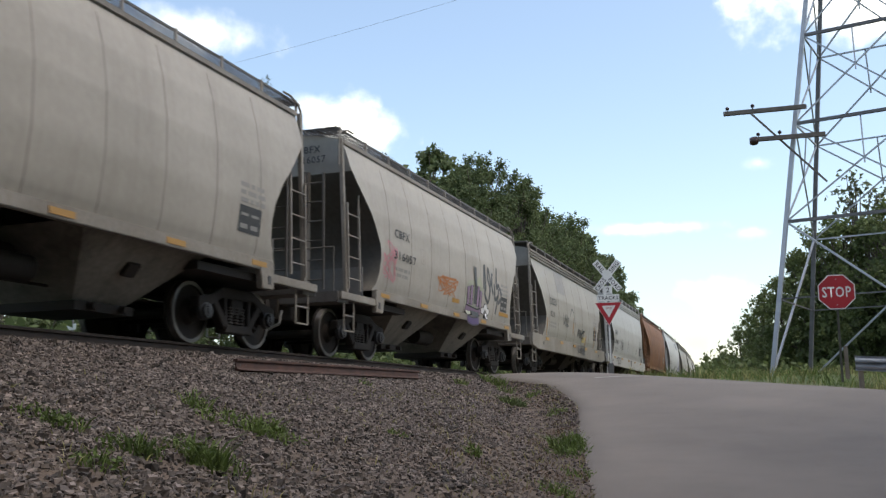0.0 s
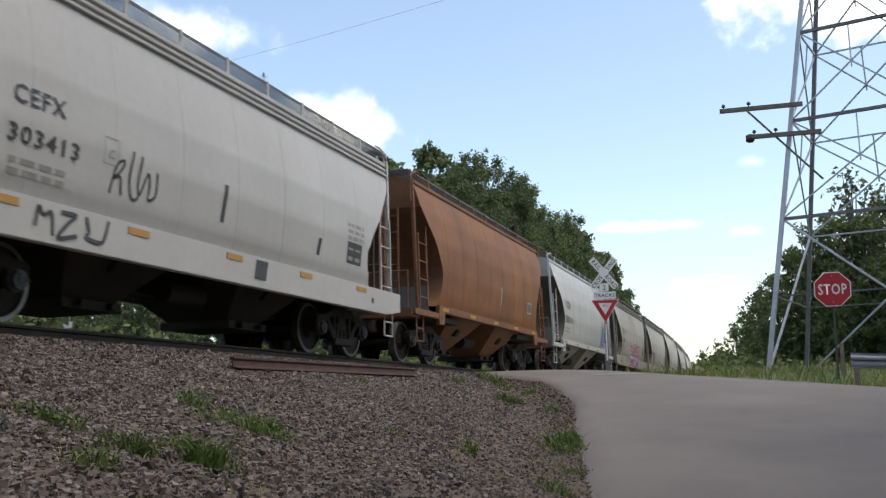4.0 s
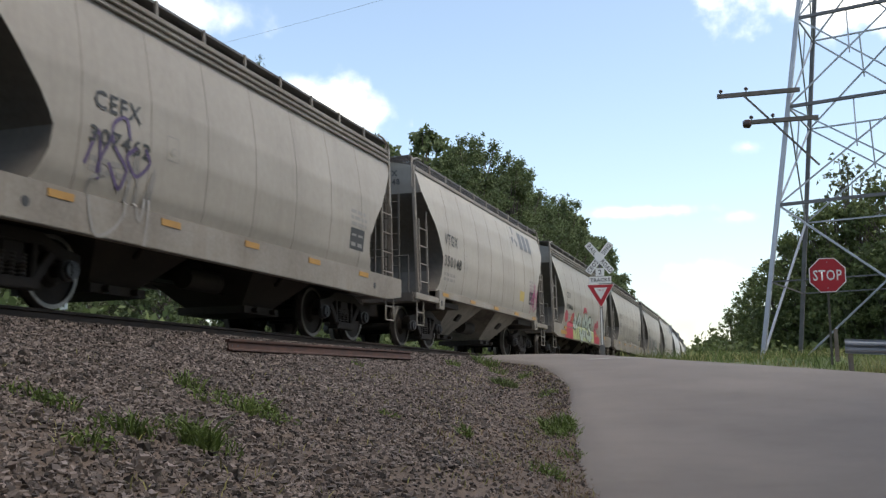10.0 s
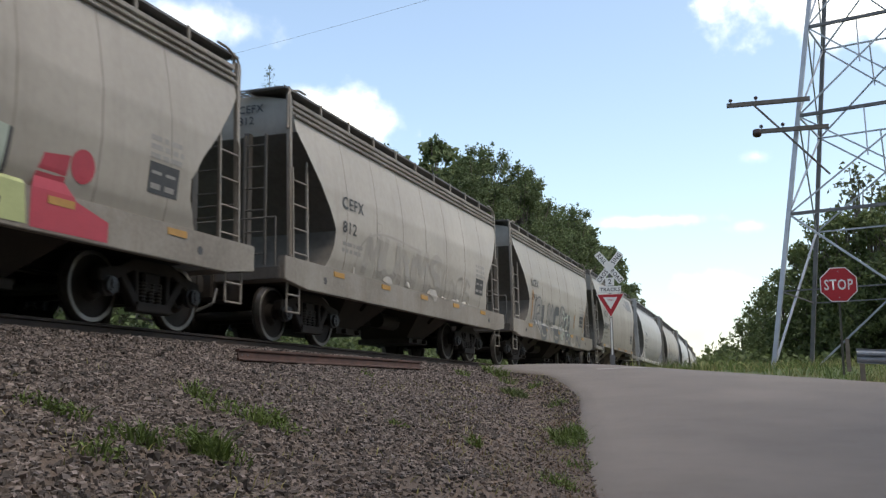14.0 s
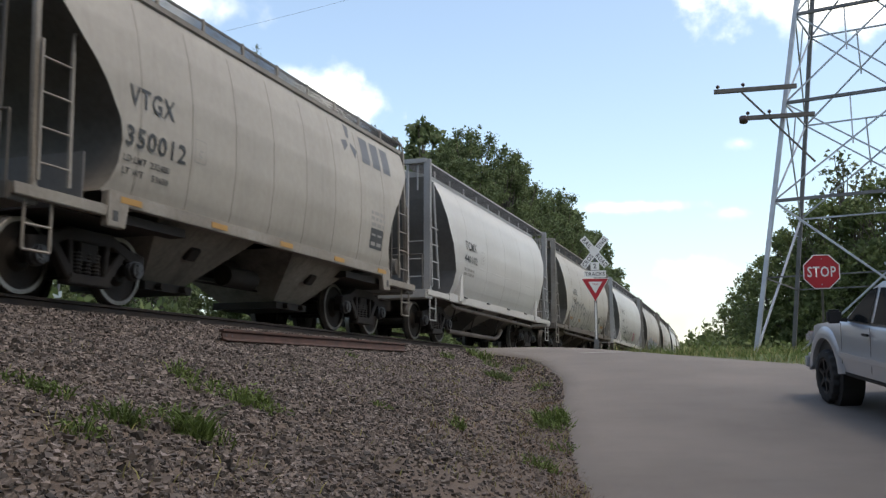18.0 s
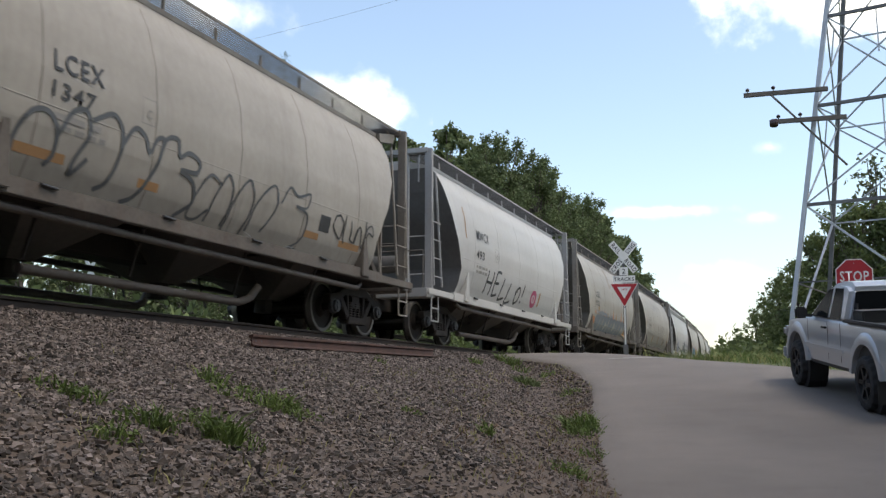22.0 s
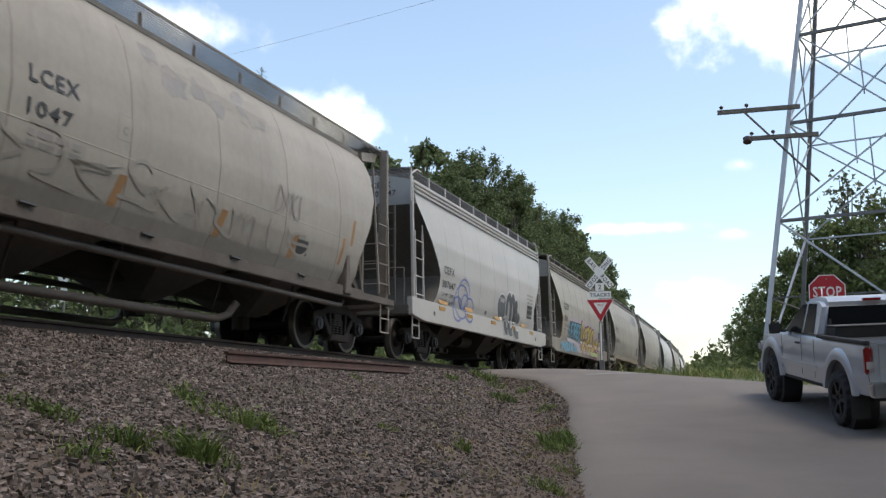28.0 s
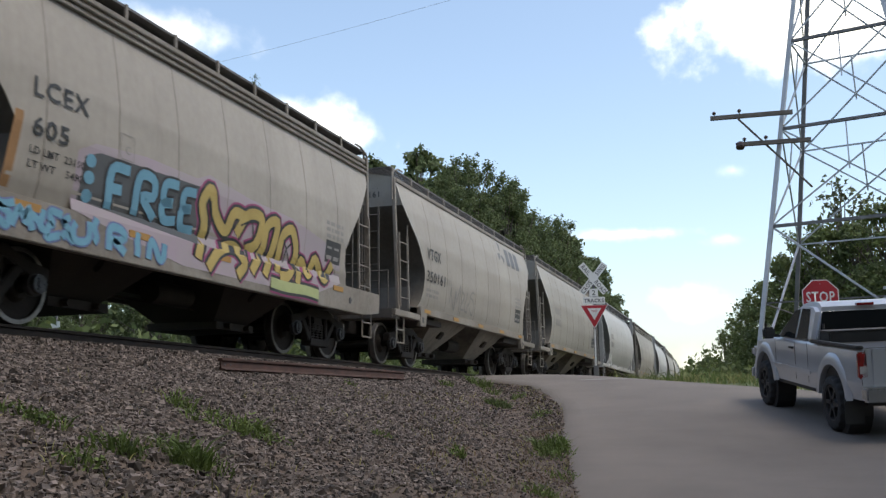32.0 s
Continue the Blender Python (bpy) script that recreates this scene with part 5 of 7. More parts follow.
        for s in (1, -1):
            part("air_pipe", MB().tube([(s * 1.3, -ye + 1.75, 0.95), (s * 1.34, -ye + 2.0, 0.86), (s * 1.34, ye - 2.0, 0.80), (s * 1.3, ye - 1.8, 0.9)], 0.05, 10), SILL_D, car, "long grimy air pipe", True)
            part("unloading_pipe", MB().tube([(s * 0.95, -3.4, 0.3), (s * 0.95, 1.0, 0.28), (s * 1.0, 1.25, 0.36), (s * 1.05, 1.42, 0.56)], 0.06, 10), SILL_D, car, "low discharge pipe", True)
            for y in (-3.4, -1.6, 0.8, 3.0):
                part("pipe_hanger", MB().bar((s * 1.2, y, 1.0), (s * 1.0, y, 0.4), 0.03, 0.03), GRIME, car)
            for y in (-3.6, -1.5, 0.6, 2.7):
                part("valve_handle", MB().cyl((s * 1.51, y - 0.12, 1.14), (s * 1.51, y + 0.12, 1.13), 0.02, 6), BLACK, car)
    # end platforms, posts, ladders, steps
    for e in (1, -1):
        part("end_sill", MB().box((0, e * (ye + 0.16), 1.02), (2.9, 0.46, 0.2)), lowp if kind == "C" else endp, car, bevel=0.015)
        part("body_bolster", MB().box((0, e * (H - 2.5), 1.03), (2.74, 2.6, 0.12)), GRIME, car)
        part("draft_sill", MB().box((0, e * (ye - 0.35), 0.87), (0.5, 1.6, 0.42)), GRIME, car, bevel=0.02)
        cp = part("coupler", MB().box((0, e * (H - 0.42), 0.86), (0.2, 0.66, 0.2)).box((0.03, e * (H - 0.09), 0.86), (0.36, 0.22, 0.3)), DARK, car, "cast knuckle coupler", bevel=0.03)
        part("air_hose", MB().tube([(0.35, e * (H - 0.35), 0.8), (0.38, e * (H - 0.2), 0.55), (0.2, e * (H - 0.02), 0.42)], 0.025), BLACK, cp)
        if kind == "C":
            for s in (1, -1):
                part("corner_post", MB().box((s * 1.36, e * (ye + 0.05), 2.64), (0.17, 0.10, 3.24)), endw, car, "wide flanged corner post", bevel=0.012)
                if paint is not PAINT_W:
                    part("top_gusset", MB().prism([(e * (ye + 0.0), 4.2), (e * (ye - 0.8), 4.03), (e * (ye - 0.76), 3.86), (e * (ye - 0.12), 3.98)], 0, s * 1.14, s * 1.22), sillp, car)
                part("end_strut", MB().bar((s * 0.8, e * (ye + 0.1), 1.15), (s * 0.35, e * (ye - 1.2), 3.4), 0.09, 0.09), endp, car)
            part("cross_beam", MB().box((0, e * (ye + 0.05), 4.22), (2.7, 0.14, 0.12)), endw, car, bevel=0.012)
            part("head_tank", MB().cyl((-0.35, e * (ye - 0.35), 1.75), (0.45, e * (ye - 0.35), 1.75), 0.2, 14), endp, car, "", True)
        else:
            for s in (1, -1):
                part("corner_post", MB().bar((s * 1.43, e * ye, 1.1), (s * (half(4.0) + 0.02), e * ye, 4.07), 0.07, 0.09, (0, 1, 0)), sillp, car, "", bevel=0.01)
            if kind == "A":
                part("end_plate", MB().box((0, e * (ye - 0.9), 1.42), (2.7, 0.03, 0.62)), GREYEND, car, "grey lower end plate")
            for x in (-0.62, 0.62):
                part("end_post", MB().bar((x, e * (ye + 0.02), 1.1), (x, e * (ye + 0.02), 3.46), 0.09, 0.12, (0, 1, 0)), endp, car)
        for s in (1, -1):
            ladder("side_ladder", car, (s * 1.47, e * (ye + (0.05 if kind == "C" else -0.02)), 1.2), (s * 1.44, e * (ye + (0.05 if kind == "C" else -0.02)), 2.82), 0.5, sillp, 4, (0, -e, 0), 3.8 if kind == "C" else 0)
            if kind != "C":
                yi = e * (ye - 0.52)
                part("ladder_grab", MB().tube([(s * 1.44, yi, 2.8), (s * 1.44, yi, 3.02), (s * 1.45, yi - e * 0.1, 3.12), (s * 1.5, yi - e * 0.2, 3.1)], 0.018), sillp, car)
            x, y = s * 1.44, e * (ye + 0.12)
            part("stirrup_step", MB().tube([(x, y, 1.0), (x, y, 0.42), (x, y - e * 0.42, 0.42), (x, y - e * 0.42, 1.0)], 0.018).tube([(x, y, 0.7), (x, y - e * 0.42, 0.7)], 0.018), sillp, car, "steel stirrup step")
        if kind == "C":
            y = e * (ye + 0.07)
            el = part("end_ladder", MB().bar((0.86, y, 1.1), (0.86, y, 4.2), 0.055, 0.055, (0, 1, 0)), endw, car, "upright ladder stile")
            for z in (1.45, 1.87, 2.29):
                part("rung", MB().cyl((0.86, y, z), (1.36, y, z), 0.014, 6), sillp, el)
            part("end_brace", MB().cyl((0.62, y - e * 0.05, 4.15), (0.9, y - e * 0.05, 1.15), 0.024, 6), endw, car, "thin diagonal brace")
            part("end_brace", MB().cyl((-0.62, y - e * 0.05, 4.15), (-0.9, y - e * 0.05, 1.15), 0.024, 6), endw, car, "thin diagonal brace")
        else:
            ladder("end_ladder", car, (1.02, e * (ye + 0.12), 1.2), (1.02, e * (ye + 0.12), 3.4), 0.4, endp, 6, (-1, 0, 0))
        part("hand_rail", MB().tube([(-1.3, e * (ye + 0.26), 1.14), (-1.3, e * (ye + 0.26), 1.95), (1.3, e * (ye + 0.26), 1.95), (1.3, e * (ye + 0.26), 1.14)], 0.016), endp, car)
    part("brake_wheel", MB().lathe([(0, 0.28), (0.02, 0.30), (0.04, 0.28), (0.02, 0.26)], "y", 20, (-0.3, ye + 0.3, 2.2)).bar((-0.56, ye + 0.32, 2.2), (-0.04, ye + 0.32, 2.2), 0.02, 0.03).bar((-0.3, ye + 0.32, 1.94), (-0.3, ye + 0.32, 2.46), 0.03, 0.02), GRIME, car, "rusty hand-brake wheel", True)
    # running boards on the roof
    zt = zr + (0.22 if kind != "B" or paint is PAINT else 0.27)
    mesh_walk = not (kind == "B" and paint is PAINT)
    for s in (1, -1):
        x0, x1 = s * 0.62, s * (half(zr) - 0.02 if kind != "C" else 1.3)
        mb = MB()
        if not mesh_walk:
            mb.box(((x0 + x1) / 2, 0, zt), (abs(x1 - x0), 2 * ye + 0.1, 0.03))
        for q in np.linspace(x0, x1, 15 if mesh_walk else 2):
            mb.bar((q, -ye - 0.1, zt), (q, ye + 0.1, zt), 0.006, 0.012)
        m = int(2 * ye / (0.06 if mesh_walk else 1.1))
        for k in range(m + 1):
            y = -ye - 0.1 + (2 * ye + 0.2) * k / m
            mb.bar((x0, y, zt - 0.002), (x1, y, zt - 0.002), 0.009, 0.012)
        part("running_board", mb, GRATE, car, "dark steel roof walkway")
        for k in range(11):
            y = -ye + 0.05 + (2 * ye - 0.1) * k / 10
            part("board_post", MB().bar((s * (half(zr) + 0.0), y, zr - 0.02), (s * (half(zr) - 0.01), y, zt + 0.03), 0.03, 0.05, (0, 1, 0)), sillp, car)
        part("board_edge", MB().bar((x1, -ye - 0.1, zt), (x1, ye + 0.1, zt), 0.015, 0.035), sillp if kind == "C" else GRATE, car)
    for e in (1, -1):
        mb = MB()
        for k in range(5):
            mb.bar((-1.25, e * (ye - 0.35 + 0.11 * k), zt), (1.25, e * (ye - 0.35 + 0.11 * k), zt), 0.012, 0.03)
        for k in range(20):
            mb.bar((-1.25 + 0.13 * k, e * (ye - 0.36), zt), (-1.25 + 0.13 * k, e * (ye + 0.1), zt), 0.012, 0.03)
        part("end_board", mb, GRATE, car, "steel grating end walkway")
        for s in (1, -1):
            xg = s * (half(zr) + 0.03)
            part("roof_grab", MB().tube([(xg, e * (ye + 0.06), zr - 0.5), (xg, e * (ye + 0.06), zr + 0.06), (xg, e * (ye - 0.02), zr + 0.16), (xg, e * (ye - 0.3), zt + 0.03), (xg, e * (ye - 0.55), zt + 0.03)], 0.02, 8), sillp, car, "bent grab bar at the roof corner", True)
    part("hatch", MB().box((0, 0, zr + 0.25), (0.62, 2 * yr - 0.8, 0.14)), paint, car, "long roof hatch", bevel=0.03)
    # trucks and wheels
    for e in (1, -1):
        truck_parts(car, e * (H - 2.24), None)
        for d in (-0.889, 0.889):
            wheelset(car, e * (H - 2.24) + d)
    # reflector bars and small faded lettering along the side
    for k in range(5 if kind != "C" else 0):
        y = -ye + 1.6 + (2 * ye - 3.2) * k / 4
        for s in (1, -1):
            if kind == "B":
                part("reflector", MB().box((s * 1.535, y, 1.2), (0.008, 0.42, 0.09)), REFLECT, car, "yellow reflector strip")
            else:
                part("reflector", MB().box((s * (1.525 if kind == "A" else 1.495), y, 1.22 if kind == "A" else 1.06), (0.008, 0.42, 0.08)), REFLECT, car, "yellow reflector strip")
    return car


def on_side(bm, kind, off, y_dir=1):
    """Bends a flat bmesh (x along the car, y up from the rail) onto the side that faces the road."""
    z0, z1 = min(v.co.y for v in bm.verts), max(v.co.y for v in bm.verts)
    z = math.ceil(z0 / 0.13) * 0.13
    while z < z1:
        bmesh.ops.bisect_plane(bm, geom=bm.verts[:] + bm.edges[:] + bm.faces[:], plane_co=(0, z, 0), plane_no=(0, 1, 0))
        z += 0.13
    prof = SIDE[kind]
    for v in bm.verts:
        y, zz = v.co.x, v.co.y
        x = lerp_list(prof, zz) if zz > (1.31 if kind != "C" else 1.17) else (1.53 if kind == "B" else 1.525 if zz > 1.0 else 1.46)
        v.co = (x + off, y, zz)


def decal(car, kind, name, bm, material, off=0.005, label=""):
    on_side(bm, kind, off)
    bmesh.ops.recalc_face_normals(bm, faces=bm.faces)
    me = bpy.data.meshes.new(name)
    bm.to_mesh(me)
    bm.free()
    me.materials.append(material)
    o = new(name, me)
    o.parent = car
    if label:
        o["label"] = label
    return o


def words(car, kind, text, y, z, size, material=None, stretch=1.0, spacing=1.0, width=0.0):
    """Letters whose reading direction is +y (seen from the road), from y on, standing on z."""
    bm, w = glyphs(text, size, spacing, stretch)
    k = width / w if width else 1.0
    for v in bm.verts:
        v.co = (y + v.co.x * k, z + v.co.y, 0)
    return decal(car, kind, "lettering", bm, material or BLACK, 0.011, "black painted letters " + text if material is None else "faded painted letters")


def bars(car, kind, y, z, rows, w, h, material):
    """Lines of writing too small to read: plain bars."""
    r = random.Random(int(y * 100) + rows)
    bm = bmesh.new()
    for k in range(rows):
        x = y
        while x < y + w - 0.05:
            d = r.uniform(0.08, 0.26)
            zz = z - k * h * 1.7
            vs = [bm.verts.new(p) for p in ((x, zz, 0), (min(x + d, y + w), zz, 0), (min(x + d, y + w), zz + h, 0), (x, zz + h, 0))]
            bm.faces.new(vs)
            x += d + 0.05
    return decal(car, kind, "small_lettering", bm, material, 0.005, "rows of small unreadable lettering")


def rect(car, kind, name, y, z, w, h, material, off=0.005, label="", tilt=0.0):
    bm = bmesh.new()
    vs = [bm.verts.new((y + a * w + tilt * b, z + b * h, 0)) for a, b in ((0, 0), (1, 0), (1, 1), (0, 1))]
    bm.faces.new(vs)
    return decal(car, kind, name, bm, material, off, label)


def stroke(car, kind, name, pts, w, material, off, label="", closed=False):
    bm = bmesh.new()
    prev = None
    for a, b in ribbon(pts, w, closed):
        cur = (bm.verts.new((a.x, a.y, 0)), bm.verts.new((b.x, b.y, 0)))
        if prev:
            bm.faces.new((prev[0], cur[0], cur[1], prev[1]))
        prev = cur
    return decal(car, kind, name, bm, material, off, label)


def blob(car, kind, name, pts, material, off, label=""):
    bm = bmesh.new()
    bm.faces.new([bm.verts.new((p[0], p[1], 0)) for p in pts])
    bmesh.ops.triangulate(bm, faces=bm.faces)
    return decal(car, kind, name, bm, material, off, label)


def wavy(pts, n=6):
    return [tuple(p) for p in resample(pts, n * (len(pts) - 1) + 1)]


# one stroke for each painted letter shape, in a unit box
FORMS = {
    "U": [(0.12, 1), (0.08, 0.4), (0.3, 0.05), (0.68, 0.08), (0.86, 0.45), (0.84, 1)],
    "S": [(0.86, 0.9), (0.45, 1.0), (0.12, 0.78), (0.35, 0.54), (0.76, 0.42), (0.86, 0.16), (0.5, 0.0), (0.1, 0.1)],
    "E": [(0.9, 0.95), (0.25, 0.92), (0.12, 0.55), (0.75, 0.53), (0.2, 0.46), (0.14, 0.06), (0.9, 0.05)],
    "R": [(0.12, 0.0), (0.14, 0.95), (0.6, 1.0), (0.85, 0.75), (0.6, 0.5), (0.3, 0.48), (0.62, 0.25), (0.92, 0.0)],
    "F": [(0.14, 0.0), (0.16, 0.55), (0.7, 0.56), (0.18, 0.6), (0.2, 0.98), (0.92, 0.96)],
    "P": [(0.12, 0.0), (0.14, 0.95), (0.6, 1.0), (0.88, 0.76), (0.62, 0.48), (0.28, 0.45)],
    "Y": [(0.05, 1.0), (0.3, 0.62), (0.5, 0.5), (0.72, 0.64), (0.94, 1.0), (0.6, 0.45), (0.45, 0.0)],
    "O": [(0.5, 1.0), (0.14, 0.8), (0.1, 0.3), (0.42, 0.0), (0.82, 0.16), (0.9, 0.68), (0.62, 0.98), (0.46, 0.98)],
    "N": [(0.08, 0.0), (0.14, 0.96), (0.4, 0.7), (0.68, 0.1), (0.86, 0.2), (0.9, 1.0)],
    "I": [(0.5, 1.0), (0.46, 0.6), (0.52, 0.3), (0.5, 0.0)],
    "L": [(0.2, 1.0), (0.16, 0.4), (0.2, 0.04), (0.9, 0.06)],
    "M": [(0.04, 0.0), (0.16, 0.95), (0.45, 0.4), (0.76, 0.98), (0.94, 0.0)],
    "A": [(0.04, 0.0), (0.3, 0.6), (0.5, 1.0), (0.62, 0.6), (0.8, 0.0), (0.66, 0.42), (0.2, 0.38)],
    "V": [(0.08, 1.0), (0.3, 0.4), (0.46, 0.0), (0.6, 0.4), (0.9, 1.0)],
    "T": [(0.02, 0.9), (0.5, 0.96), (1.1, 0.98), (0.56, 0.94), (0.5, 0.4), (0.36, -0.2)],
    "Z": [(0.1, 0.95), (0.85, 0.92), (0.5, 0.5), (0.14, 0.08), (0.92, 0.05)],
}


def piece(car, kind, seq, y, z, w, h, fill, line, wide, edge=0.06, lean=0.12, wave=0.0, label=""):
    """A spray-painted row of letter shapes: a dark outline with a lighter fill over it."""
    step = w / len(seq)
    r = random.Random(len(seq) * 7 + int(y * 10))
    for k, ch in enumerate(seq):
        if ch not in FORMS:
            continue
        dz = math.sin(k * 1.9) * wave
        j = 0.24 if wide < 0.1 else 0.0
        pts = [(y + k * step + (p[0] + r.uniform(-j, j)) * step * 0.98 + lean * p[1] * h, z + dz + (p[1] + r.uniform(-j, j)) * h * (1 + 0.12 * math.sin(k * 2.3))) for p in FORMS[ch]]
        pts = wavy(pts, 5)
        if line is not None:
            stroke(car, kind, "spray_outline", pts, wide + edge * 2, line, 0.006 + 0.0006 * (k % 3), label + " outline")
        f = fill[k % len(fill)] if isinstance(fill, list) else fill
        stroke(car, kind, "spray_fill", pts, wide, f, 0.010 + 0.0006 * (k % 3), label)


def fat(car, kind, letters, w, fill, line, halo=None, label="", edge=0.05, rim=0.035):
    """Swollen spray-painted letters: each is one thick stroke with a dark outline and, round that, a thin halo."""
    for k, pts in enumerate(letters):
        q = wavy(pts, 5)
        if halo is not None:
            stroke(car, kind, "spray_halo", q, w + 2 * (edge + rim), halo, 0.0055 + 0.0004 * k, label + " halo")
        if line is not None:
            stroke(car, kind, "spray_outline", q, w + 2 * edge, line, 0.0105 + 0.0004 * k, label + " outline")
        stroke(car, kind, "spray_fill", q, w, fill[k % len(fill)] if isinstance(fill, list) else fill, 0.0155 + 0.0004 * k, label)


def disc(car, kind, y, z, ry, rz, material, off, label):
    blob(car, kind, "spray_fill", [(y + ry * math.cos(a * 0.314), z + rz * math.sin(a * 0.314)) for a in range(20)], material, off, label)


def scribble(car, kind, y, z, w, h, n, material, wide, seed, label):
    r = random.Random(seed)
    for _ in range(n):
        pts = [(y + w * r.random(), z + h * r.random()) for _ in range(5)]
        stroke(car, kind, "spray_line", wavy(pts, 5), wide, material, 0.006 + r.random() * 0.002, label)


# ---- the train ----
# kind, coupler line ahead of it (metres along the track at 13 s), paint, label
CARS = [
    ("A", -125.6, "g"), ("A", -112.3, "g"), ("A", -98.93, "g"), ("B", -85.5, "g"), ("B", -72.1, "w"), ("A", -58.4, "o"), ("A", -45.33, "w"), ("B", -31.88, "g"), ("B", -18.8, "g"), ("A", -5.7, "g"),
    ("B", 7.7, "g"), ("B", 21.13, "g"), ("B", 34.35, "g"), ("A", 47.0, "g"), ("C", 59.9, "w"), ("C", 73.6, "g"), ("C", 87.85, "w"), ("C", 102.05, "g"), ("C", 116.35, "g"), ("B", 131.0, "w"),
    ("B", 144.4, "g"), ("A", 157.2, "g"), ("A", 170.4, "g"), ("C", 183.8, "w"), ("B", 197.6, "g"), ("C", 211.2, "w"), ("B", 224.8, "g"), ("A", 238.2, "g"), ("B", 251.5, "w"), ("C", 265.2, "g"), ("A", 279.0, "g"), ("B", 292.3, "g"),
]
CAR_END = 305.7
NAMES = {"A": "round-ended covered hopper car with open chutes, rolling", "B": "covered hopper car with a deep side sill, rolling", "C": "tank-like hopper car with end frames, rolling"}
COLOURS = {"g": "dusty pale grey ", "w": "clean white ", "o": "rusty orange "}
TRAIN = []
SPEED_T = [0, 3, 6, 9, 12, 15, 18, 21, 24, 27, 30, 32]
SPEED_V = [9.24, 9.17, 8.808, 8.547, 8.294, 7.957, 7.576, 7.32, 7.231, 7.03, 6.667, 6.484]


def travelled(t):
    """Metres that the train has gone by, counted from 13 s."""
    ts = np.linspace(13, t, 200)
    v = np.interp(ts, SPEED_T, SPEED_V)
    return float(np.sum((v[1:] + v[:-1]) / 2 * np.diff(ts)))


def train():
    protos = {}
    for i, (kind, gap, col) in enumerate(CARS):
        nxt = CARS[i + 1][1] if i + 1 < len(CARS) else CAR_END
        L = nxt - gap
        key = (kind, col, round(L * 4) / 4)
        if key not in protos:
            paint, endp, sillp, lowp = {"g": (PAINT, END, SILL, SILL_D if kind == "C" else SILL), "w": (PAINT_W, END, PAINT_W if kind != "C" else POST_W, PAINT_W), "o": (RUSTY, RUST_END, RUST_END, RUST_END)}[col]
            car = hopper_car(kind, L, paint, endp, sillp, lowp, COLOURS[col] + NAMES[kind])
            protos[key] = car
        else:
            car = copy_thing(protos[key], Matrix())
        TRAIN.append((car, kind, gap, nxt))


# spray paint
PINK, PINK_D = plain("pink_spray", (0.55, 0.24, 0.27)), plain("magenta_spray", (0.33, 0.06, 0.17))
CYAN, BLUE = plain("cyan_spray", (0.16, 0.38, 0.52)), plain("blue_spray", (0.16, 0.2, 0.4))
YELLOW, LIME = plain("yellow_spray", (0.50, 0.38, 0.12)), plain("lime_spray", (0.42, 0.47, 0.22))
MINT, RED = plain("mint_spray", (0.40, 0.46, 0.40)), plain("red_spray", (0.42, 0.045, 0.07))
WHITE_S, LILAC = plain("white_spray", (0.66, 0.66, 0.66)), plain("lilac_spray", (0.36, 0.28, 0.50))
TEAL, ORANGE = plain("slate_spray", (0.19, 0.205, 0.23)), plain("orange_spray", (0.50, 0.2, 0.08))
DUSK, VIOLET = plain("dusk_spray", (0.10, 0.105, 0.11)), plain("violet_spray", (0.11, 0.075, 0.17))
CRIMSON = plain("crimson_spray", (0.42, 0.07, 0.15))
PALEGREEN = mat("pale_green_spray", (0.31, 0.335, 0.23), (0.33, 0.32, 0.27), 0.6, 0, 2, 20)
MAUVE = plain("mauve_spray", (0.30, 0.21, 0.30))
HAZE = mat("violet_haze", (0.38, 0.31, 0.37), (0.36, 0.33, 0.33), 0.6, 0, 2, 20)
GHOST = mat("ghost_spray", (0.27, 0.25, 0.222), (0.33, 0.305, 0.268), 0.6, 0, 2, 20)


# name: from the front corner post, height over the rail, size, width; then the same for the number
MARK_A = (1.40, 2.43, 0.27, 0.95, 1.36, 1.91, 0.26, 1.28)
MARK_B = (1.75, 2.33, 0.21, 0.75, 1.68, 1.91, 0.19, 1.18)
MARK_B2 = (1.62, 2.42, 0.23, 0.90, 1.62, 1.98, 0.22, 0.58)
MARK_C = (2.60, 2.40, 0.24, 0.80, 2.60, 2.10, 0.19, 0.68)
MARKS = {2: ("CBFX", "316057", (1.97, 2.47, 0.18, 0.8, 1.93, 2.02, 0.18, 1.2)), 3: ("LCEX", "523", (1.98, 2.38, 0.24, 0.93, 1.93, 1.97, 0.19, 0.6)), 4: ("CEFX", "303413", (1.60, 2.25, 0.21, 0.79, 1.56, 1.82, 0.2, 1.08)), 6: ("VTGX", "350110", MARK_A), 7: ("LCEX", "546", MARK_B2),
         8: ("CEFX", "307462", (2.03, 2.34, 0.23, 0.88, 1.97, 1.92, 0.2, 1.15)), 9: ("VTGX", "350148", MARK_A), 10: ("CEFX", "300906", MARK_B), 11: ("CEFX", "812", MARK_B2),
         12: ("LCEX", "193", MARK_B2), 13: ("VTGX", "350012", MARK_A), 14: ("TCMX", "440102", (2.17, 2.37, 0.23, 0.97, 2.11, 2.05, 0.19, 1.12)), 15: ("LCEX", "1347", MARK_C),
         16: ("MWCX", "493", (2.56, 2.56, 0.25, 0.95, 2.53, 2.10, 0.22, 0.6)), 17: ("LCEX", "1322", MARK_C), 18: ("LCEX", "1047", (2.75, 2.45, 0.2, 0.8, 2.75, 2.09, 0.18, 0.71)),
         19: ("CEFX", "307647", (1.58, 2.04, 0.19, 0.78, 1.53, 1.71, 0.18, 0.95)), 20: ("LCEX", "605", MARK_B2), 21: ("VTGX", "350161", MARK_A)}


LOADS = {"307647": ("229200", "56800"), "605": ("231100", "54900"), "350012": ("232400", "53600")}


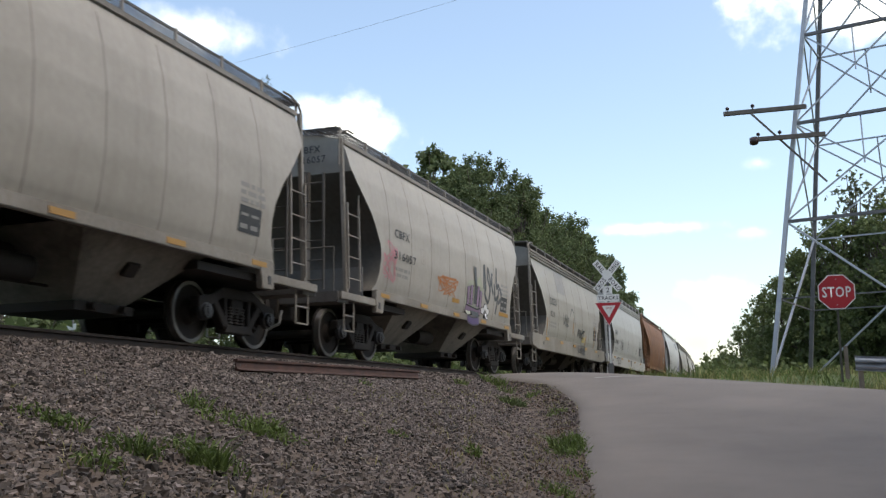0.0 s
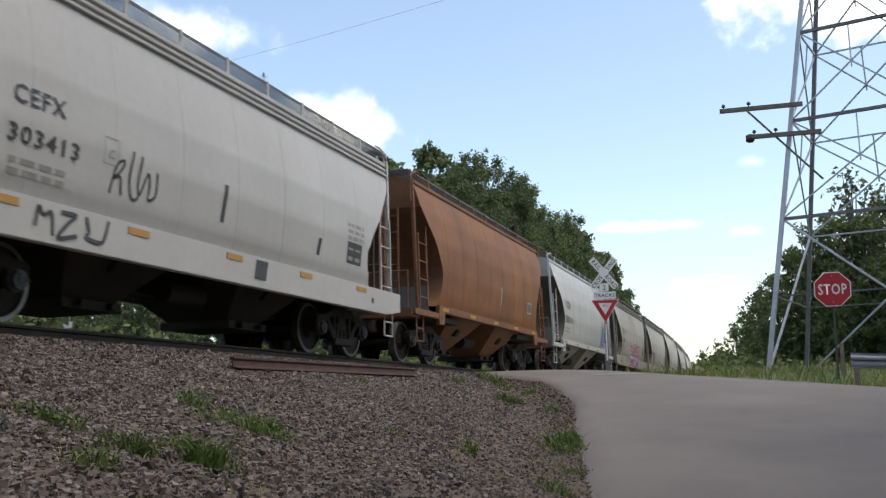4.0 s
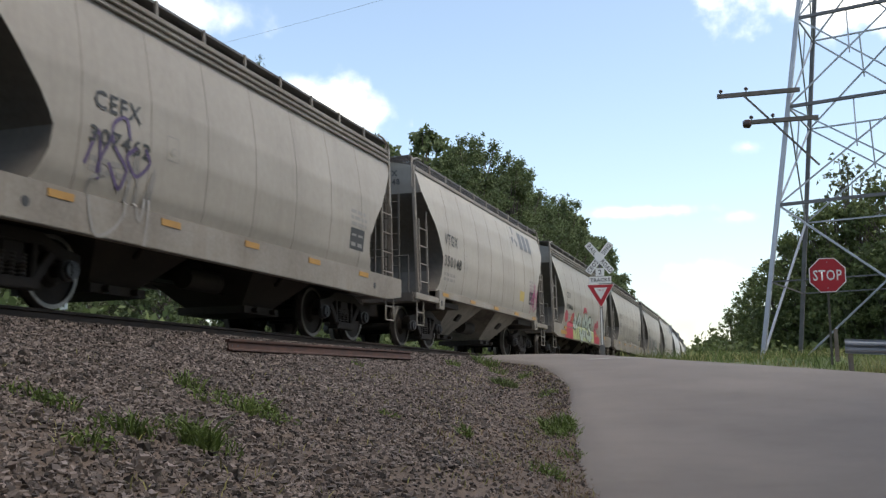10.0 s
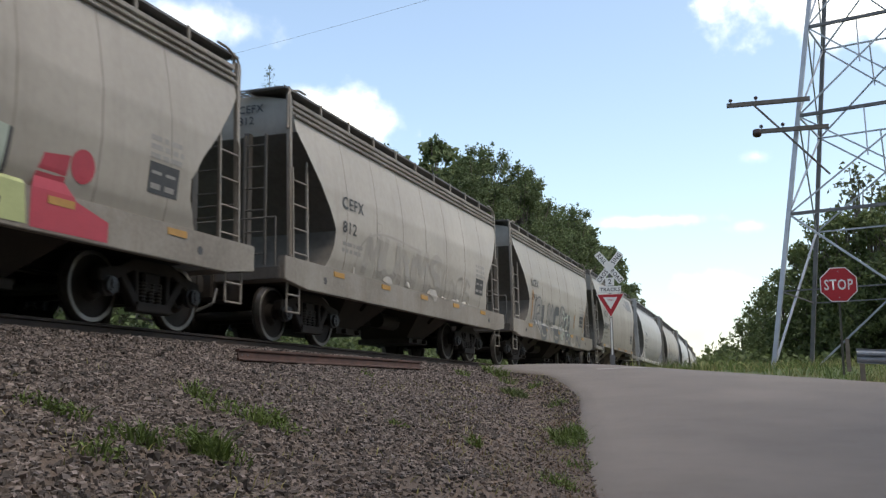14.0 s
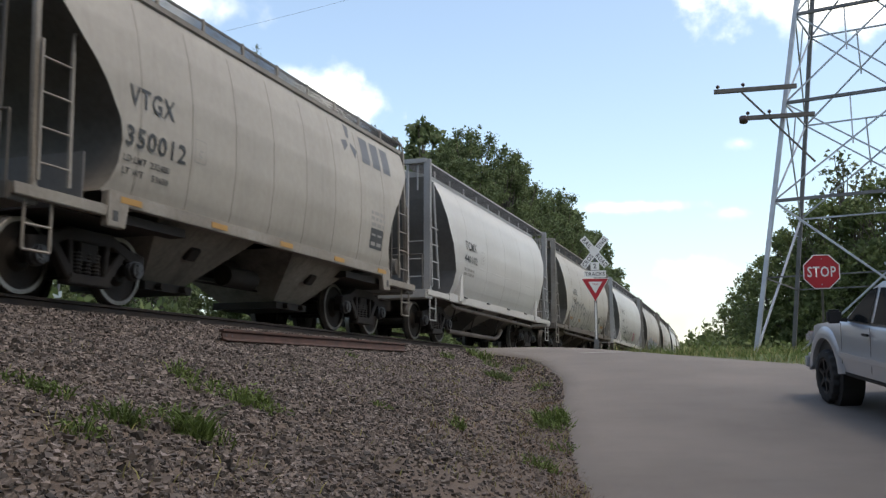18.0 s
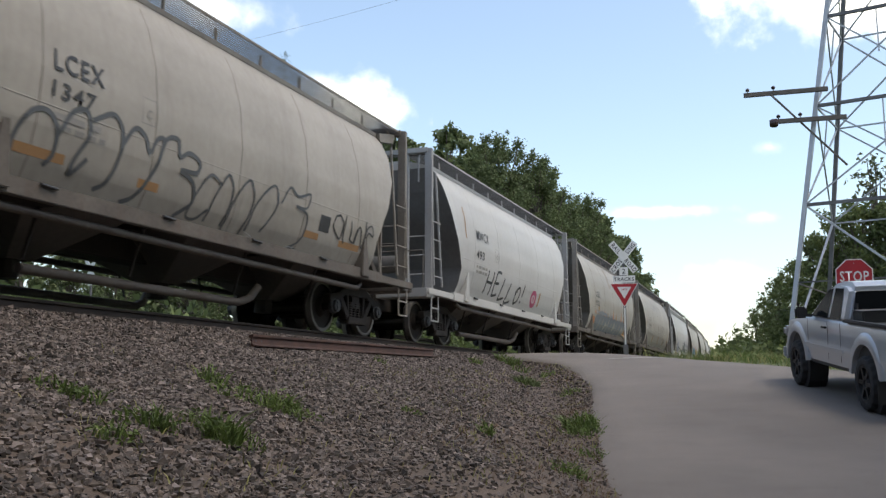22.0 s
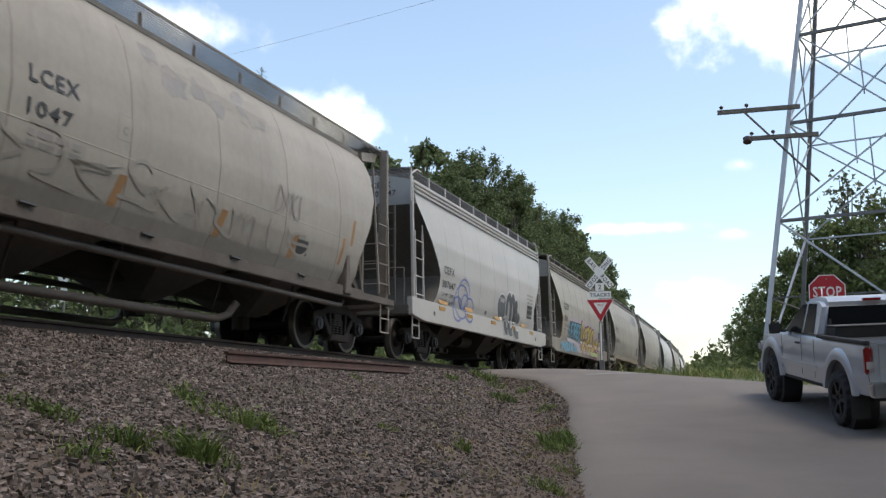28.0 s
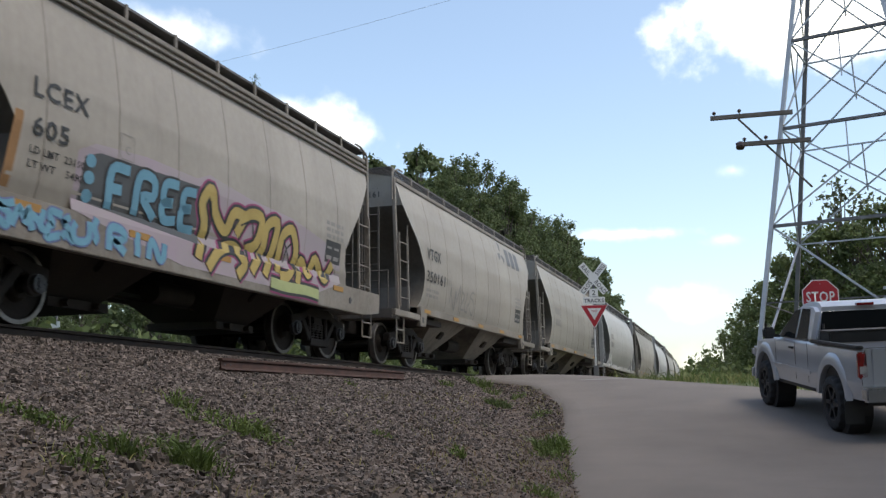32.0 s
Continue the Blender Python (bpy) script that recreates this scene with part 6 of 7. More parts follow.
def marks(car, kind, name, number, f, place):
    y, z, h, w, y2, z2, h2, w2 = place
    words(car, kind, name, f + y, z, h, None, 1.0, 1.15, w)
    words(car, kind, number, f + y2, z2, h2, None, 1.0, 1.1, w2)
    if number in LOADS:
        words(car, kind, "LD LMT  " + LOADS[number][0], f + y2, z2 - 0.2, 0.09, None, 1.0, 1.05, 0.95)
        words(car, kind, "LT WT    " + LOADS[number][1], f + y2, z2 - 0.36, 0.09, None, 1.0, 1.05, 0.95)
    else:
        bars(car, kind, f + y2 + 0.05, z2 - 0.22, 2, 0.85, 0.07, SMUDGE)
    stroke(car, kind, "placard", [(f + y2 + a, z2 + b) for a, b in ((1.5, 0.1), (1.76, 0.1), (1.76, 0.42), (1.5, 0.42))], 0.018, SMUDGE, 0.005, "faded square stencil", True)
    words(car, kind, "C", f + y2 + 1.58, z2 + 0.17, 0.11, SMUDGE)


def end_marks(car, kind, L, name, number):
    """The mark repeated on the upright end panel that faces the camera."""
    if kind == "C":
        return
    for text, z in ((name, 3.86), (number, 3.66)):
        bm, w = glyphs(text, 0.14, 1.1)
        y = -(L / 2 - BODY_END) + 0.08
        for v in bm.verts:
            v.co = (0.35 + v.co.x, y, z + v.co.y)
        me = bpy.data.meshes.new("lettering")
        bm.to_mesh(me)
        bm.free()
        me.materials.append(BLACK)
        o = new("lettering", me)
        o.parent = car
        o["label"] = "black painted letters " + text


def stencil_panel(car, kind, y, z):
    rect(car, kind, "panel", y, z, 0.62, 0.4, BLACK, 0.005, "black stencil panel")
    for k in range(2):
        rect(car, kind, "panel_print", y + 0.05 + 0.29 * k, z + 0.06, 0.2, 0.07, SMUDGE, 0.008)
        rect(car, kind, "panel_print", y + 0.05 + 0.29 * k, z + 0.25, 0.2, 0.04, SMUDGE, 0.008)


EMBLEM = mat("emblem_grey", (0.085, 0.085, 0.09), (0.12, 0.12, 0.125), 0.5)


def emblem(car, kind, y, z, s):
    """A company device: plain grey shapes, three blades and three blocks."""
    m = EMBLEM
    for k in range(3):
        a = radians(90 + 120 * k)
        c, d = math.cos(a), math.sin(a)
        P = lambda r, t: (y + 0.3 * s + r * s * (c * math.cos(t) - d * math.sin(t)), z + 0.33 * s + r * s * (d * math.cos(t) + c * math.sin(t)))
        blob(car, kind, "emblem", [P(0.1, -0.7), P(0.42, -0.42), P(0.42, 0.2), P(0.12, 0.5)], m, 0.006, "grey emblem blade")
    for k in range(3):
        x = y + s * (0.95 + 0.62 * k)
        pts = [(x, z), (x + 0.46 * s, z), (x + 0.5 * s, z + 0.62 * s), (x + 0.04 * s, z + 0.62 * s)]
        blob(car, kind, "emblem", pts, m, 0.006, "grey emblem block")


def run(car, kind, y, z, h, w=0.06, tilt=0.05):
    rect(car, kind, "rust_run", y, z, w, h, STREAKM, 0.004, "orange rust run", tilt)


def livery():
    for i, (car, kind, gap, nxt) in enumerate(TRAIN):
        L = nxt - gap
        f = -L / 2 + BODY_END                           # the front corner post
        if i in MARKS:
            name, num, place = MARKS[i]
            marks(car, kind, name, num, f, place)
            end_marks(car, kind, L, name, num)
        elif i > 21:
            bars(car, kind, f + 1.9, 2.4, 2, 1.0, 0.24, SMUDGE)
        if kind == "A" and i in (6, 9, 13, 21):
            emblem(car, kind, f + 7.9, 3.28, 0.86)
        if i > 0 and i != 5 and kind != "C":
            stencil_panel(car, kind, L / 2 - BODY_END - (2.3 if kind != "C" else 3.2), 1.62)
            bars(car, kind, L / 2 - BODY_END - (2.3 if kind != "C" else 3.3), 2.3, 3, 0.7, 0.07, SMUDGE)
    T = lambda i: (TRAIN[i][0], TRAIN[i][1])
    F = lambda i: -(TRAIN[i][3] - TRAIN[i][2]) / 2 + BODY_END
    c, k = T(2)
    y0 = F(2)
    pts = lambda *q: [(y0 + a, b) for a, b in q]
    blob(c, k, "spray_fill", pts((6.5, 1.5), (6.6, 2.05), (6.75, 2.15), (7.2, 2.2), (7.7, 2.35), (7.95, 2.05), (7.85, 1.7), (7.7, 1.4), (6.7, 1.3)), PALEGREEN, 0.0035, "pale green spray ground")
    fat(c, k, [pts((6.75, 1.55), (6.72, 2.0)), pts((7.0, 1.55), (6.98, 2.05)), pts((7.5, 1.55), (7.52, 2.08)), pts((7.72, 1.55), (7.74, 1.98)), pts((6.6, 1.45), (7.0, 1.42), (7.5, 1.4), (7.8, 1.45)), pts((6.7, 1.2), (7.1, 1.15), (7.6, 1.2))], 0.15, [MAUVE, MAUVE, MAUVE, MAUVE, MAUVE, VIOLET], BLACK, None, "purple spray fist", 0.035)
    rect(c, k, "spray_fill", y0 + 7.18, 1.6, 0.2, 0.95, DUSK, 0.019, "dark grey spray finger", -0.03)
    for q in (((7.95, 2.06), (8.05, 2.7), (8.12, 2.2), (8.05, 1.9)), ((8.1, 1.9), (8.4, 1.75), (8.5, 2.1), (8.3, 2.4), (8.38, 2.65), (8.6, 2.2)), ((8.72, 2.56), (8.68, 2.2), (8.8, 2.0)), ((9.15, 2.76), (9.1, 2.2), (9.3, 2.3), (9.55, 2.0), (9.3, 1.8)), ((9.3, 2.2), (9.2, 1.8), (9.12, 1.5)), ((8.9, 2.3), (9.0, 1.9), (9.3, 2.0))):
        stroke(c, k, "spray_line", wavy(pts(*q), 5), 0.11, DUSK, 0.006, "black flame-like spray letter")
    for a, b in ((8.0, 1.5), (8.2, 1.6), (8.4, 1.5), (8.3, 1.38)):
        disc(c, k, y0 + a, b, 0.17, 0.1, BLACK, 0.0065, "black edge of a white spray cloud")
        disc(c, k, y0 + a, b, 0.14, 0.08, WHITE_S, 0.0085, "white spray cloud")
    scribble(c, k, y0 + 4.5, 1.6, 1.5, 0.45, 7, ORANGE, 0.028, 3, "thin red spray lines")
    scribble(c, k, y0 + 1.35, 1.5, 0.8, 0.9, 5, PINK, 0.03, 4, "thin pink spray lines")
    rect(c, k, "reflector", y0 + 5.6, 1.5, 0.5, 0.1, REFLECT, 0.007, "yellow reflector strip")
    rect(c, k, "reflector", y0 + 9.45, 1.5, 0.9, 0.1, REFLECT, 0.007, "yellow reflector strip")
    c, k = T(3)
    y0 = F(3)
    piece(c, k, "AVERT", y0 + 6.4, 1.58, 1.3, 0.27, BLACK, None, 0.05, 0.0, 0.1, label="black scrawl")
    stroke(c, k, "spray_line", wavy([(y0 + 6.75, 1.62), (y0 + 7.0, 1.68), (y0 + 7.2, 1.64)]), 0.025, DUSK, 0.011, "black spray underline")
    piece(c, k, "SUOVNSE", y0 + 6.35, 0.97, 1.5, 0.22, BLACK, None, 0.045, 0.03, label="black scrawl on the sill")
    stroke(c, k, "spray_line", wavy([(y0 + 6.55, 1.3), (y0 + 6.7, 1.24), (y0 + 7.3, 1.28), (y0 + 7.8, 1.28)]), 0.03, DUSK, 0.011, "black spray line")
    piece(c, k, "UNZ", y0 + 3.84, 1.85, 1.0, 0.35, DUSK, None, 0.05, label="black scrawl")
    stroke(c, k, "spray_line", wavy([(y0 + 5.0, 2.2), (y0 + 5.4, 2.5), (y0 + 5.75, 2.3), (y0 + 5.6, 2.0)]), 0.06, DUSK, 0.007, "black spray loop")
    rect(c, k, "spray_fill", y0 + 7.25, 1.42, 0.6, 0.2, YELLOW, 0.005, "yellow paint smear", 0.05)
    rect(c, k, "paint_patch", y0 + 3.2, 2.9, 1.3, 0.75, SMUDGE, 0.004, "grey overpainted patch")
    for a, b, h in ((7.93, 1.32, 0.42), (9.66, 1.32, 0.85), (5.55, 1.6, 0.6), (1.45, 1.3, 0.6)):
        rect(c, k, "rust_run", y0 + a, b, 0.11, h, STREAKM, 0.0065, "orange rust run", 0.06)
    c, k = T(4)
    piece(c, k, "RUN", F(4) + 3.2, 1.65, 0.9, 0.4, BLACK, None, 0.035, label="thin black scrawl")
    piece(c, k, "MZU", F(4) + 2.0, 0.95, 1.2, 0.28, BLACK, None, 0.05, label="black scrawl on the sill")
    for y, z, w, h in ((5.6, 1.65, 0.1, 0.55), (6.6, 0.95, 0.35, 0.3), (8.6, 1.6, 0.12, 0.3)):
        rect(c, k, "spray_line", F(4) + y, z, w, h, BLACK, 0.006, "black spray mark", 0.06)
    c, k = T(5)
    rect(c, k, "paint_patch", F(5) + 9.0, 1.75, 0.5, 0.36, SMUDGE, 0.005, "faded grey stencil panel")
    rect(c, k, "paint_patch", F(5) + 9.06, 1.81, 0.38, 0.24, GREYEND, 0.008, "darker print on the stencil panel")
    rect(c, k, "spray_line", F(5) + 6.1, 1.75, 0.1, 0.5, SMUDGE, 0.005, "thin pale mark", 0.05)
    c, k = T(6)
    piece(c, k, "OMO", F(6) + 8.6, 1.45, 1.0, 0.9, BLUE, None, 0.05, label="blue spray figure")
    blob(c, k, "spray_fill", [(F(6) + 8.7, 1.45), (F(6) + 9.5, 1.45), (F(6) + 9.3, 2.1), (F(6) + 9.0, 2.35)], LILAC, 0.005, "pale blue spray fill")
    c, k = T(7)
    y0 = F(7)
    pts = lambda *q: [(y0 + a, b) for a, b in q]
    blob(c, k, "spray_fill", pts((4.2, 0.9), (4.3, 1.85), (5.2, 1.75), (6.0, 1.5), (7.0, 1.4), (8.0, 1.45), (8.15, 0.95)), CYAN, 0.0035, "pale blue spray ground")
    blob(c, k, "spray_fill", pts((4.25, 0.9), (4.35, 1.42), (5.2, 1.3), (6.2, 1.32), (7.0, 1.2), (7.5, 1.28), (7.6, 0.92)), PINK_D, 0.0045, "magenta spray ground")
    fat(c, k, [pts((4.5, 1.3), (4.45, 1.6), (4.75, 1.78), (5.1, 1.72), (4.95, 1.4)), pts((5.2, 1.4), (5.5, 1.62), (5.75, 1.9), (6.1, 1.95), (6.15, 1.6), (5.85, 1.5), (6.3, 1.3)),
               pts((6.35, 1.85), (6.65, 1.75), (6.75, 1.5), (6.5, 1.35)), pts((6.95, 1.85), (7.4, 1.9), (7.75, 1.75), (7.3, 1.6), (7.0, 1.45), (7.5, 1.4), (7.85, 1.5))], 0.2, PINK, BLACK, WHITE_S, "pink spray letters", 0.075, 0.035)
    fat(c, k, [pts((4.5, 1.1), (5.0, 1.18), (5.3, 1.0)), pts((5.6, 1.2), (5.9, 1.02), (6.2, 1.15), (6.5, 1.02)), pts((6.7, 1.15), (7.0, 1.0), (7.3, 1.15), (7.5, 1.0))], 0.1, [PINK_D, CYAN], BLACK, WHITE_S, "magenta spray letters", 0.035, 0.02)
    for a, b, h in ((5.49, 1.6, 0.4), (7.68, 1.34, 0.48), (9.35, 1.36, 0.84), (1.5, 1.3, 0.9)):
        rect(c, k, "rust_run", y0 + a, b, 0.09, h, STREAKM, 0.024, "orange rust run", 0.06)
    for n in range(9):
        rect(c, k, "soot_run", y0 + 4.8 + n * 0.19, 2.45 + 0.25 * ((n * 5) % 4), 0.1 + 0.05 * (n % 3), 1.1 - 0.22 * ((n * 5) % 4), SOOT, 0.0032 + 0.0003 * n, "dark run below the roof edge", 0.02)
    c, k = T(8)
    piece(c, k, "NSU", F(8) + 1.9, 1.55, 1.2, 0.6, VIOLET, None, 0.05, label="violet scrawl")
    piece(c, k, "UM", F(8) + 2.1, 0.95, 1.1, 0.8, SMUDGE, None, 0.05, label="grey scrawl")
    c, k = T(9)
    piece(c, k, "YNS", F(9) + 9.6, 1.4, 0.9, 0.8, PINK_D, None, 0.05, label="dark red scrawl")
    rect(c, k, "spray_fill", F(9) + 8.4, 1.65, 0.5, 0.3, YELLOW, 0.005, "yellow smear")
    c, k = T(10)
    y0 = F(10)
    pts = lambda *q: [(y0 + a, b) for a, b in q]
    disc(c, k, y0 + 1.8, 1.64, 0.27, 0.23, RED, 0.006, "red spray disc")
    disc(c, k, y0 + 8.36, 1.67, 0.2, 0.2, RED, 0.006, "red spray disc")
    blob(c, k, "spray_fill", pts((1.55, 0.84), (1.6, 1.1), (1.75, 1.24), (3.0, 1.24), (3.05, 0.84)), RED, 0.0045, "red spray ground")
    blob(c, k, "spray_fill", pts((1.85, 1.26), (2.1, 1.42), (2.5, 1.5), (2.8, 1.78), (3.2, 1.86), (3.3, 1.3)), RED, 0.005, "red spray ground")
    blob(c, k, "spray_fill", pts((7.6, 0.86), (7.6, 1.3), (7.75, 1.7), (8.15, 1.75), (8.1, 1.45), (8.3, 1.25), (8.85, 1.1), (8.85, 0.86)), RED, 0.0045, "red spray ground")
    blob(c, k, "spray_fill", pts((5.0, 1.95), (5.3, 2.22), (5.7, 2.2), (5.9, 1.98)), RED, 0.0045, "red spray cloud")
    blob(c, k, "spray_fill", pts((3.0, 0.86), (3.1, 1.35), (5.0, 1.4), (7.5, 1.35), (7.55, 0.88)), LIME, 0.0052, "lime spray ground")
    fat(c, k, [pts((3.1, 1.42), (3.45, 1.36)), pts((3.32, 1.76), (3.5, 1.5), (3.72, 1.3), (3.95, 1.5), (4.22, 1.82)), pts((3.8, 1.3), (3.62, 1.0)),
               pts((4.52, 1.8), (4.42, 1.4), (4.5, 1.08), (4.8, 0.98), (5.02, 1.2), (5.08, 1.76)), pts((5.36, 1.0), (5.4, 1.5), (5.42, 1.78), (5.8, 1.75), (5.95, 1.55), (5.7, 1.36), (5.8, 1.12), (6.0, 1.0)),
               pts((6.75, 1.75), (6.35, 1.72), (6.2, 1.5), (6.6, 1.34), (6.75, 1.1), (6.45, 0.98), (6.15, 1.06))], 0.24, [MINT, MINT, LIME, MINT, MINT, MINT], BLACK, LIME, "pale green spray letters", 0.075, 0.03)
    fat(c, k, [pts((7.12, 1.86), (7.08, 1.36)), pts((7.04, 1.14), (7.0, 1.0))], 0.18, MINT, BLACK, None, "pale green spray mark", 0.06)
    for q in (((3.2, 1.9), (3.66, 1.45), (3.85, 1.42), (4.3, 1.96)), ((5.25, 0.9), (5.28, 1.85), (5.85, 1.9), (6.08, 1.6), (5.85, 1.38)), ((4.36, 1.9), (4.28, 1.35), (4.42, 0.95), (4.85, 0.86), (5.16, 1.1))):
        stroke(c, k, "spray_line", wavy(pts(*q), 5), 0.022, WHITE_S, 0.0195, "thin white spray edge")
    stroke(c, k, "spray_line", wavy(pts((2.55, 1.62), (2.75, 1.7), (2.85, 1.6), (3.05, 1.68), (2.98, 1.4), (3.1, 1.1), (3.2, 0.9)), 2), 0.03, YELLOW, 0.0085, "yellow spray zigzag")
    rect(c, k, "rust_run", y0 + 0.75, 0.95, 1.1, 0.13, REFLECT, 0.006, "yellow reflector strip")
    c, k = T(11)
    piece(c, k, "MUNMS", F(11) + 2.6, 1.35, 4.2, 0.75, GHOST, None, 0.2, label="ghostly grey overpainted letters")
    piece(c, k, "SUNOS", F(11) + 6.3, 1.3, 2.6, 0.5, GHOST, None, 0.07, label="pale scrawl")
    stroke(c, k, "spray_line", wavy([(F(11) + 2.2, 1.3), (F(11) + 2.5, 1.9), (F(11) + 3.4, 2.2), (F(11) + 5.5, 2.15)]), 0.05, GHOST, 0.005, "faint grey spray line")
    c, k = T(12)
    y0 = F(12)
    pts = lambda *q: [(y0 + a, b) for a, b in q]
    pts = lambda *q: [(y0 + a - 1.2, b) for a, b in q]
    fat(c, k, [pts((3.3, 1.2), (3.4, 1.9), (3.9, 2.0), (3.95, 1.55), (3.6, 1.5), (4.1, 1.15)), pts((4.3, 1.95), (4.35, 1.2), (4.8, 1.2)), pts((5.0, 1.2), (5.05, 1.95), (5.4, 1.5), (5.6, 1.95), (5.65, 1.2)),
               pts((6.5, 1.9), (6.0, 1.85), (5.95, 1.3), (6.5, 1.2)), pts((6.8, 1.2), (6.85, 1.95), (7.3, 1.9), (7.3, 1.5), (6.95, 1.45)), pts((7.6, 1.95), (7.65, 1.2), (8.1, 1.25), (8.15, 1.9))], 0.2, [SMUDGE, DUSK], DUSK, GHOST, "dark grey spray letters", 0.05, 0.06)
    piece(c, k, "UNUSNUN", y0 + 2.8, 0.88, 6.2, 0.3, [DUSK, GHOST], None, 0.12, label="dark spray on the sill")
    rd = random.Random(31)
    for n in range(22):
        disc(c, k, y0 + rd.uniform(5.7, 7.1), rd.uniform(1.0, 2.0), rd.uniform(0.03, 0.1), rd.uniform(0.03, 0.08), MINT, 0.021 + 0.0003 * n, "pale green spray dot")
    for a, b, h in ((7.72, 1.5, 0.48), (9.43, 1.45, 0.8), (1.6, 1.4, 0.9)):
        rect(c, k, "rust_run", y0 + a, b, 0.1, h, STREAKM, 0.024, "orange rust run", 0.05)
    c, k = T(15)
    y0 = F(15)
    pts = lambda *q: [(y0 + a, b) for a, b in q]
    arcs = [((2.16, 1.38), (2.2, 1.65), (2.36, 1.88), (2.58, 1.93), (2.74, 1.78), (2.76, 1.5), (2.66, 1.36)), ((2.76, 1.7), (2.95, 2.02), (3.16, 2.08), (3.24, 1.85), (3.08, 1.5), (3.06, 1.34), (3.28, 1.56)),
            ((3.26, 2.0), (3.6, 2.16), (3.78, 2.0), (3.76, 1.6), (3.64, 1.34), (3.5, 1.26)), ((3.8, 1.85), (4.0, 2.1), (4.2, 2.04), (4.3, 1.86), (4.42, 2.06), (4.55, 2.1), (4.45, 1.7), (4.2, 1.3), (4.0, 1.2)),
            ((4.5, 1.85), (4.62, 2.12), (4.85, 2.15), (4.9, 1.95), (5.1, 2.04), (5.35, 1.96), (5.3, 1.82), (4.95, 1.78), (5.25, 1.68), (5.34, 1.45), (5.05, 1.2)),
            ((5.9, 1.78), (5.62, 1.86), (5.4, 1.6), (5.3, 1.26), (5.5, 1.24), (5.7, 1.4)), ((5.7, 1.24), (5.8, 1.6), (6.05, 1.95), (6.2, 1.7), (6.1, 1.24)), ((6.15, 1.2), (6.3, 1.7), (6.6, 1.98), (6.75, 1.7), (6.6, 1.2)),
            ((6.7, 1.16), (6.85, 1.7), (7.3, 2.04), (7.4, 1.75), (7.1, 1.3)), ((7.5, 1.8), (7.75, 2.1), (8.0, 2.0), (8.4, 2.1), (8.3, 1.86), (7.95, 1.84), (8.36, 1.74), (8.3, 1.35), (7.98, 1.17))]
    for n, q in enumerate(arcs):
        stroke(c, k, "spray_line", wavy(pts(*q), 5), 0.06 if n < 5 else 0.04, DUSK, 0.008 + 0.0004 * n, "hollow black outline letter")
    for a, w in ((2.2, 0.75), (4.2, 0.4), (8.35, 0.5), (9.6, 0.8)):
        rect(c, k, "rust_run", y0 + a, 1.42, w, 0.11, STREAKM, 0.005, "orange-brown bar")
    rect(c, k, "panel", y0 + 8.8, 1.58, 0.36, 0.27, BLACK, 0.006, "black stencil panel")
    piece(c, k, "OIUNP", y0 + 9.3, 1.55, 1.5, 0.36, BLACK, None, 0.035, label="thin black scrawl")
    c, k = T(16)
    y0 = F(16) + 3.35
    for ch, x, z, w, h in (("H", 0.0, 1.33, 0.6, 0.6), ("E", 0.85, 1.36, 0.5, 0.6), ("L", 1.55, 1.3, 0.5, 0.56), ("L", 2.25, 1.26, 0.55, 0.52), ("O", 3.1, 1.3, 0.5, 0.45), ("I", 3.8, 1.32, 0.3, 0.55)):
        P = lambda a, b: (y0 + 0.85 * x + a * w * 0.9 + 0.2 * b, z + b * h)
        for ln in {"H": [[(0.1, 0), (0.1, 1)], [(0.9, 0), (0.9, 1)], [(0.1, 0.5), (0.9, 0.5)]], "E": [[(0.9, 1), (0.1, 0.95), (0.1, 0), (0.9, 0.05)], [(0.1, 0.5), (0.75, 0.52)]], "L": [[(0.2, 1), (0.1, 0), (1, 0.1)]], "O": [FORMS["O"]], "I": [[(0.5, 1), (0.45, 0.35)], [(0.42, 0.16), (0.4, 0.02)]]}[ch]:
            stroke(c, k, "spray_line", wavy([P(*q) for q in ln], 4), 0.07, BLACK, 0.006, "black spray stroke of a greeting")
    stroke(c, k, "spray_line", [(F(16) + 7.95 + 0.24 * math.cos(a * 0.35), 1.56 + 0.19 * math.sin(a * 0.35)) for a in range(18)], 0.13, CRIMSON, 0.006, "thick magenta spray ring", True)
    disc(c, k, F(16) + 7.95, 1.56, 0.05, 0.08, CRIMSON, 0.007, "magenta spray dot")
    rect(c, k, "rust_run", F(16) + 8.45, 1.38, 0.13, 0.4, STREAKM, 0.006, "orange mark", 0.08)
    for a, b in ((3.15, 1.62), (3.35, 1.64)):
        disc(c, k, F(16) + 3.35 + 0.85 * a + 0.06, b - 0.02, 0.025, 0.035, BLACK, 0.008, "black spray dot")
    rect(c, k, "rust_run", F(16) + 1.75, 2.5, 0.06, 0.75, STREAKM, 0.005, "orange mark")
    c, k = T(17)
    y0 = F(17)
    pts = lambda *q: [(y0 + a, b) for a, b in q]
    blob(c, k, "spray_fill", pts((2.75, 1.36), (2.75, 1.68), (3.2, 1.88), (3.95, 1.95), (4.7, 1.93), (5.4, 1.84), (6.1, 1.9), (7.0, 1.78), (8.1, 1.86), (9.3, 1.8), (9.5, 1.5), (8.7, 1.24), (7.4, 1.2), (6.0, 1.18), (4.6, 1.2), (3.2, 1.2)), TEAL, 0.005, "dark slate spray letters")
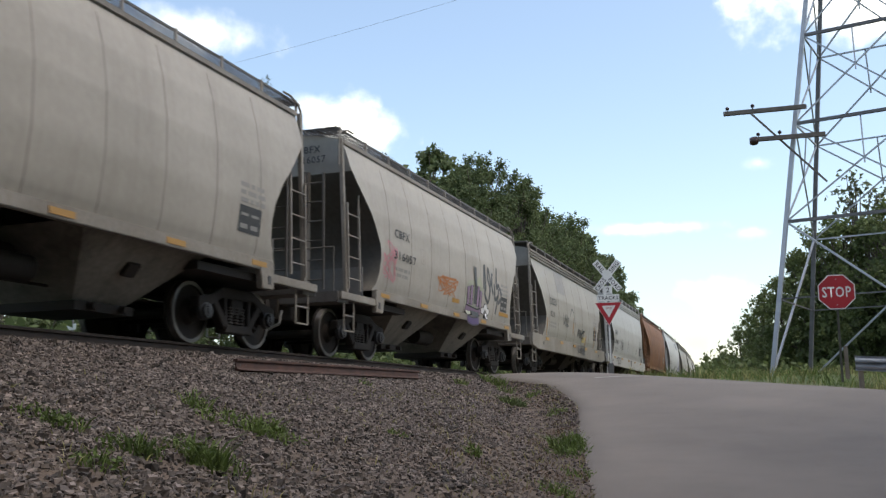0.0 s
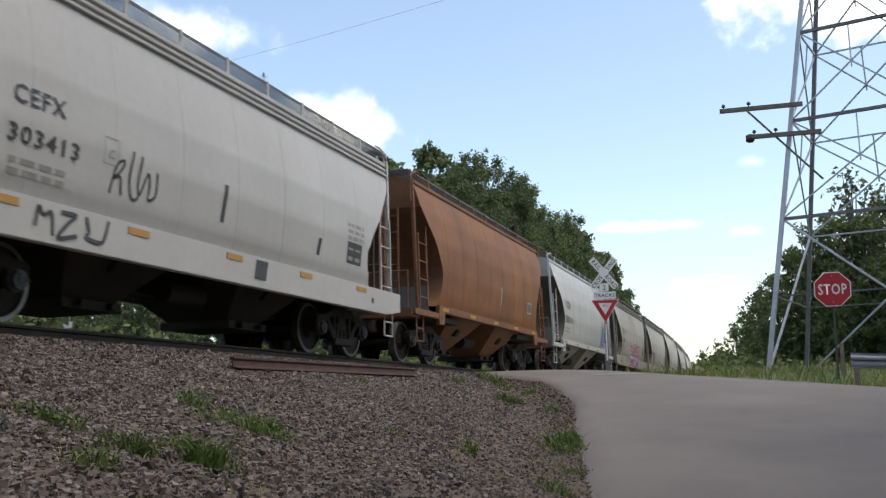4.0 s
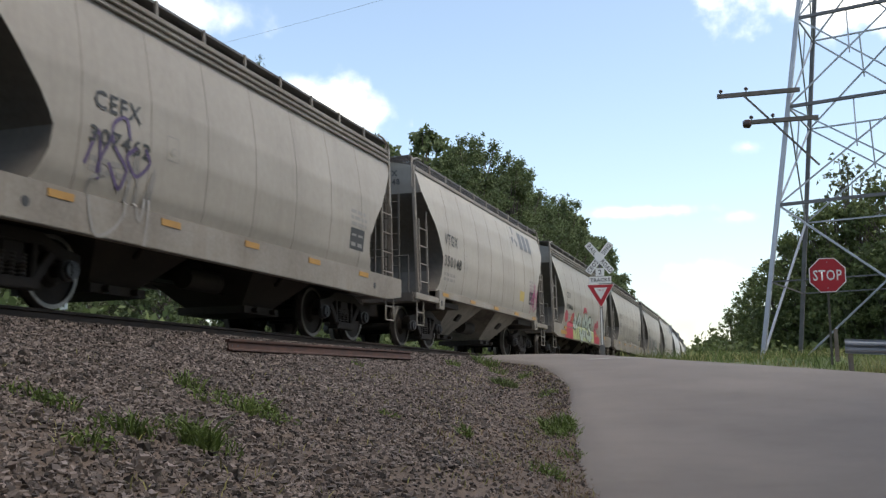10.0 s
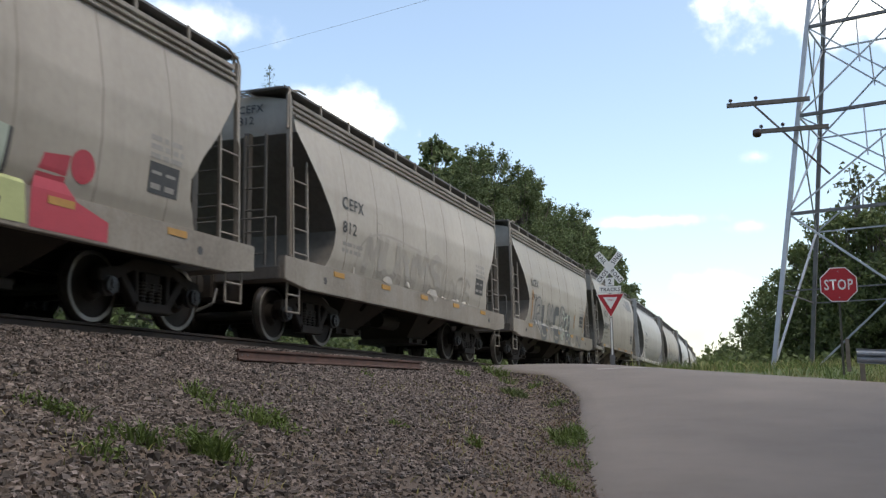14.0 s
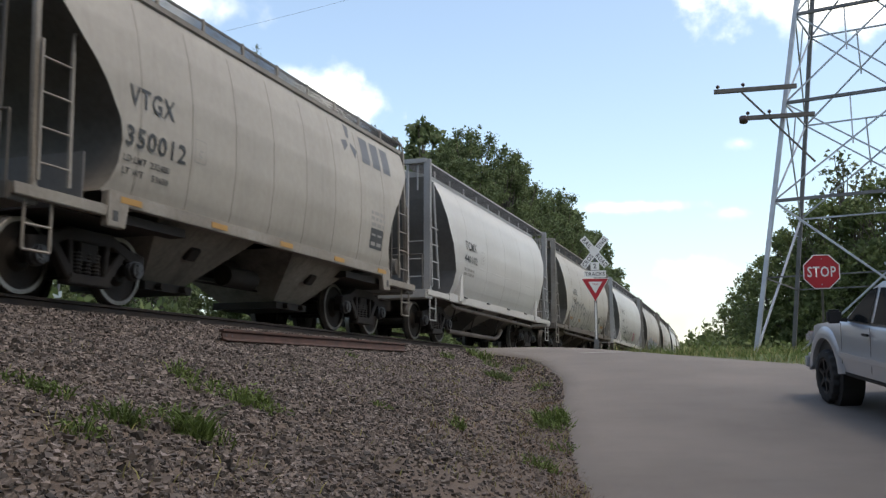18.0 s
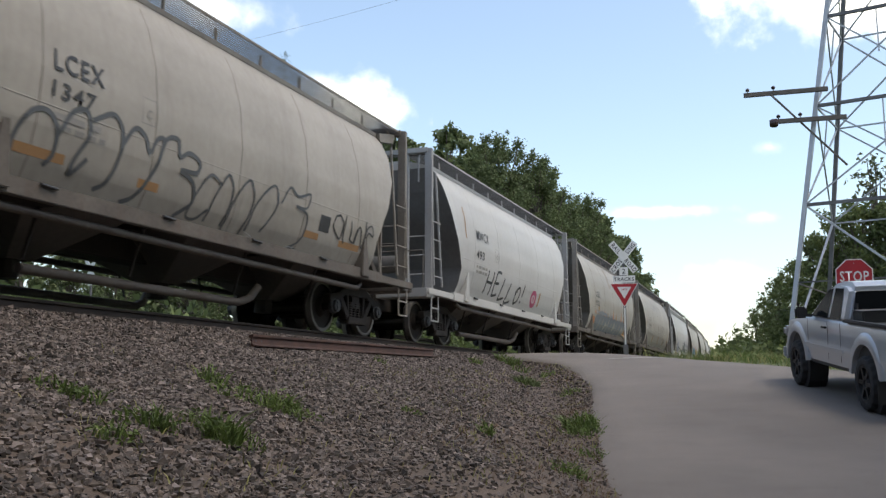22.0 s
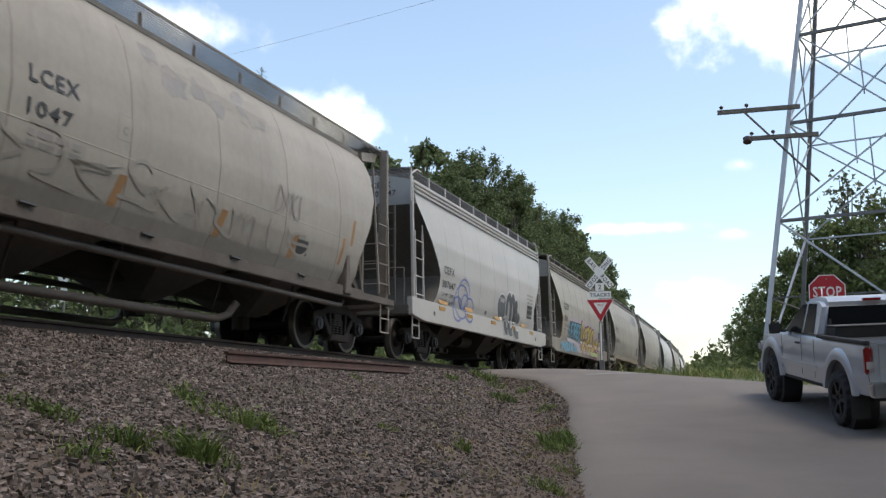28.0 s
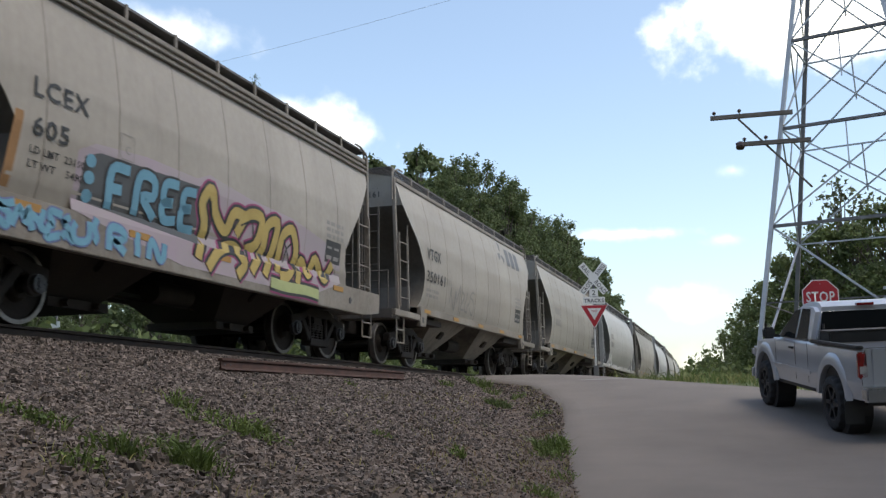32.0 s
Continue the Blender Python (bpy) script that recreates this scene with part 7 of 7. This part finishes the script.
    for n in range(10):
        a = 3.3 + n * 0.62
        w = 0.10 + 0.07 * (n % 3)
        blob(c, k, "spray_fill", pts((a, 1.22 + 0.1 * (n % 2)), (a + w, 1.2 + 0.05 * (n % 3)), (a + w + 0.42, 1.72 - 0.12 * (n % 3)), (a + 0.34, 1.6 + 0.1 * (n % 2))), [GHOST, SMUDGE, PAINT][n % 3], 0.0066, "pale gap between spray letters")
    blob(c, k, "spray_fill", pts((2.05, 1.38), (2.1, 1.68), (2.6, 1.66), (2.72, 1.45), (2.5, 1.3)), ORANGE, 0.0045, "orange spray patch")
    for n in range(12):
        a, h = 2.5 + n * 0.62, 0.14 + 0.1 * ((n * 7) % 4)
        blob(c, k, "spray_fill", pts((a, 1.8), (a + 0.12, 1.8 + h), (a + 0.17, 1.86 + h * 0.6), (a + 0.3, 1.78)), [ORANGE, STREAKM, GHOST][n % 3], 0.004 + 0.0002 * n, "rusty spray flame")
    blob(c, k, "spray_fill", pts((8.9, 1.1), (9.3, 1.5), (9.75, 1.55), (9.6, 1.12)), STREAKM, 0.0058, "rust-brown spray patch")
    rect(c, k, "rust_run", y0 + 5.6, 3.0, 0.5, 0.8, SOOT, 0.004, "dark spill below the roof edge", -0.1)
    c, k = T(18)
    piece(c, k, "OZESUNMUS", F(18) + 1.9, 1.45, 7.6, 0.45, GHOST, None, 0.05, label="ghostly grey scrawl")
    for y in (4.25, 6.55, 8.75):
        run(c, k, F(18) + y, 1.38, 0.4, 0.16, 0.12)
    for y, z in ((1.6, 2.1), (10.6, 1.5), (11.0, 1.9)):
        run(c, k, F(18) + y, z, 0.5, 0.1, 0.1)
    rect(c, k, "panel", F(18) + 9.0, 1.48, 0.4, 0.24, BLACK, 0.006, "black stencil panel")
    piece(c, k, "OMO", F(18) + 8.1, 2.0, 0.9, 0.4, SMUDGE, None, 0.04, label="grey scrawl")
    r = random.Random(6)
    for n in range(16):
        cy, cz, rr = F(18) + 5.0 + n * 0.19 + r.uniform(-0.1, 0.1), 3.35 + r.uniform(-0.12, 0.3), r.uniform(0.08, 0.24)
        blob(c, k, "soot_run", [(cy + rr * r.uniform(0.6, 1.3) * math.cos(a * 0.6) * 1.4, cz + rr * r.uniform(0.6, 1.3) * math.sin(a * 0.6)) for a in range(10)], GHOST if n % 3 else SMUDGE, 0.003 + 0.0004 * n, "dark spill below the roof edge")
    c, k = T(19)
    y0 = F(19)
    pts = lambda *q: [(y0 + a, b) for a, b in q]
    for n, (cy, cz, rr) in enumerate(((3.05, 1.5, 0.42), (3.2, 1.72, 0.36), (2.75, 1.3, 0.3), (3.7, 1.35, 0.3), (3.3, 1.5, 0.2))):
        stroke(c, k, "spray_line", [(y0 + cy + rr * 1.25 * math.cos(a * 0.35), cz + rr * math.sin(a * 0.35)) for a in range(17)], 0.05, BLUE, 0.006 + 0.001 * n, "pale blue spray loop")
    fat(c, k, [pts((7.15, 1.5), (7.2, 1.95), (7.4, 2.08), (7.55, 1.85), (7.6, 1.4)), pts((7.6, 1.3), (7.65, 1.95), (7.8, 2.1), (7.95, 1.7), (8.05, 1.35)), pts((7.9, 1.3), (8.05, 1.8), (8.2, 1.95), (8.25, 1.4)),
               pts((7.0, 1.4), (7.05, 1.12), (7.25, 1.04)), pts((7.35, 1.3), (7.55, 1.05), (7.8, 1.08)), pts((8.0, 1.2), (8.2, 1.02), (8.5, 1.02))], 0.24, DUSK, WHITE_S, None, "black spray letters", 0.03)
    disc(c, k, y0 + 6.67, 1.7, 0.47, 0.40, WHITE_S, 0.0065, "thin white edge")
    disc(c, k, y0 + 6.67, 1.7, 0.44, 0.37, DUSK, 0.0085, "black spray disc")
    disc(c, k, y0 + 8.5, 1.52, 0.17, 0.16, DUSK, 0.0185, "black spray disc")
    words(c, k, "TAXER", y0 + 6.42, 1.84, 0.12, WHITE_S, 1.0, 1.0, 0.5)
    blob(c, k, "spray_fill", pts((7.9, 1.62), (8.12, 1.62), (8.03, 1.86)), BLACK, 0.0195, "black triangle")
    disc(c, k, y0 + 7.98, 1.52, 0.1, 0.1, BLACK, 0.0195, "black spray dot")
    disc(c, k, y0 + 5.2, 1.42, 0.09, 0.06, DUSK, 0.006, "black paint spot")
    for n in range(4):
        rect(c, k, "rust_run", y0 + (3.4, 6.0, 8.9, 1.4)[n], 1.31, 0.62, 0.1, REFLECT, 0.006, "yellow reflector strip")
    c, k = T(20)
    y0 = F(20)
    pts = lambda *q: [(y0 + a, b) for a, b in q]
    blob(c, k, "spray_fill", pts((2.36, 1.3), (2.38, 2.0), (2.66, 2.14), (3.64, 2.22), (4.8, 2.2), (5.1, 2.32), (6.2, 2.2), (7.6, 2.15), (9.5, 1.86), (9.6, 1.3), (8.4, 0.95), (4.6, 0.95)), HAZE, 0.0035, "violet spray haze")
    blob(c, k, "spray_fill", pts((2.45, 1.32), (2.5, 1.95), (2.75, 2.05), (4.9, 2.1), (4.95, 1.3)), DUSK, 0.0045, "black spray shadow")
    fat(c, k, [pts((2.98, 1.42), (3.0, 1.92), (3.32, 1.96)), pts((3.02, 1.68), (3.2, 1.69)), pts((3.48, 1.44), (3.54, 1.95), (3.82, 1.95), (3.84, 1.74), (3.62, 1.7), (3.9, 1.46)),
               pts((4.36, 2.0), (4.08, 1.96), (4.06, 1.74), (4.26, 1.74), (4.04, 1.68), (4.1, 1.5), (4.36, 1.52)), pts((4.78, 1.98), (4.52, 1.94), (4.5, 1.74), (4.68, 1.74), (4.48, 1.68), (4.5, 1.46), (4.78, 1.46))], 0.13, CYAN, BLACK, None, "sky-blue spray letters", 0.035)
    for z in (1.5, 1.72, 1.92):
        disc(c, k, y0 + 2.6, z, 0.09, 0.08, CYAN, 0.012, "sky-blue spray dot")
    fat(c, k, [pts((4.95, 1.1), (5.05, 1.6), (4.95, 1.9), (5.15, 2.12), (5.3, 1.8), (5.6, 1.6), (5.8, 1.9), (6.1, 1.9)), pts((5.2, 1.0), (5.5, 1.3), (5.9, 1.4), (6.2, 1.2), (6.0, 1.0)), pts((5.9, 1.6), (6.2, 1.95), (6.6, 1.95), (6.5, 1.55), (6.2, 1.4)),
               pts((6.4, 1.1), (6.7, 1.5), (6.8, 1.9), (7.1, 1.98), (7.0, 1.5), (6.8, 1.1)), pts((7.2, 1.2), (7.3, 1.8), (7.6, 1.95), (7.8, 1.6), (7.6, 1.2), (7.3, 1.15)), pts((7.9, 1.1), (8.0, 1.5), (8.3, 1.3), (8.5, 1.6), (8.9, 1.3), (9.2, 1.6)),
               pts((7.0, 1.02), (7.5, 1.0), (8.2, 1.02), (8.7, 1.0))], 0.17, [YELLOW, YELLOW, YELLOW, YELLOW, YELLOW, YELLOW, LIME], BLACK, PINK_D, "ochre yellow spray letters", 0.045, 0.03)
    for q in (((5.1, 1.2), (5.2, 1.7), (5.15, 1.95)), ((6.0, 1.75), (6.3, 1.85), (6.4, 1.6)), ((6.75, 1.3), (6.95, 1.7), (7.0, 1.88)), ((7.4, 1.3), (7.45, 1.6), (7.65, 1.75)), ((7.35, 1.75), (7.65, 1.35))):
        stroke(c, k, "spray_line", wavy(pts(*q), 5), 0.03, BLACK, 0.02, "thin black spray line")
    piece(c, k, "SMNESUI", y0 + 1.25, 0.95, 1.65, 0.24, CYAN, BLUE, 0.085, 0.02, 0.05, 0.0, "pale blue letters on the sill")
    piece(c, k, "RIN", y0 + 3.0, 0.93, 1.2, 0.28, CYAN, BLUE, 0.1, 0.02, 0.05, 0.0, "pale blue letters on the sill")
    run(c, k, y0 + 1.28, 1.35, 0.85, 0.13, 0.08)
    c, k = T(21)
    piece(c, k, "NMZUS", F(21) + 3.1, 1.45, 2.0, 0.5, SMUDGE, None, 0.05, label="grey scrawl")


# ---- pickup truck: local y forwards, x to its right, z up from the road ----
def pickup():
    t = thing("pickup_truck", pose(0, 0, 0), "silver extended-cab pickup truck with a black-lined bed, waiting at the crossing", "pickup truck")
    W = 0.88

    # lower body: a lofted shell with both wheel openings, a side ridge and a rounded nose
    def under(y):
        for yc in (-1.62, 1.62):
            if abs(y - yc) < 0.53:
                return 0.42 + math.sqrt(0.53 ** 2 - (y - yc) ** 2)
        return 0.53

    def over(y):
        return lerp_list([(-2.64, 1.22), (-0.8, 1.225), (0.95, 1.235), (1.4, 1.20), (2.0, 1.13), (2.3, 1.07), (2.46, 0.98), (2.56, 0.86)], y)

    def flank(z, y):
        w = lerp_list([(0.5, 0.845), (0.68, 0.872), (0.74, 0.888), (0.79, 0.888), (0.83, 0.876), (1.0, 0.872), (1.12, 0.858), (1.2, 0.835), (1.24, 0.80)], z)
        return w * lerp_list([(-2.64, 0.955), (-2.5, 0.985), (-2.3, 1.0), (1.9, 1.0), (2.2, 0.965), (2.42, 0.88), (2.56, 0.76)], y)
    ys = sorted(set(np.round(np.concatenate([np.linspace(-2.64, 2.56, 60), np.linspace(-2.15, -1.09, 25), np.linspace(1.09, 2.15, 25)]), 4)))
    mb = MB()
    for s in (1, -1):
        mb.grid([[(s * flank(under(y) + (over(y) - under(y)) * q, y), y, under(y) + (over(y) - under(y)) * q) for q in (0, 0.12, 0.25, 0.32, 0.38, 0.44, 0.55, 0.68, 0.8, 0.9, 0.96, 1.0)] for y in ys])
    mb.grid([[(flank(over(y), y) * q, y, over(y) + 0.035 * (1 - q * q) * (y > 0.9)) for q in (-1, -0.8, -0.5, 0, 0.5, 0.8, 1)] for y in ys])
    for y in (ys[0], ys[-1]):
        mb.poly([(flank(z, y), y, z) for z in (0.53, 0.7, 0.85, over(y))] + [(-flank(z, y), y, z) for z in (over(y), 0.85, 0.7, 0.53)])
    part("body", mb, SILVER, t, "silver painted body", smooth=True)
    part("hood_scoop_line", MB().grid([[(x, y, over(y) + 0.045) for x in (-0.5, 0.5)] for y in (1.1, 1.6, 2.1)]), SILVER, t, smooth=True)
    # cab with narrowing roof
    base = [(-0.80, 1.2), (1.08, 1.2), (0.34, 1.70), (0.1, 1.79), (-0.2, 1.825), (-0.55, 1.81), (-0.74, 1.72)]
    mb = MB()
    i = len(mb.v)
    def cab_x(z):
        return 0.86 - 0.17 * (z - 1.2) / 0.61
    for s in (-1, 1):
        mb.v += [(s * cab_x(z), y, z) for y, z in base]
    n = len(base)
    mb.f.append(tuple(range(n)))
    mb.f.append(tuple(reversed(range(n, 2 * n))))
    for k in range(n):
        mb.f.append((k, n + k, n + (k + 1) % n, (k + 1) % n))
    part("cab", mb, SILVER, t, "silver cab and roof", bevel=0.07, smooth=True)

    def pane(name, pts, label):
        for s in (-1, 1):
            P = [(s * (cab_x(z) + 0.006), y, z) for y, z in pts]
            part(name, MB().poly(P), GLASS, t, label)
    pane("door_window", [(0.82, 1.26), (0.27, 1.67), (0.02, 1.72), (0.0, 1.25)], "dark tinted door window")
    pane("quarter_window", [(-0.08, 1.25), (-0.06, 1.72), (-0.44, 1.72), (-0.58, 1.27)], "dark tinted rear side window")
    part("windscreen", MB().poly([(-0.78, 1.03, 1.25), (0.78, 1.03, 1.25), (0.66, 0.40, 1.69), (-0.66, 0.40, 1.69)]), GLASS, t, "windscreen")
    part("rear_window", MB().poly([(-0.74, -0.815, 1.27), (0.74, -0.815, 1.27), (0.66, -0.768, 1.68), (-0.66, -0.768, 1.68)]), GLASS, t, "dark rear window")
    part("tool_box", MB().box((0, -1.05, 1.30), (1.5, 0.42, 0.19)), TRIM, t, "black box across the bed", bevel=0.02)
    part("box_lid", MB().box((0, -1.05, 1.40), (1.52, 0.43, 0.014)), GALV_D, t, "grey lid edge", bevel=0.008)
    part("third_brake_lamp", MB().box((0, -0.72, 1.77), (0.26, 0.06, 0.04)), LAMPR, t, "small red brake lamp")
    # bed: dark inside between the side walls
    part("bed_liner", MB().box((0, -1.7, 1.223), (1.5, 1.74, 0.01)), TRIM, t, "black bed opening")
    for s in (-1, 1):
        part("bed_rail", MB().box((s * 0.84, -1.7, 1.24), (0.1, 1.84, 0.05)), TRIM, t, "black bed rail cap", bevel=0.012)
        part("sport_bar", MB().tube([(s * 0.7, -0.86, 1.24), (s * 0.68, -0.84, 1.5)], 0.02), TRIM, t)
        # flares round the wheel openings
        for y in (-1.62, 1.62):
            rows = []
            for a in np.linspace(0.12, math.pi - 0.12, 15):
                c, d = math.cos(a), math.sin(a)
                rows.append([(s * x, y + r * c, 0.42 + r * d) for x, r in ((W - 0.02, 0.70), (W + 0.012, 0.66), (W + 0.026, 0.58), (W + 0.022, 0.53), (W - 0.06, 0.52))])
            part("wheel_flare", MB().grid(rows), SILVER, t, "silver wheel-arch flare", True)
            part("wheel_well", MB().lathe([(s * (W - 0.36), 0.05), (s * (W - 0.36), 0.52), (s * (W - 0.05), 0.52)], "x", 20, (0, y, 0.42)), TRIM, t)
        for y in (0.98, -0.03, -0.62):
            part("door_gap", MB().box((s * (W - 0.003), y, 0.9), (0.004, 0.007, 0.6)), TRIM, t)
        part("door_handle", MB().box((s * (W + 0.02), 0.08, 1.1), (0.035, 0.2, 0.035)), TRIM, t, "black door handle", bevel=0.01)
        part("side_moulding", MB().box((s * (W + 0.008), 0.2, 0.765), (0.014, 1.9, 0.07)), SILVER, t, bevel=0.005)
        mir = part("door_mirror", MB().box((s * 1.02, 0.82, 1.31), (0.2, 0.1, 0.19)), TRIM, t, "black door mirror", bevel=0.03)
        part("mirror_arm", MB().bar((s * 0.84, 0.84, 1.25), (s * 0.98, 0.83, 1.27), 0.05, 0.05), TRIM, mir)
        lamp = part("tail_lamp", MB().box((s * 0.815, -2.6, 1.0), (0.13, 0.08, 0.36)), LAMPR, t, "red tail lamp", bevel=0.02)
        part("reverse_lamp", MB().box((s * 0.815, -2.642, 0.94), (0.10, 0.012, 0.1)), LAMPW, lamp, "clear reversing lamp")
        part("head_lamp", MB().box((s * 0.68, 2.5, 0.9), (0.34, 0.16, 0.18)), LAMPW, t, bevel=0.04)
        part("mud_flap", MB().box((s * 0.8, -2.18, 0.34), (0.26, 0.012, 0.34)), TRIM, t)
        part("sill_step", MB().box((s * 0.8, 0.0, 0.50), (0.1, 2.0, 0.05)), TRIM, t, bevel=0.015)
    part("tailgate", MB().box((0, -2.63, 0.95), (1.42, 0.05, 0.52)), SILVER, t, "silver tailgate", bevel=0.015)
    part("tailgate_handle", MB().box((0, -2.66, 1.06), (0.24, 0.02, 0.08)), TRIM, t)
    part("rear_bumper", MB().box((0, -2.70, 0.62), (1.72, 0.18, 0.2)), CHROME, t, "bright steel rear bumper", bevel=0.03)
    part("plate_bar", MB().box((0, -2.795, 0.63), (0.3, 0.01, 0.14)), SIGN_W, t, "plain plate")
    part("front_bumper", MB().box((0, 2.55, 0.52), (1.72, 0.16, 0.26)), SILVER, t, bevel=0.05)
    part("grille", MB().box((0, 2.57, 0.83), (0.9, 0.05, 0.2)), TRIM, t, bevel=0.02)
    part("underbody", MB().box((0, 0, 0.52), (1.3, 4.6, 0.2)), TRIM, t)
    part("rear_axle", MB().cyl((-0.75, -1.62, 0.39), (0.75, -1.62, 0.39), 0.06, 10).lathe([(-0.15, 0.08), (0, 0.16), (0.15, 0.08)], "x", 12, (0, -1.62, 0.39)), TRIM, t)
    wheels = []
    for y in (1.62, -1.62):
        for s in (-1, 1):
            ty = MB()
            rows = []
            for a, rr, lug in ((-0.10, 0.245, 0), (-0.128, 0.27, 0), (-0.132, 0.33, 0), (-0.122, 0.372, 1), (-0.075, 0.396, 1), (-0.004, 0.396, 1), (0.004, 0.396, -1), (0.075, 0.396, -1), (0.122, 0.372, -1), (0.132, 0.33, 0), (0.128, 0.27, 0), (0.10, 0.245, 0), (-0.10, 0.245, 0)):
                row = []
                for k in range(73):
                    q = 2 * math.pi * (k % 72) / 72
                    cut = 0.02 if lug and ((k % 72) // 2 + (lug > 0)) % 2 else 0.0
                    row.append((a, (rr - cut) * math.cos(q), (rr - cut) * math.sin(q)))
                rows.append(row)
            ty.grid(rows)
            w = part("wheel", ty, RUBBER, t, "black all-terrain tyre", True)
            w.location = (s * 0.79, y, 0.395)
            rim = MB().lathe([(s * 0.09, 0.05), (s * 0.11, 0.06), (s * 0.11, 0.1), (s * 0.07, 0.12), (s * 0.05, 0.215), (s * 0.12, 0.235), (s * 0.125, 0.255), (s * -0.1, 0.255)], "x", 24)
            for k in range(6):
                a = 2 * math.pi * k / 6
                rim.bar((s * 0.1, 0.07 * math.cos(a), 0.07 * math.sin(a)), (s * 0.1, 0.23 * math.cos(a), 0.23 * math.sin(a)), 0.05, 0.03, (1, 0, 0))
            part("rim", rim, RIMM, w, "dark alloy rim", True)
            wheels.append((w, s * 0.79, y))
    return t, wheels


# ---- what moves ----
PICKUP_T = [0, 8, 12, 14, 15, 16, 16.5, 17, 17.5, 18, 18.5, 19, 19.5, 20, 20.5, 21, 21.5, 32]
PICKUP_D = [125, 59, 27, 14.2, 10.4, 7.3, 6.1, 4.98, 3.94, 3.01, 2.26, 1.67, 1.14, 0.72, 0.41, 0.15, 0.0, 0.0]
HEAD = 16.6


def pickup_pose(d):
    """d metres before its halt: the left front wheel comes to stand at (-0.13, 18.25)."""
    h = Vector((-math.sin(radians(HEAD)), math.cos(radians(HEAD))))
    r = Vector((h.y, -h.x))
    c = Vector((-0.13, 18.25)) - h * (1.62 + d) + r * 0.79
    z = lambda p: float(road_z(np.array([p.x]), np.array([p.y]))[0]) + 0.012
    zf, zr = z(c + h * 1.62), z(c - h * 1.62)
    zl, zq = z(c - r * 0.79), z(c + r * 0.79)
    return pose(c.x, c.y, (zf + zr) / 2, math.degrees(math.atan2(zf - zr, 3.24)), math.degrees(math.atan2(zl - zq, 1.58)), HEAD)


def motions():
    times = [k * 1.0 for k in range(33)]
    for car, kind, gap, nxt in TRAIN:
        mid, half = (gap + nxt) / 2, (nxt - gap) / 2 - 2.24
        rows = []
        for t in times:
            s = mid - travelled(t)
            a, b = track(s - half), track(s + half)
            rows.append((t, pose((a[0] + b[0]) / 2, (a[1] + b[1]) / 2, RAIL_Z, 0, 0, math.degrees(math.atan2(-(b[0] - a[0]), b[1] - a[1])))))
        walk(car, rows)
        # the wheels roll while the car is near
        near = [t / 15 for t in range(0, 481) if -16 < mid - travelled(t / 15) < 42]
        if not near:
            continue
        ts = sorted(set([0.0] + near + [32.0]))
        turn = {t: math.degrees((travelled(min(max(t, near[0]), near[-1])) - travelled(near[0])) / 0.457) for t in ts}
        for w in [o for o in car.children if o.name.startswith("wheelset")]:
            y = w.location.y
            walk(w, [(t, pose(0, y, 0.457, turn[t], 0, 0)) for t in ts])
    ob, wheels = PICKUP
    ts = sorted(set([k * 0.5 for k in range(65)]))
    dist = lambda t: float(np.interp(t, PICKUP_T, PICKUP_D))
    walk(ob, [(t, pickup_pose(dist(t))) for t in ts])
    fine = [k / 30 * 2 for k in range(150, 331)]
    for w, x, y in wheels:
        walk(w, [(t, pose(x, y, 0.395, -math.degrees((dist(fine[0]) - dist(max(t, fine[0]))) / 0.395), 0, 0)) for t in [0.0] + fine + [32.0]])
    # the clouds drift slowly to the left
    for ob, d, k in CLOUDS:
        q = d.to_track_quat("-Z", "Y").to_matrix().to_4x4()
        side = Vector((-93, -34, -38)) if k in (0, 8) else Vector((-17, -6, -4))
        walk(ob, [(t, Matrix.Translation(d + side * (t / 32)) @ q) for t in (0.0, 16.0, 32.0)])


ground()
road()
railway()
stop_sign()
crossbuck(pose(-5.62, 31.6, 2.42, 0, 0, 8), "white railroad crossing sign above a red yield sign")
crossbuck(pose(-25.65, 29.6, 2.62, 0, 0, -20), "back of a white crossing sign beyond the track", True)
tower()
guard_rail()
wires()
clouds()
woods()
undergrowth()
grasses()
stones()
train()
livery()
PICKUP = pickup()
motions()
